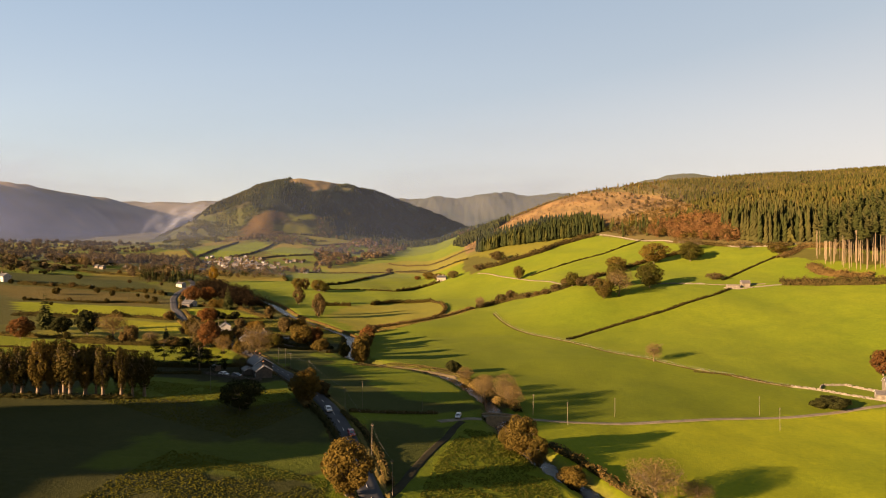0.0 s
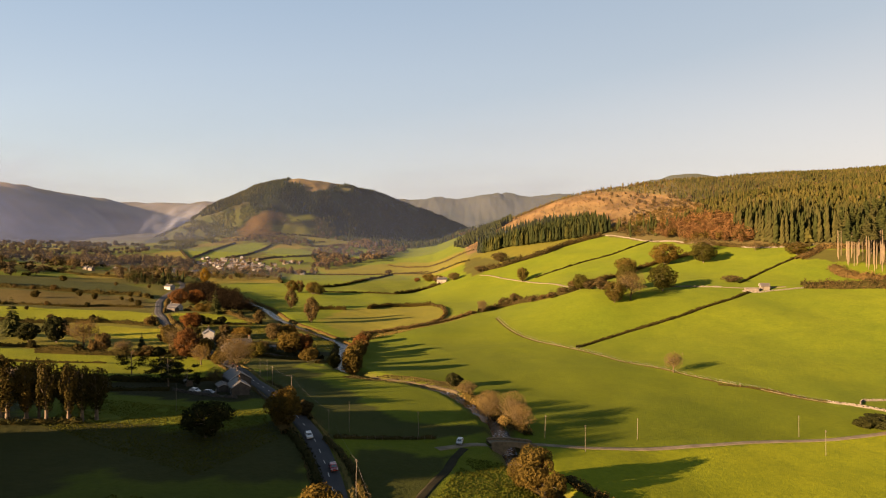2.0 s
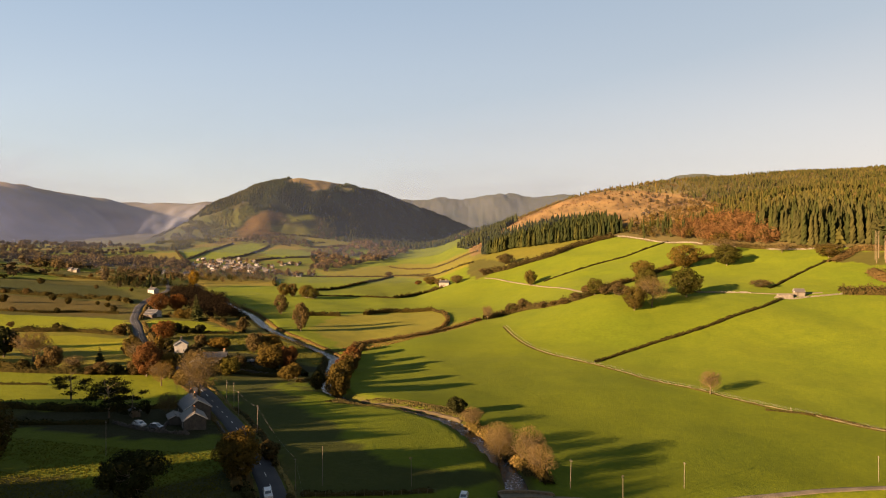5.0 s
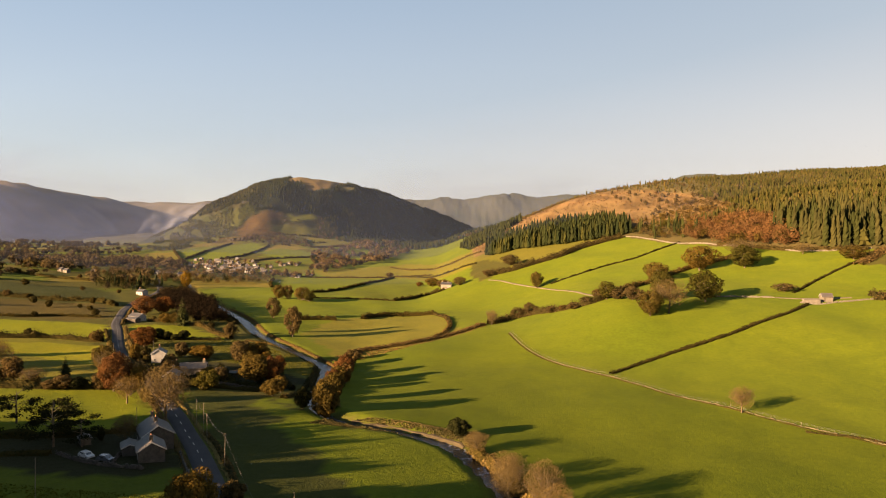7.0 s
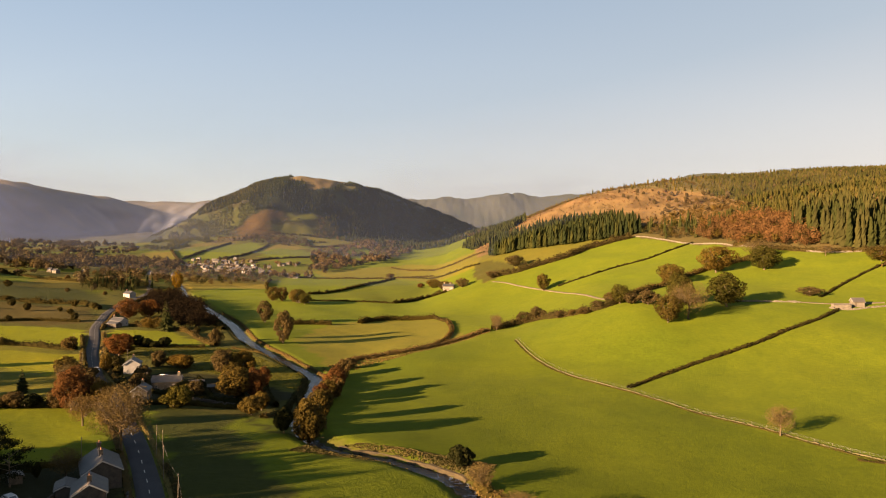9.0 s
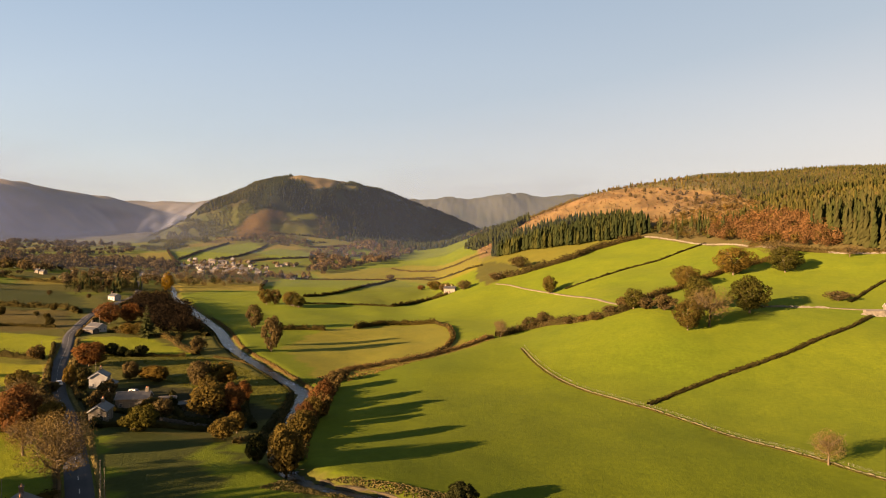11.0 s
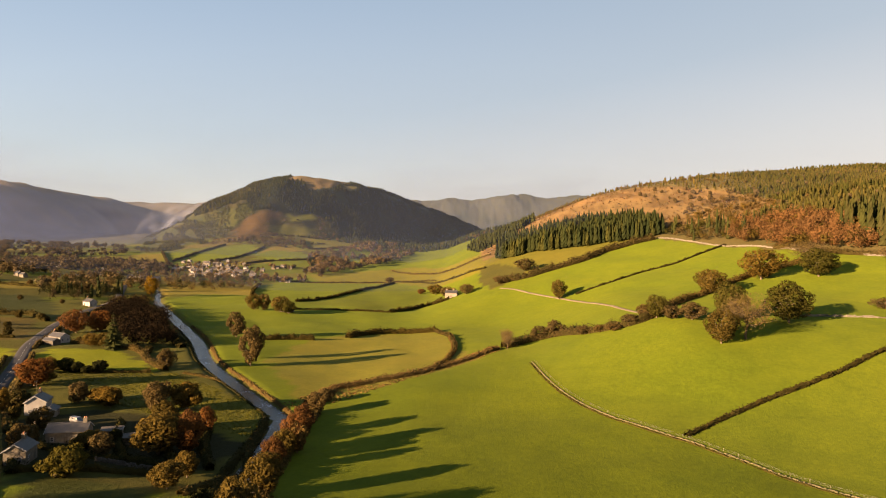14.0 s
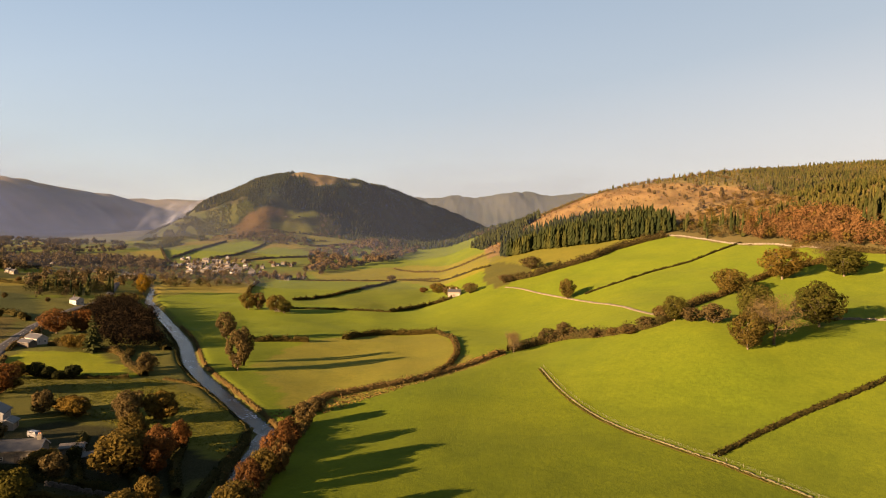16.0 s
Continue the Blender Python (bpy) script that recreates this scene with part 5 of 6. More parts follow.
gold = [round_tree(50 + s, 13, 10, 130, 0.95, "o") for s in range(3)]
browns = [round_tree(60 + s, 11, 9, 110, 0.9, "s") for s in range(3)]
greens = [round_tree(70 + s, 11, 9, 110, 0.9, "g") for s in range(2)]
tall_fir = [[cone_tree(80 + s, 35, 6.0, 9, 8, "cac"[s], bare=(0.60, 0.68, 0.76)[s]), mast(31, 0.24)] for s in range(3)]
edge_fir = [column_tree(86 + s, (27, 30, 24)[s], 5.0, 11, 8, "cac"[s], 0.04) for s in range(3)]
wood_fir = [column_tree(120 + s, (17, 20, 14)[s], 5.4, 6, 6, "cac"[s]) for s in range(3)]
wood_larch = [column_tree(124 + s, (14, 16, 11)[s], 6.0, 5, 6, "lvl"[s], 0.1, 0.6) for s in range(3)]

forest("fir_plantation", near_fir, [(34, 905), (64, 880), (95, 852), (121, 838), (150, 826), (188, 822), (200, 850), (188, 900), (140, 940), (70, 970), (40, 985)], 3.7, (0.8, 1.2),
       "dense dark green fir plantation on the hillside", 1)
forest("fir_edge", edge_fir[:1] + greens + browns + gold[:1], [(188, 822), (214, 765), (232, 735), (262, 745), (250, 830), (200, 850)], 6.5, (0.35, 0.8), "thin mixed edge of a hillside wood", 2)
forest("beech_belt", beech + beech + gold, [(225, 735), (244, 692), (262, 655), (284, 632), (302, 640), (318, 700), (305, 765), (250, 790)], 6.5, (0.7, 1.1), "orange and russet beeches along the wood's edge", 3)
forest("edge_fir_stand", edge_fir + edge_fir + larch[:1], [(290, 690), (288, 652), (294, 628), (304, 612), (322, 598), (345, 577), (372, 600), (345, 700), (300, 705)], 4.6, (0.85, 1.15),
       "tall dark firs behind the upper wall", 44)
forest("tall_fir_stand", tall_fir, [(300, 522), (304, 502), (316, 486), (345, 462), (420, 430), (520, 420), (560, 520), (430, 590), (372, 598), (345, 574), (318, 550)], 5.4, (0.9, 1.2),
       "tall firs with bare pale stems at the wood's edge", 4)
SLOPE = [(262, 800), (300, 765), (330, 700), (400, 650), (560, 560), (900, 420), (1250, 900), (900, 1250), (420, 1220), (330, 1000), (330, 860)]
forest("fir_wood", wood_fir, SLOPE, 4.9, (0.40, 0.76), "dark firs of the plantation on the slope", 5, lambda x, y, r: (x < 0.78 * y + 90) & (waves(x, y, 170, 36) + 0.5 * waves(x, y, 50, 37) + r.normal(0, 0.14, len(x)) < -0.12), thin_to=0.55)
forest("larch_wood", wood_larch + wood_larch + [round_tree(128, 11, 8, 50, 1.1, "g")], SLOPE, 4.9, (0.36, 0.68), "olive and yellowing larches of the plantation on the slope", 45,
       lambda x, y, r: (x < 0.78 * y + 90) & (waves(x, y, 170, 36) + 0.5 * waves(x, y, 50, 37) + r.normal(0, 0.14, len(x)) > -0.2), thin_to=0.5)
mixed = [lump_tree(180 + s, 13, 9, k) for s, k in enumerate("sqgsq")]
forest("slope_broadleaves", mixed, SLOPE, 24, (0.45, 0.75), "russet and brown broadleaved trees among the firs", 48, lambda x, y, r: (x < 0.78 * y + 90) & (waves(x, y, 120, 49) > -0.4), thin_to=0.6)
forest("felled_broadleaves", mixed[:2], [(215, 850), (262, 795), (330, 850), (345, 960), (300, 1060), (230, 1120), (250, 960)], 21, (0.3, 0.7), "russet saplings on the edge of felled ground", 49)
forest("ridge_wood", wood_larch + browns[:2] + wood_fir[:1], [(40, 1290), (120, 1340), (250, 1150), (330, 1005), (420, 1220), (300, 1400), (60, 1600)], 8.5, (0.25, 0.6), "thin wood along the skyline of the ridge", 6)
forest("felled_edge", browns + gold[:1], [(215, 850), (260, 800), (330, 860), (330, 930), (280, 960)], 9, (0.3, 0.75), "scattered brown saplings on felled ground", 7)
forest("brash", [round_tree(140, 11, 10, 28, 1.75, "s"), round_tree(141, 11, 10, 28, 1.75, "f"), round_tree(142, 11, 8, 40, 1.4, "r")], [(30, 985), (110, 930), (190, 880), (260, 830), (330, 860), (330, 1000), (260, 1150), (120, 1330), (40, 1480), (20, 1200)], 7, (0.08, 0.32), "low bracken and brash on felled ground", 27,
       lambda x, y, r: waves(x, y, 45, 61) > -0.1, "bracken")
forest("dark_wood", far_fir, [(20, 1150), (60, 1120), (110, 1200), (90, 1330), (30, 1450), (0, 1350)], 8, (0.7, 1.0), "dark fir wood on the shoulder of the hill", 8)


def hill_firs(x, y, r):
    return (waves(x, y, 200, 31) + 0.5 * waves(x, y, 80, 32) > -0.75) & ~inside([(-556, 2118), (-505, 2116), (-475, 2078), (-417, 2150), (-380, 2430), (-590, 2430)], x, y) & ~inside([(-412, 2224), (-360, 2252), (-358, 2206), (-398, 2170)], x, y) & ~((x > -420) & (waves(x, y, 170, 33) > 0.5))


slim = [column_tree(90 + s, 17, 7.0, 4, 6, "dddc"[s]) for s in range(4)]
lighter_fir = [column_tree(110 + s, 16, 7.0, 4, 6, "ccag"[s]) for s in range(4)]
young = [cone_tree(96 + s, 6, 4.5, 2, 6, "cl"[s]) for s in range(2)] + [round_tree(98, 5, 5, 24, 1.2, "g")]
HILL_WOOD = [(-850, 2060), (-775, 1958), (-709, 1936), (-649, 1947), (-623, 1946), (-585, 1889), (-514, 1928), (-436, 2000), (-396, 2020), (-374, 1990), (-300, 2050), (-189, 2180), (-55, 2360), (150, 2560),
             (420, 2900), (200, 3250), (-250, 2760), (-480, 2460), (-900, 2330)]


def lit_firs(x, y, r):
    """Trees in lighter leaves, imitating sun: the western flank, and bands across the shaded side."""
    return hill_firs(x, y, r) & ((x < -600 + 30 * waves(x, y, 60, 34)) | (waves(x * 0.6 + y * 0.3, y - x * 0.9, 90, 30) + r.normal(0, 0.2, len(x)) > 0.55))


# dark needles imitate the hill's shaded side, lighter ones its sunlit trees
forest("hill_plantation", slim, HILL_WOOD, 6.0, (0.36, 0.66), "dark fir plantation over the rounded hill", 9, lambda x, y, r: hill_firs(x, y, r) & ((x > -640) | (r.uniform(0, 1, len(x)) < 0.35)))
forest("younger_hill_plantation", lighter_fir, HILL_WOOD, 6.4, (0.36, 0.75), "firs on the rounded hill, sunlight put into their olive green leaves", 33, lit_firs)
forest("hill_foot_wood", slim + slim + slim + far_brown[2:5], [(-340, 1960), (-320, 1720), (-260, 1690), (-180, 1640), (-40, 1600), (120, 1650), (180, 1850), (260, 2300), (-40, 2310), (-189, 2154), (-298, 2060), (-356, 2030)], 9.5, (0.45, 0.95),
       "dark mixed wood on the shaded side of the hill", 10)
forest("hollow_wood", far_brown[:3] + lighter_fir, [(-440, 1985), (-391, 2020), (-345, 2000), (-385, 1900), (-415, 1850), (-425, 1940)], 12, (0.4, 0.95), "mixed brown and green trees in a fold of the hill", 34)
forest("young_plantation", young, [(-980, 2060), (-860, 1890), (-700, 1500), (-640, 1430), (-600, 1600), (-617, 1813), (-590, 1885), (-613, 1937), (-700, 1920), (-766, 1940)], 6.0, (0.6, 1.3), "young green plantation on the hill's flank", 11,
       lambda x, y, r: waves(x * 0.8 + y * 0.6, (y * 0.8 - x * 0.6) * 0.25, 60, 35) > -0.2)
forest("bracken_scrub", [round_tree(143 + s, 6, 7, 24, 1.5, "fsrg"[s]) for s in range(4)], [(-615, 1885), (-505, 1915), (-515, 1798), (-515, 1640), (-563, 1585), (-620, 1609)], 8, (0.2, 0.7), "scattered thorn bushes on the bracken slope", 28, lambda x, y, r: waves(x, y, 40, 67) > -0.1, category="scrub")
for n, (line, wide) in enumerate([([(-515, 1660), (-482, 1690), (-440, 1725), (-399, 1756), (-345, 1800)], 9), ([(-530, 1800), (-480, 1830), (-433, 1880), (-395, 1910)], 6), ([(-535, 1858), (-495, 1898), (-436, 1955)], 5), ([(-438, 1585), (-400, 1600), (-354, 1606), (-330, 1640)], 9)]):
    ends = [(x - wide, y) for x, y in line] + [(x + wide, y + 3) for x, y in line[::-1]]
    forest("hill_hedge", far_brown[4:] + lighter_fir[:1], ends, 6.5, (0.3, 0.75), "ragged overgrown hedge on the lower slope of the hill", 110 + n, category="hedge")
forest("hill_foot_row", far_brown, [(-560, 1600), (-535, 1665), (-531, 1790), (-440, 1700), (-370, 1600), (-344, 1540), (-446, 1552), (-500, 1600)], 13, (0.5, 1.0), "brown trees along the foot of the hill", 29)
forest("east_belt", far_brown + browns[:1], [(-325, 1470), (-290, 1560), (-255, 1690), (-180, 1720), (-110, 1560), (-150, 1400), (-205, 1270), (-231, 1130), (-264, 1182), (-280, 1330)], 16, (0.8, 1.5), "autumn trees below the shaded side of the hill", 12,
       lambda x, y, r: waves(x, y, 130, 41) > -0.35)
forest("village_trees", far_brown, [(-530, 1230), (-505, 1350), (-440, 1360), (-350, 1260), (-270, 1040), (-340, 1000), (-400, 985)], 25, (0.5, 0.9), "autumn trees among the houses of the village", 21)
forest("cottage_trees", far_brown, [(-280, 1028), (-222, 1028), (-222, 1066), (-280, 1066)], 14, (0.6, 1.0), "brown trees round a few cottages", 24)
forest("cottage_trees", far_brown, [(-350, 1270), (-290, 1270), (-290, 1315), (-350, 1315)], 15, (0.6, 1.0), "brown trees round a few cottages", 25)
forest("village_front_trees", browns + gold[:1] + darks[:1], [(-385, 985), (-345, 1075), (-285, 1030), (-262, 985), (-255, 890), (-285, 800), (-340, 880)], 12.5, (0.45, 0.8), "brown autumn trees below the village", 20)
forest("west_belt", far_brown, [(-640, 1029), (-705, 1219), (-646, 1245), (-520, 1040), (-492, 939), (-478, 829), (-560, 860)], 15, (0.6, 1.25), "autumn trees across the valley floor", 22, lambda x, y, r: waves(x, y, 110, 44) > -0.5)
forest("hedgerow_trees", far_brown, [(-620, 640), (-420, 640), (-480, 830), (-640, 1029), (-520, 1060), (-640, 1300), (-700, 1480), (-1000, 1800), (-1500, 1900), (-1400, 1000)], 12, (0.55, 1.25), "autumn hedgerow trees between the fields", 13,
       lambda x, y, r: (patchwork(x, y)[1] < 0.11) & (waves(x, y, 160, 46) > -0.3))
forest("north_belt", far_brown, [(-650, 1249), (-590, 1300), (-514, 1262), (-431, 1080), (-521, 1053)], 15, (0.8, 1.3), "brown trees behind the riverside wood", 23)
forest("riverside_wood", browns + far_brown[:4] + darks[:1], [(-445, 847), (-480, 950), (-450, 1040), (-405, 1020), (-345, 880), (-300, 800), (-318, 756), (-300, 690), (-316, 650), (-390, 740)], 15, (0.6, 1.05), "brown autumn wood beside the river", 14,
       lambda x, y, r: waves(x, y, 75, 47) > -0.3)
forest("dark_firs", near_fir[:2] + darks, [(-352, 702), (-336, 684), (-312, 690), (-300, 722), (-318, 760), (-352, 750)], 7, (0.4, 0.75), "dark evergreens among brown trees on the valley floor", 30,
       lambda x, y, r: waves(x, y, 40, 68) > -0.35)
# the shade over this wood is put into its leaf colour
forest("beck_wood", [round_tree(175 + s, 14, 12, 330, 0.62, "nnn"[s]) for s in range(3)], [(-242, 610), (-232, 570), (-217, 549), (-198, 543), (-182, 516), (-170, 506), (-158, 512), (-156, 526), (-172, 548), (-188, 572), (-212, 606), (-228, 634), (-246, 655), (-258, 640)], 6.0, (0.6, 0.9), "dense brown wood on the river's bank, coloured dark as in shade", 15)
forest("beck_wood_edge", [round_tree(178, 11, 10, 260, 0.62, "g"), browns[0], gold[0]], [(-252, 650), (-262, 640), (-268, 690), (-250, 690)], 8, (0.5, 0.8), "olive and golden trees at the far end of a dark wood", 35)
# unseen trees left of the tall row, added to shade the meadow
forest("shade_row", far_fir, [(-166, 184), (-180, 205), (-200, 216), (-270, 216), (-270, 170), (-176, 172)], 5.5, (1.3, 1.7), "unseen trees added beyond the tall row to shade the fields", 19,
       lambda x, y, r: 0.8 * y - 0.6 * x < 296)
# an unseen wood on the slope behind, added to cast long shadows over the near fields
BEHIND = [(-70, 40), (-80, 80), (-104, 118), (-135, 155), (-168, 168), (-235, 152), (-310, 100), (-260, 20), (-120, 0)]


def lane(x, y, r):
    """How far to the side of the sun's way a tree stands."""
    return 0.82 * y - 0.57 * x + r.normal(0, 3.0, len(x))


# gaps between these lanes let strips of sunlight onto the fields
def tall_lanes(x, y, r):
    u = lane(x, y, r)
    return ((u > 163) & (u < 190)) | ((u > 199) & (u < 209)) | (u > 242)


forest("shade_wood", far_fir, BEHIND, 5.6, (1.25, 1.6), "unseen wood added on the slope to shade the near fields", 17, tall_lanes)


# ---- buildings ----
def part(name, verts, faces, mat, parent, label="", smooth=False):
    """One mesh object under a thing or under a part."""
    me = bpy.data.meshes.new(name)
    me.from_pydata([tuple(map(float, v)) for v in verts], [], [tuple(int(i) for i in f) for f in faces])
    me.materials.append(mat)
    for poly in me.polygons:
        poly.use_smooth = smooth
    ob = new(name, me)
    ob.parent = parent
    return tagged(ob, label) if label else ob


def box(x0, x1, y0, y1, z0, z1):
    v = [(x, y, z) for z in (z0, z1) for y in (y0, y1) for x in (x0, x1)]
    return v, [(0, 2, 3, 1), (4, 5, 7, 6), (0, 1, 5, 4), (1, 3, 7, 5), (3, 2, 6, 7), (2, 0, 4, 6)]


def boxes(*many):
    v, f = [], []
    for b in many:
        bv, bf = box(*b)
        f += [tuple(i + len(v) for i in q) for q in bf]
        v += bv
    return v, f


def window(parent, side, along_wall, z, wide, high, half, sash=True):
    """A window set into a wall: a frame proud of the wall and a pane behind it. side: the wall's outward way."""
    f, d = 0.09, 0.05
    bars = [(-wide / 2, wide / 2, -d, d, 0, f), (-wide / 2, wide / 2, -d, d, high - f, high), (-wide / 2, -wide / 2 + f, -d, d, f, high - f), (wide / 2 - f, wide / 2, -d, d, f, high - f)]
    if sash:
        bars.append((-wide / 2 + f, wide / 2 - f, -d * 0.8, d * 0.8, high / 2 - 0.04, high / 2 + 0.04))
    w = part("window", *boxes(*bars), WHITE_WOOD, parent)
    pane = part("pane", *box(-wide / 2 + f, wide / 2 - f, -0.015, 0.015, f, high - f), GLASS, w)
    turn = {"e": 90, "w": -90, "s": 0, "n": 180}[side]
    x, y = {"e": (half, along_wall), "w": (-half, along_wall), "s": (along_wall, -half), "n": (along_wall, half)}[side]
    w.matrix_basis = pose(x, y, z, 0, 0, turn)
    return w, pane


def house(name, wide, long, eaves, wall, roof, label, chimneys=(1,), windows=True, pitch=0.62, rows=2, category="house", door=True, gable_windows=True):
    """A gabled house: ridge along its own y, walls, roof of two slopes with eaves, chimneys, windows and a door."""
    root = tagged(new(name), label, category)
    h, l, peak = wide / 2, long / 2, eaves + wide / 2 * pitch
    base = -1.6
    v = [(-h, -l, base), (h, -l, base), (h, l, base), (-h, l, base), (-h, -l, eaves), (h, -l, eaves), (h, l, eaves), (-h, l, eaves), (0, -l, peak), (0, l, peak)]
    part("wall", v, [(0, 1, 5, 8, 4), (1, 2, 6, 5), (2, 3, 7, 9, 6), (3, 0, 4, 7), (4, 8, 9, 7), (8, 5, 6, 9)], wall, root)
    o, t, g = 0.35, 0.16, 0.3
    low = eaves - o * pitch
    for s in (-1, 1):
        a = [(0, -l - g, peak + 0.03), (s * (h + o), -l - g, low + 0.03), (s * (h + o), l + g, low + 0.03), (0, l + g, peak + 0.03)]
        b = [(x, y, z + t) for x, y, z in a]
        f = [(0, 1, 2, 3), (7, 6, 5, 4), (0, 4, 5, 1), (1, 5, 6, 2), (2, 6, 7, 3), (3, 7, 4, 0)]
        part("roof", a + b, f, roof, root)
        if door:
            for y in (-l - g - 0.05, l + g):
                v = [(0, y, peak - 0.16), (s * (h + o), y, low - 0.16), (s * (h + o), y, low + 0.14), (0, y, peak + 0.14)]
                v += [(x, yy + 0.05, z) for x, yy, z in v]
                part("bargeboard", v, f, WHITE_WOOD, root)
            part("gutter", *box(min(s * (h + o), s * (h + o + 0.12)), max(s * (h + o), s * (h + o + 0.12)), -l, l, low - 0.12, low + 0.02), DARK_WOOD, root)
    part("ridge", *box(-0.14, 0.14, -l - g, l + g, peak + 0.1, peak + 0.26), roof, root)
    for c in chimneys:
        stack = part("chimney", *boxes((-0.4, 0.4, -0.5, 0.5, -0.9, 1.1), (-0.48, 0.48, -0.58, 0.58, 1.1, 1.25)), wall if wall is not RENDERED else DARK_STONE, root)
        stack.matrix_basis = pose(0, c * (l - 0.55), peak + 0.05)
        for k in (-0.22, 0.22):
            pv, pf = tube([(0, k, 1.25), (0, k, 1.65)], [0.14, 0.11], 7)
            part("pot", pv, pf, CLAY, stack)
    if windows:
        n = max(2, int(long / 3.2))
        for row in range(rows):
            z = 0.8 + row * 2.5
            if z + 1.2 > eaves:
                break
            for s in ("e", "w"):
                for k in range(n):
                    y = -l + long * (k + 0.5) / n
                    if not (row == 0 and k == n // 2 and door):
                        window(root, s, y, z, 0.95, 1.2, h + 0.02)
            if gable_windows:
                for s in ("s", "n"):
                    for k in (-0.5, 0.5):
                        window(root, s, k * wide * 0.5, z, 0.9, 1.15, l + 0.02)
    if door:
        for s in (-1, 1):
            d = part("door", *box(-0.05, 0.05, -0.5, 0.5, 0, 2.05), DARK_WOOD, root)
            d.matrix_basis = pose(s * (h + 0.03), -l + long * (max(2, int(long / 3.2)) // 2 + 0.5) / max(2, int(long / 3.2)), 0)
    return root


def settle(root, x, y, turn, lift=0.0):
    root.matrix_basis = pose(x, y, float(ground(x, y)) + lift, 0, 0, turn)
    return root


# the shade on these walls is put into their dark stone colour
settle(house("house", 7.6, 11, 4.0, DARK_STONE, SLATE, "stone roadside house under a slate gable roof, walls coloured dark as in shade", (1, -0.2), gable_windows=False), -81, 262, 34)
settle(house("cottage", 6, 7.5, 3.1, DARK_STONE, PALE_SLATE, "low stone cottage with a weathered slate roof", (-0.6,), rows=1, gable_windows=False), -76, 249.5, 30)
settle(house("lean_to", 3.4, 5, 2.3, DARK_STONE, PALE_SLATE, "small stone outbuilding beside the cottage", (), False, 0.4, category="shed"), -82.6, 252, 30)
settle(house("villa", 6.2, 7.0, 4.4, RENDERED, SLATE, "white rendered house with dark slates by the road", (0.7,)), -142, 391, 20)
settle(house("garage", 3.6, 5, 2.2, CREAM, SLATE, "low cream garage next to the villa", (), False, 0.5, category="shed"), -136.5, 389.5, 20)
settle(house("long_house", 5.8, 10.5, 3.4, STONE, SLATE, "long grey stone house with a dark slate roof", (0.9,)), -114, 364, -76)
settle(house("cottage", 5.2, 6.8, 3.6, STONE, SLATE, "stone cottage with a dark slate roof by the lane", (0.7,)), -114, 344, 14)
settle(house("shed", 3.4, 5.5, 1.9, STONE, PALE_SLATE, "low garden shed with a pale roof", (), False, 0.35, category="shed"), -107, 374, -70)
settle(house("shed", 3.2, 4.5, 2.2, DARK_WOOD, PALE_SLATE, "small dark timber shed in a garden", (), False, 0.4, category="shed"), -99, 369, -70)
settle(house("white_cottage", 5.2, 11, 3.0, RENDERED, SLATE, "white cottage under dark slates beside the road", (0.9,)), -215.5, 513, 62)
settle(house("cottage_barn", 4.2, 8, 2.4, DARK_STONE, SLATE, "low dark stone barn in front of a white cottage", (), False, 0.5, category="barn"), -213, 503, 70)
settle(house("white_house", 5.5, 9, 3.4, RENDERED, SLATE, "white house with a dark roof above the road", (0.8,)), -280, 646, 60)
settle(house("farmhouse", 6.5, 11, 4.2, CREAM, SLATE, "pale farmhouse among shrubs on the slope", (0.9, -0.3)), -14, 763, 80)
settle(house("farmhouse", 6.5, 9, 4.2, CREAM, SLATE, "pale farmhouse half hidden by autumn trees", (0.9,)), -141, 677, 75)
settle(house("field_barn", 4.4, 6, 2.7, STONE, PALE_SLATE, "small stone field barn with a dark gable end", (), False, 0.8, category="barn"), 223, 487, 82)
settle(house("byre", 3.6, 9, 1.9, STONE, STONE, "low roofless stone byre beside the barn", (), False, 0.2, category="barn", door=False), 213, 485, 82)
settle(house("farm_barn", 11, 18, 4.6, STONE, PALE_SLATE, "large stone farm barn with a broad grey roof", (), False, 0.5, category="barn"), 205, 288, 66)
settle(house("cart_shed", 5.5, 9, 2.6, STONE, PALE_SLATE, "open-fronted stone cart shed in the farmyard", (), False, 0.4, category="barn"), 191, 281, 66)
settle(house("white_house", 7, 11, 5, RENDERED, SLATE, "white house alone above the dark fields", (0.9,)), -420, 585, 60)
settle(house("white_house", 7, 12, 5, RENDERED, SLATE, "white house among trees across the valley", (0.9,)), -186, 1451, 70)

settle(house("shed", 2.4, 3.4, 1.7, DARK_WOOD, SLATE, "small dark timber shed behind the roadside house", (), False, 0.4, category="shed", door=False), -97, 257, 40)

# the village: a few kinds of house, many times over
kinds = [house("village_house", 7, 10, 5, RENDERED, SLATE, "white rendered village house with slate roof", (0.9,)),
         house("village_house", 7.5, 12, 5.4, CREAM, PALE_SLATE, "cream village house with a weathered roof", (0.9, -0.9)),
         house("village_house", 7, 9, 4.8, STONE, SLATE, "grey stone village house with slate roof", (-0.9,)),
         house("village_house", 6.5, 14, 5, STONE, PALE_SLATE, "terrace of grey stone village houses", (0.9, 0, -0.9))]
rnd = random.Random(4)
spots = []
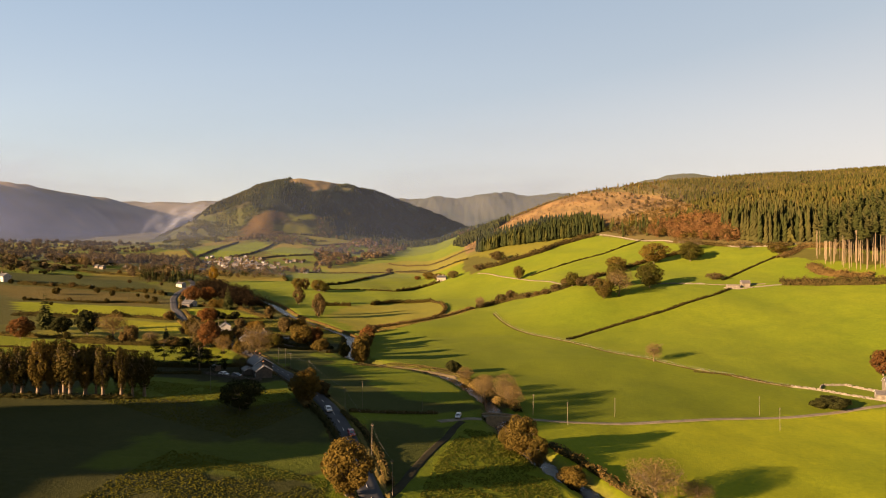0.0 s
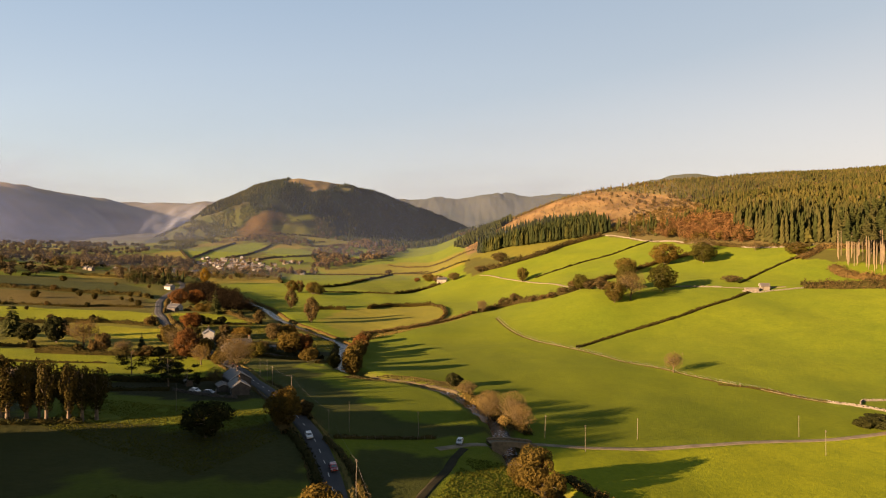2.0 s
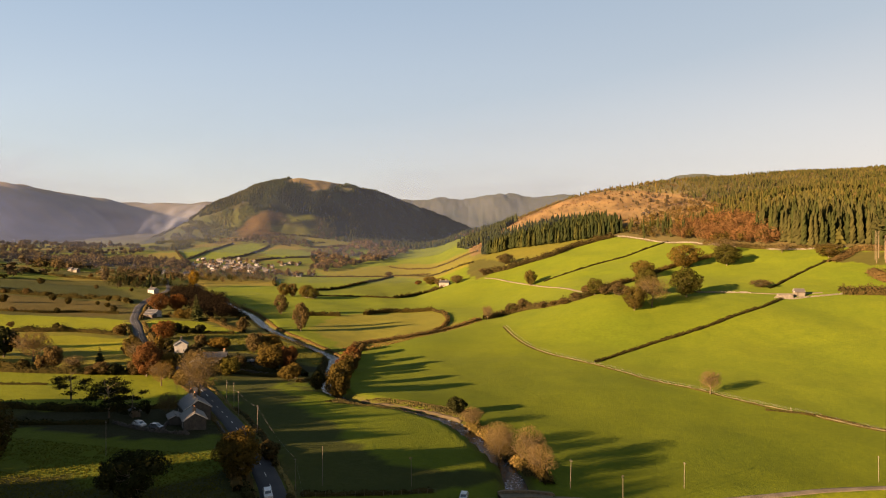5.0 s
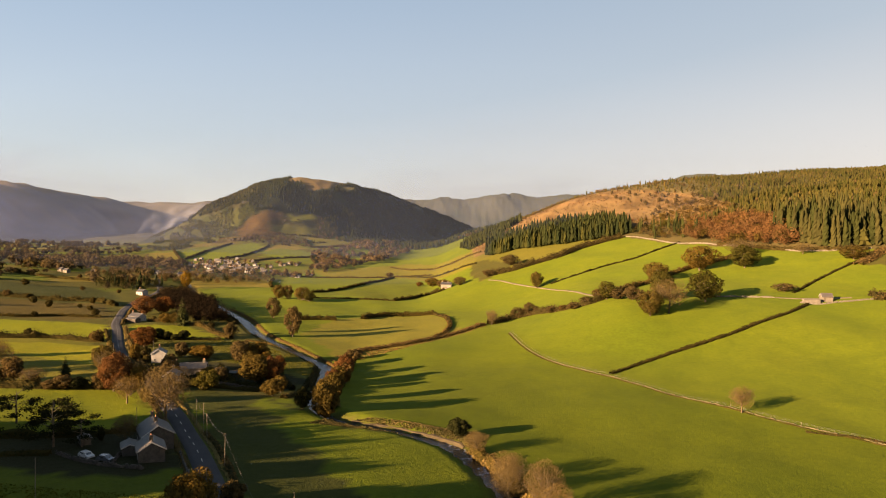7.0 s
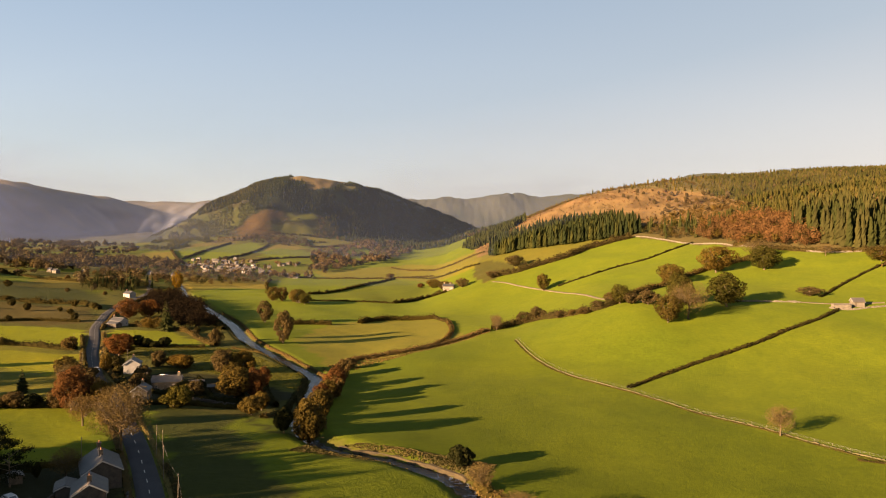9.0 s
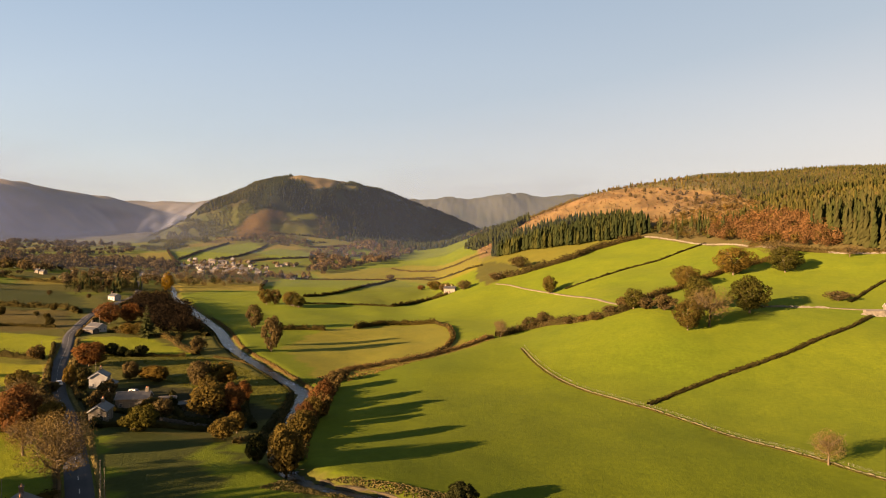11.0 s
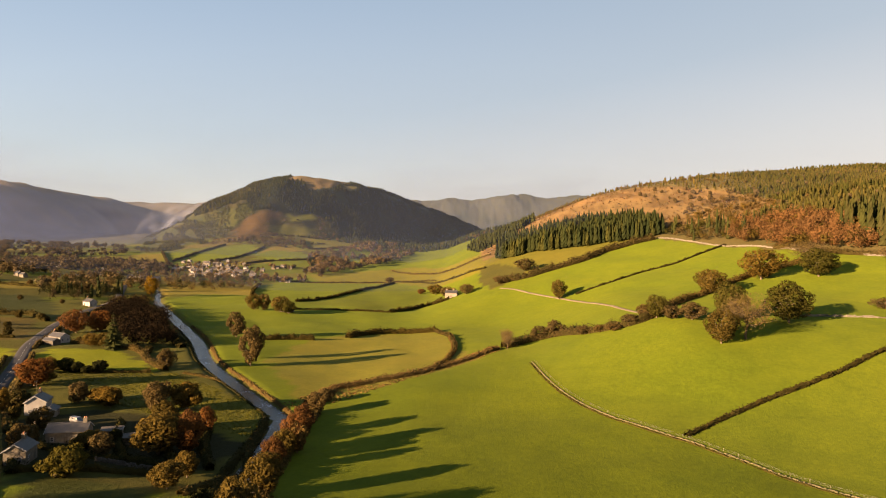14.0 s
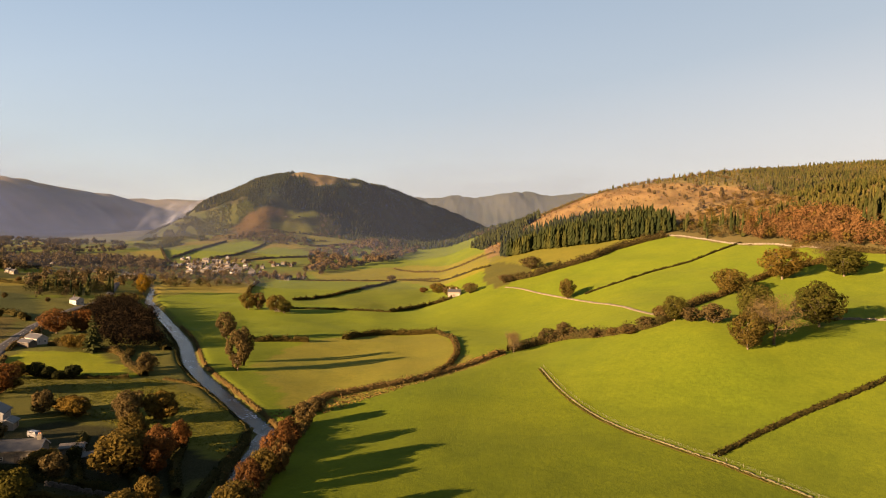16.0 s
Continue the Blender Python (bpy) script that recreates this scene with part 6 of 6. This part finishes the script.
for cx, cy, sx, sy, many in [(-462, 1275, 45, 60, 24), (-405, 1195, 42, 60, 28), (-350, 1110, 36, 50, 14), (-320, 1292, 22, 14, 4), (-246, 1046, 18, 12, 4), (-388, 925, 14, 14, 4), (-443, 880, 14, 12, 2), (-475, 836, 14, 12, 2), (-560, 1000, 40, 40, 3)]:
    for _ in range(many):
        for _ in range(30):
            x, y = rnd.gauss(cx, sx * 0.6), rnd.gauss(cy, sy * 0.6)
            if all(math.hypot(x - a, y - b) > 14 for a, b in spots):
                spots.append((x, y))
                break
used = set()
for x, y in spots:
    k = rnd.choice([0, 1, 2, 2, 2, 3, 3])
    m = pose(x, y, float(ground(x, y)), 0, 0, rnd.choice([70, 80, 20, 60, 100]) + rnd.uniform(-12, 12)) @ Matrix.Diagonal((0.84, 0.84, 0.84, 1))
    if k in used:
        tagged(copy_thing(kinds[k], m), group="houses of the village")
    else:
        used.add(k)
        kinds[k].matrix_basis = m
        tagged(kinds[k], group="houses of the village")


# ---- the bridge ----
def bridge():
    root = tagged(new("stone_bridge"), "old stone bridge carrying the farm track over the river", "bridge")
    n, span, half_w = 13, 15.0, 1.9
    xs = np.linspace(-span / 2, span / 2, n)
    turn = math.degrees(math.atan2(7.0, 22.0))
    a, b = float(ground(6, 217.6)) + 0.3, float(ground(27, 224.3)) + 0.1
    deck = a + (b - a) * (xs + span / 2) / span + 0.35 * (1 - (2 * xs / span) ** 2) + 0.12
    bed = -5.0
    # carriageway
    v = [(x, s * half_w, z) for x, z in zip(xs, deck) for s in (-1, 1)]
    f = [(2 * k, 2 * k + 2, 2 * k + 3, 2 * k + 1) for k in range(n - 1)]
    part("carriageway", v, f, GRAVEL, root)
    # spandrel walls with the opening, and parapets with coping stones
    r = random.Random(2)
    for s in (-1, 1):
        y0, y1 = s * half_w, s * (half_w + 0.4)
        v, f = [], []
        for k in range(n):
            x, z = xs[k], deck[k]
            arch = z - 0.75 - 2.6 * (abs(x) / 4.0) ** 2.4 if abs(x) < 4.0 else bed
            for y in (y0, y1):
                v += [(x, y, max(bed, arch)), (x, y, z + 0.55)]
        for k in range(n - 1):
            i, j = 4 * k, 4 * k + 4
            f += [(i, j, j + 1, i + 1), (i + 2, i + 3, j + 3, j + 2), (i + 1, j + 1, j + 3, i + 3), (i, i + 2, j + 2, j)]
        part("parapet", v, f, WARM_STONE, root)
        for k in range(n * 2 - 2):
            x = -span / 2 + 1 + k * (span - 2) / (n * 2 - 3)
            z = float(np.interp(x, xs, deck)) + 0.55
            c = part("coping_stone", *box(-0.42, 0.42, -0.28, 0.28, 0, 0.2), WARM_STONE, root)
            c.matrix_basis = pose(x, (y0 + y1) / 2, z, r.uniform(-3, 3), r.uniform(-3, 3), r.uniform(-4, 4))
    for x0, x1 in ((-span / 2, -4), (4, span / 2)):
        part("abutment", *box(x0, x1, -half_w + 0.02, half_w - 0.02, bed, float(min(deck)) - 0.1), DARK_STONE, root)
    part("soffit", *boxes(*[(xs[k], xs[k + 1], -half_w, half_w, min(deck[k], deck[k + 1]) - 0.55, min(deck[k], deck[k + 1]) - 0.15) for k in range(3, n - 4)]), DARK_STONE, root)
    root.matrix_basis = pose(17.6, 221.3, 0, 0, 0, turn)


bridge()


# ---- walls and fences ----
def stone_wall(points, height, wide, label, seed, stone=0.55, mat=STONE, name="stone_wall"):
    """A dry-stone wall: courses of uneven stones, joined, since they are past counting."""
    r = np.random.RandomState(seed)
    q, w, d = along(points, stone)
    courses = max(2, int(height / 0.33))
    bv = np.array(box(-0.5, 0.5, -0.5, 0.5, 0, 1)[0], float)
    bf = np.array(box(-0.5, 0.5, -0.5, 0.5, 0, 1)[1])
    n = len(q) * courses
    row = np.tile(np.arange(courses), len(q))
    i = np.repeat(np.arange(len(q)), courses)
    keep = r.uniform(0, 1, n) > 0.06 + 0.25 * (row == courses - 1)
    i, row = i[keep], row[keep]
    n = len(i)
    ang = np.arctan2(w[i, 1], w[i, 0]) + r.normal(0, 0.12, n)
    sx, sy, sz = stone * r.uniform(0.8, 1.25, n), wide * (1 - 0.14 * row) * r.uniform(0.85, 1.1, n), height / courses * r.uniform(0.85, 1.25, n)
    x, y = q[i, 0] + r.normal(0, 0.06, n) + w[i, 0] * (row % 2) * stone / 2, q[i, 1] + r.normal(0, 0.06, n) + w[i, 1] * (row % 2) * stone / 2
    z = ground(x, y) + row * height / courses - 0.08
    taper = np.where(bv[:, 2] > 0.5, 0.86, 1.0)
    lx, ly = bv[None, :, 0] * taper * sx[:, None], bv[None, :, 1] * taper * sy[:, None]
    c, s = np.cos(ang)[:, None], np.sin(ang)[:, None]
    v = np.stack([lx * c - ly * s + x[:, None], lx * s + ly * c + y[:, None], bv[None, :, 2] * sz[:, None] + z[:, None]], -1)
    f = bf[None] + (np.arange(n) * 8)[:, None, None]
    root = tagged(new(name), label, "wall")
    st = new("stones", mesh_from(name, v.reshape(-1, 3), f.reshape(-1, 4), mat))
    st.parent = root
    tagged(st, kind="stuff")
    return root


LOW_WALL = [(31, 488), (35, 456), (41, 434), (50, 415), (58, 403), (65, 393), (71, 386), (78, 375), (90, 358), (104, 342), (115, 330), (126, 320), (140, 311), (158, 298)]
stone_wall(LOW_WALL, 0.42, 0.55, "low mossy tumbled stone wall along the foot of the pasture", 1, mat=MOSSY_STONE)
stone_wall([(158, 298), (169, 292), (180, 284), (190, 278)], 1.1, 0.8, "pale stone wall of the farmyard", 2)
stone_wall([(186, 303), (192, 295), (198, 290)], 1.2, 0.8, "pale stone wall of a sheep pen", 3)
stone_wall([(168, 293), (176, 302), (186, 303)], 1.0, 0.7, "pale stone wall of a sheep pen", 4)
stone_wall([(185, 807), (199, 780), (214, 732), (231, 711), (242, 684), (266, 643), (281, 617), (304, 603), (319, 596)], 1.3, 1.0, "pale dry-stone wall along the top of the fields", 5, 0.9)
stone_wall([(155, 505), (167, 500), (180, 497), (195, 495)], 1.1, 0.9, "pale dry-stone wall beside the lane", 6, 0.8)
stone_wall([(206, 484), (215, 481), (232, 483), (255, 484), (290, 478)], 0.9, 0.8, "tumbled stone wall beside the field barn", 7, 0.7)
stone_wall([(-98, 350), (-86, 349), (-78, 348)], 1.2, 0.6, "dark garden wall of old stone", 8, mat=DARK_STONE)
stone_wall([(-98, 247), (-90, 243), (-82, 241), (-74, 241)], 1.1, 0.5, "dark garden wall of the roadside houses", 10, mat=DARK_STONE)
stone_wall([(-82, 243), (-84, 250)], 1.0, 0.5, "dark wall beside the cottage", 12, mat=DARK_STONE)
stone_wall([(-60, 236), (-66, 246), (-71, 255)], 0.9, 0.5, "dark roadside wall of old stone", 9, mat=DARK_STONE)


def fence(points, label, gap=2.4, high=1.15, wires=3, seed=1):
    """A post-and-wire fence."""
    root = tagged(new("wire_fence"), label, "fence")
    r = random.Random(seed)
    q, w, d = along(points, gap)
    z = ground(q[:, 0], q[:, 1])
    pv, pf = tube([(0, 0, -0.3), (0, 0, high)], [0.05, 0.045], 5)
    pf = [tuple(k) for k in pf] + [(20 - 16, 5, 6, 7, 8, 9)[1:]]
    me = None
    for (x, y), zz in zip(q, z):
        if me is None:
            ob = part("post", pv, pf, POLE_WOOD, root)
            me = ob.data
        else:
            ob = new("post", me)
            ob.parent = root
        ob.matrix_basis = pose(x, y, float(zz), r.uniform(-5, 5), r.uniform(-5, 5), r.uniform(0, 90)) @ Matrix.Diagonal((1, 1, r.uniform(0.9, 1.12), 1))
    for k in range(wires):
        line = np.stack([q[:, 0], q[:, 1], z + high * (k + 1) / (wires + 0.3)], 1)
        part("wire", *tube(line, np.full(len(line), 0.012), 3), WIRE, root)
    return root


fence([(x + 1.3, y + 0.8) for x, y in LOW_WALL], "post-and-wire fence above the low stone wall", 5.0, high=0.95, seed=1)
fence([(-35, 205), (-20, 212), (-5, 219.5)], "post-and-wire fence along a shaded field edge", 2.2, seed=2)


# ---- poles and wires ----
def utility_pole(high, arm=True):
    root = tagged(new("utility_pole"), "weathered wooden utility pole standing in a field", "pole", "utility poles")
    v, f = tube([(0, 0, -0.6), (0, 0, high * 0.5), (0, 0, high)], [0.070, 0.062, 0.05], 8)
    part("post", v, f, POLE_WOOD, root, smooth=True)
    part("cap", *tube([(0, 0, high - 0.02), (0, 0, high + 0.05), (0, 0, high + 0.1)], [0.10, 0.10, 0.03], 8), DARK_WOOD, root)
    if arm:
        part("crossarm", *box(-0.4, 0.4, -0.05, 0.05, high - 0.42, high - 0.33), DARK_WOOD, root)
        for x in (-0.33, 0.33):
            part("insulator", *tube([(x, 0, high - 0.33), (x, 0, high - 0.2), (x, 0, high - 0.12)], [0.03, 0.06, 0.03], 6), DARK_STONE, root)
    return root


base_pole = None
POLES = [(-85.5, 221, 8.5), (-31, 214, 9), (-36, 209, 7), (-11, 222, 7.2), (-22, 169, 8.5), (-14, 144, 8.5), (29, 231, 7.5), (40, 222, 8), (61, 240, 7), (123, 256, 7.5), (121.5, 237, 8.3),
         (-74, 277, 9), (-69, 267, 8), (-89, 268, 8), (-57, 248, 8), (-79, 284, 8), (-116, 352, 8), (-160, 384, 8), (-196, 436, 8), (-218, 520, 9), (-150, 402, 8)]
for x, y, hh in POLES:
    m = pose(x, y, float(ground(x, y)), 0, random.uniform(-1.2, 1.2), random.uniform(0, 180)) @ Matrix.Diagonal((1, 1, hh / 8.5, 1))
    if base_pole is None:
        base_pole = utility_pole(8.5)
        base_pole.matrix_basis = m
        base_pole.scale = (1, 1, 1)
    else:
        copy_thing(base_pole, m)


def overhead(a, b, sag=0.9):
    (xa, ya, ha), (xb, yb, hb) = a, b
    t = np.linspace(0, 1, 12)
    za, zb = float(ground(xa, ya)) + ha - 0.15, float(ground(xb, yb)) + hb - 0.15
    line = np.stack([xa + (xb - xa) * t, ya + (yb - ya) * t, za + (zb - za) * t - sag * 4 * t * (1 - t)], 1)
    v, f = tube(line, np.full(12, 0.012), 3)
    ob = tagged(new("overhead_wire", mesh_from("overhead_wire", v, f, WIRE)), "thin black overhead wire strung between poles", "cable", "overhead wires")
    return ob


for i, j in [(5, 4), (4, 2), (2, 14), (14, 12), (12, 15)]:
    overhead(POLES[i], POLES[j])


# ---- cars ----
def car(name, paint, label, long=4.3, tall=1.5, van=False):
    root = tagged(new(name), label, "car")
    w = 0.88
    side = [(-long / 2, 0.35), (-long / 2 + 0.05, 0.75), (-long * 0.28, 0.92), (-long * 0.14, tall), (long * 0.32, tall), (long * 0.47, 0.95), (long / 2, 0.8), (long / 2, 0.35)]
    if van:
        side = [(-long / 2, 0.35), (-long / 2, 0.8), (-long * 0.36, 1.0), (-long * 0.26, tall), (long * 0.49, tall), (long / 2, 1.2), (long / 2, 0.8), (long / 2, 0.35)]
    v = []
    for x, z in side:
        k = 0.8 if z > 1.0 else 1.0
        v += [(-w * k, x, z), (w * k, x, z)]
    n = len(side)
    f = [(2 * i, 2 * i + 2, 2 * i + 3, 2 * i + 1) for i in range(n - 1)] + [(2 * n - 2, 0, 1, 2 * n - 1)]
    f += [tuple(2 * i for i in reversed(range(n))), tuple(2 * i + 1 for i in range(n))]
    part("body", v, f, paint, root)
    for s in (-1, 1):
        part("side_window", *box(s * w * 0.86 - 0.02, s * w * 0.86 + 0.02, -long * 0.13, long * 0.33, 1.0, tall - 0.14), GLASS, root)
        for y in (-long * 0.31, long * 0.30):
            wv, wf = tube([(s * 0.72, y, 0.32), (s * 0.92, y, 0.32)], [0.32, 0.32], 12)
            tyre = part("wheel", wv, list(map(tuple, wf)) + [tuple(range(12)), tuple(range(12, 24))], TYRE, root)
            rv, rf = tube([(s * 0.9, y, 0.32), (s * 0.935, y, 0.32)], [0.19, 0.17], 10)
            part("rim", rv, list(map(tuple, rf)) + [tuple(range(10, 20))], PALE_SLATE, tyre)
        part("headlight", *box(s * 0.62 - 0.16, s * 0.62 + 0.16, -long / 2 - 0.02, -long / 2 + 0.06, 0.6, 0.74), WHITE_WOOD, root)
        part("tail_light", *box(s * 0.66 - 0.12, s * 0.66 + 0.12, long / 2 - 0.04, long / 2 + 0.02, 0.7, 0.85), CAR_RED, root)
    a0, a1 = side[2], side[3]
    part("windscreen", [(-0.62, a0[0] - 0.03, a0[1] + 0.08), (0.62, a0[0] - 0.03, a0[1] + 0.08), (0.58, a1[0] - 0.05, a1[1] - 0.06), (-0.58, a1[0] - 0.05, a1[1] - 0.06)], [(0, 1, 2, 3)], GLASS, root)
    b0, b1 = side[5], side[4]
    part("rear_window", [(-0.6, b0[0] + 0.02, b0[1] + 0.06), (0.6, b0[0] + 0.02, b0[1] + 0.06), (0.56, b1[0] + 0.06, b1[1] - 0.06), (-0.56, b1[0] + 0.06, b1[1] - 0.06)], [(3, 2, 1, 0)], GLASS, root)
    return root


def park(root, x, y, turn, lift=0.2):
    root.matrix_basis = pose(x, y, float(ground(x, y)) + lift, 0, 0, turn)


park(car("white_car", CAR_WHITE, "white car parked where the farm track begins", 4.0, 1.5), 1.6, 216.9, -8)
park(car("white_car", CAR_WHITE, "white car on the country road"), -40.4, 203, 22)
park(car("red_car", CAR_RED, "red car on the country road"), -29.6, 182, 20)
park(car("white_car", CAR_WHITE, "white car on the road by the houses"), -155.5, 387, 40)
park(car("grey_car", CAR_GREY, "grey car parked in the garden of the roadside house", 4.1, 1.5), -84.5, 244.5, 75, 0.05)
park(car("white_car", CAR_WHITE, "white car parked beside a garden wall"), -90, 246, 60, 0.05)
park(car("grey_van", CAR_GREY, "grey van parked behind the houses", 4.2, 1.75, True), -124, 383, 70, 0.05)

# broken centre line of the road
road_ob = bpy.data.objects["road"]
q, w, d = along(ROAD, 1.0)
dash = None
for k in range(4, len(q) - 4, 8):
    (x, y), (wx, wy) = q[k], w[k]
    z0, z1 = float(ground(*(q[k] - w[k]))), float(ground(*(q[k] + w[k])))
    if y > 560:
        break
    if dash is None:
        ob = part("centre_dash", *box(-0.065, 0.065, -1.3, 1.3, -0.02, 0.02), PAINT, road_ob)
        dash = ob.data
    else:
        ob = new("centre_dash", dash)
        ob.parent = road_ob
    ob.matrix_basis = pose(x, y, (z0 + z1) / 2 + 0.21, 0, 0, math.degrees(math.atan2(wy, wx)) - 90) @ pose(0, 0, 0, math.degrees(math.atan2(z1 - z0, 2)))


# ---- rough grass and rushes ----
def tufts(name, poly, many, size, label, seed, kind="t", mask=None):
    r = np.random.RandomState(seed)
    xs, ys = [p[0] for p in poly], [p[1] for p in poly]
    x, y = r.uniform(min(xs), max(xs), many * 3), r.uniform(min(ys), max(ys), many * 3)
    ok = inside(poly, x, y) & (waves(x, y, 19, seed) + 0.5 * waves(x, y, 7, seed + 1) > (0.1 if mask is None else mask))
    gap, _ = far_from(ROAD, x, y, 12)
    wet, _ = far_from(RIVER, x, y, 12)
    ok &= (gap > 4) & (wet > 4)
    x, y = x[ok][:many], y[ok][:many]
    n = len(x)
    z = ground(x, y)
    verts = []
    for k in range(2):
        a = r.uniform(0, 2 * np.pi, n)
        s = size * r.uniform(0.6, 1.3, n)
        dx, dy = np.cos(a) * s * 0.55, np.sin(a) * s * 0.55
        lx, ly = r.normal(0, 0.25, n) * s, r.normal(0, 0.25, n) * s
        verts.append(np.stack([np.stack([x - dx, y - dy, z - 0.05], 1), np.stack([x + dx, y + dy, z - 0.05], 1),
                               np.stack([x + dx * 1.3 + lx, y + dy * 1.3 + ly, z + s * 0.75], 1), np.stack([x - dx * 1.3 + lx, y - dy * 1.3 + ly, z + s * 0.75], 1)], 1))
    v = np.stack(verts, 1).reshape(-1, 3)
    tagged(new(name, mesh_from(name, v, np.arange(len(v)).reshape(-1, 4), LEAF[kind])), label, "grass", kind="stuff")


tufts("rush_tufts", [(-112, 196), (-60, 172), (-48, 200), (-60, 226), (-116, 228)], 9000, 0.2, "tussocks of rushes in rough grazing", 1, mask=-0.8)
tufts("rush_tufts", [(-75, 122), (-26, 122), (-30, 150), (-70, 158)], 6000, 0.2, "tussocks of rushes beside the road", 2, mask=-0.7)
tufts("rush_tufts", [(-12, 120), (30, 120), (26, 172), (14, 204), (4, 204), (-4, 175)], 9000, 0.24, "tussocks of rushes in a damp field", 9, mask=-0.7)
tufts("rush_tufts", [(-200, 440), (-128, 460), (-75, 420), (-66, 385), (-100, 395), (-140, 415)], 7000, 0.22, "tussocks of coarse grass in the rough meadow", 4, mask=-0.6)
tufts("bracken_tufts", [(-75, 425), (-62, 425), (-24, 474), (18, 524), (14, 540), (-24, 486), (-62, 450)], 3500, 0.4, "dead bracken along the field bank", 6, "f", mask=-0.6)
tufts("river_grass", [(-48, 296), (-20, 293), (4, 284), (10, 300), (-14, 306), (-40, 309)], 4000, 0.3, "tall straw-coloured grass on the river bank", 7, "w", mask=-0.9)


# ---- a drift of mist behind the hill, and sheets that imitate distance haze ----
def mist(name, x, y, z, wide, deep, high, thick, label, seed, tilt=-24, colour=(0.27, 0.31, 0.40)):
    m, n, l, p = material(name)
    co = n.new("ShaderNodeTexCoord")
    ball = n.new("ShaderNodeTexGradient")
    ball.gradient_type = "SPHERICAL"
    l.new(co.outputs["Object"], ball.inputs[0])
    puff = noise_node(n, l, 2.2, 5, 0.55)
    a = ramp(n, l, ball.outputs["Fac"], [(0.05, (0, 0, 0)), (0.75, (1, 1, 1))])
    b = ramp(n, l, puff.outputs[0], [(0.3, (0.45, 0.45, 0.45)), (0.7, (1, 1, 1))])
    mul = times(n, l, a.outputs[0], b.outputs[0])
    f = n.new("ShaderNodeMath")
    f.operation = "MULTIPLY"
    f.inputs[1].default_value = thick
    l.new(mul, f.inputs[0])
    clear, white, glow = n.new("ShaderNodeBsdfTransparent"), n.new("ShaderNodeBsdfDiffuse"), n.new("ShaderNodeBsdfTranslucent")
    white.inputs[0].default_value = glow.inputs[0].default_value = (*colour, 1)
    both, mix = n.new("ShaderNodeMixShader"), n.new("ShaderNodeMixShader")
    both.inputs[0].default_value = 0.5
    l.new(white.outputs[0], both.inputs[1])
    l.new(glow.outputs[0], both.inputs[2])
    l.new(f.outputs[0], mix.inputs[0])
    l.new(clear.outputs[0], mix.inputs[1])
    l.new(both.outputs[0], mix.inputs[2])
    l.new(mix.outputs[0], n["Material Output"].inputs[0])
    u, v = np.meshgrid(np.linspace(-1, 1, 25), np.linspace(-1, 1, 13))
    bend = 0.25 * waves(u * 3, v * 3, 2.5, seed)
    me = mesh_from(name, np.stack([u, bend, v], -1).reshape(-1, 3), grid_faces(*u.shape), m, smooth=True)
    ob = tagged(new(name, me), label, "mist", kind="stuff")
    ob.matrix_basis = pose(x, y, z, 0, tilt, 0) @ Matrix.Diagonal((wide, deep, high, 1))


for k in range(3):
    mist("mist", -1110 + 40 * k, 2480 + 90 * k, 158 + 14 * k, 165, 120, 62, 0.36, "pale drift of morning mist behind the hill", 50 + k)
# tinted see-through sheets, added to imitate the haze of distance
mist("haze", -1750, 1760, 90, 1250, 150, 330, 0.75, "blue see-through sheet in the valley imitating distance haze", 58, 0, (0.100, 0.128, 0.235))
mist("haze", 200, 3300, 200, 1500, 200, 300, 0.36, "blue see-through sheet before the distant fells imitating haze", 59, 0, (0.085, 0.115, 0.20))
mist("haze", -260, 1430, 60, 1500, 60, 420, 0.19, "see-through sheet imitating haze over the far end of the valley", 60, 0, (0.062, 0.086, 0.150))
mist("haze", -250, 900, 20, 1200, 60, 260, 0.13, "see-through sheet imitating haze over the valley floor", 63, 0, (0.060, 0.084, 0.150))
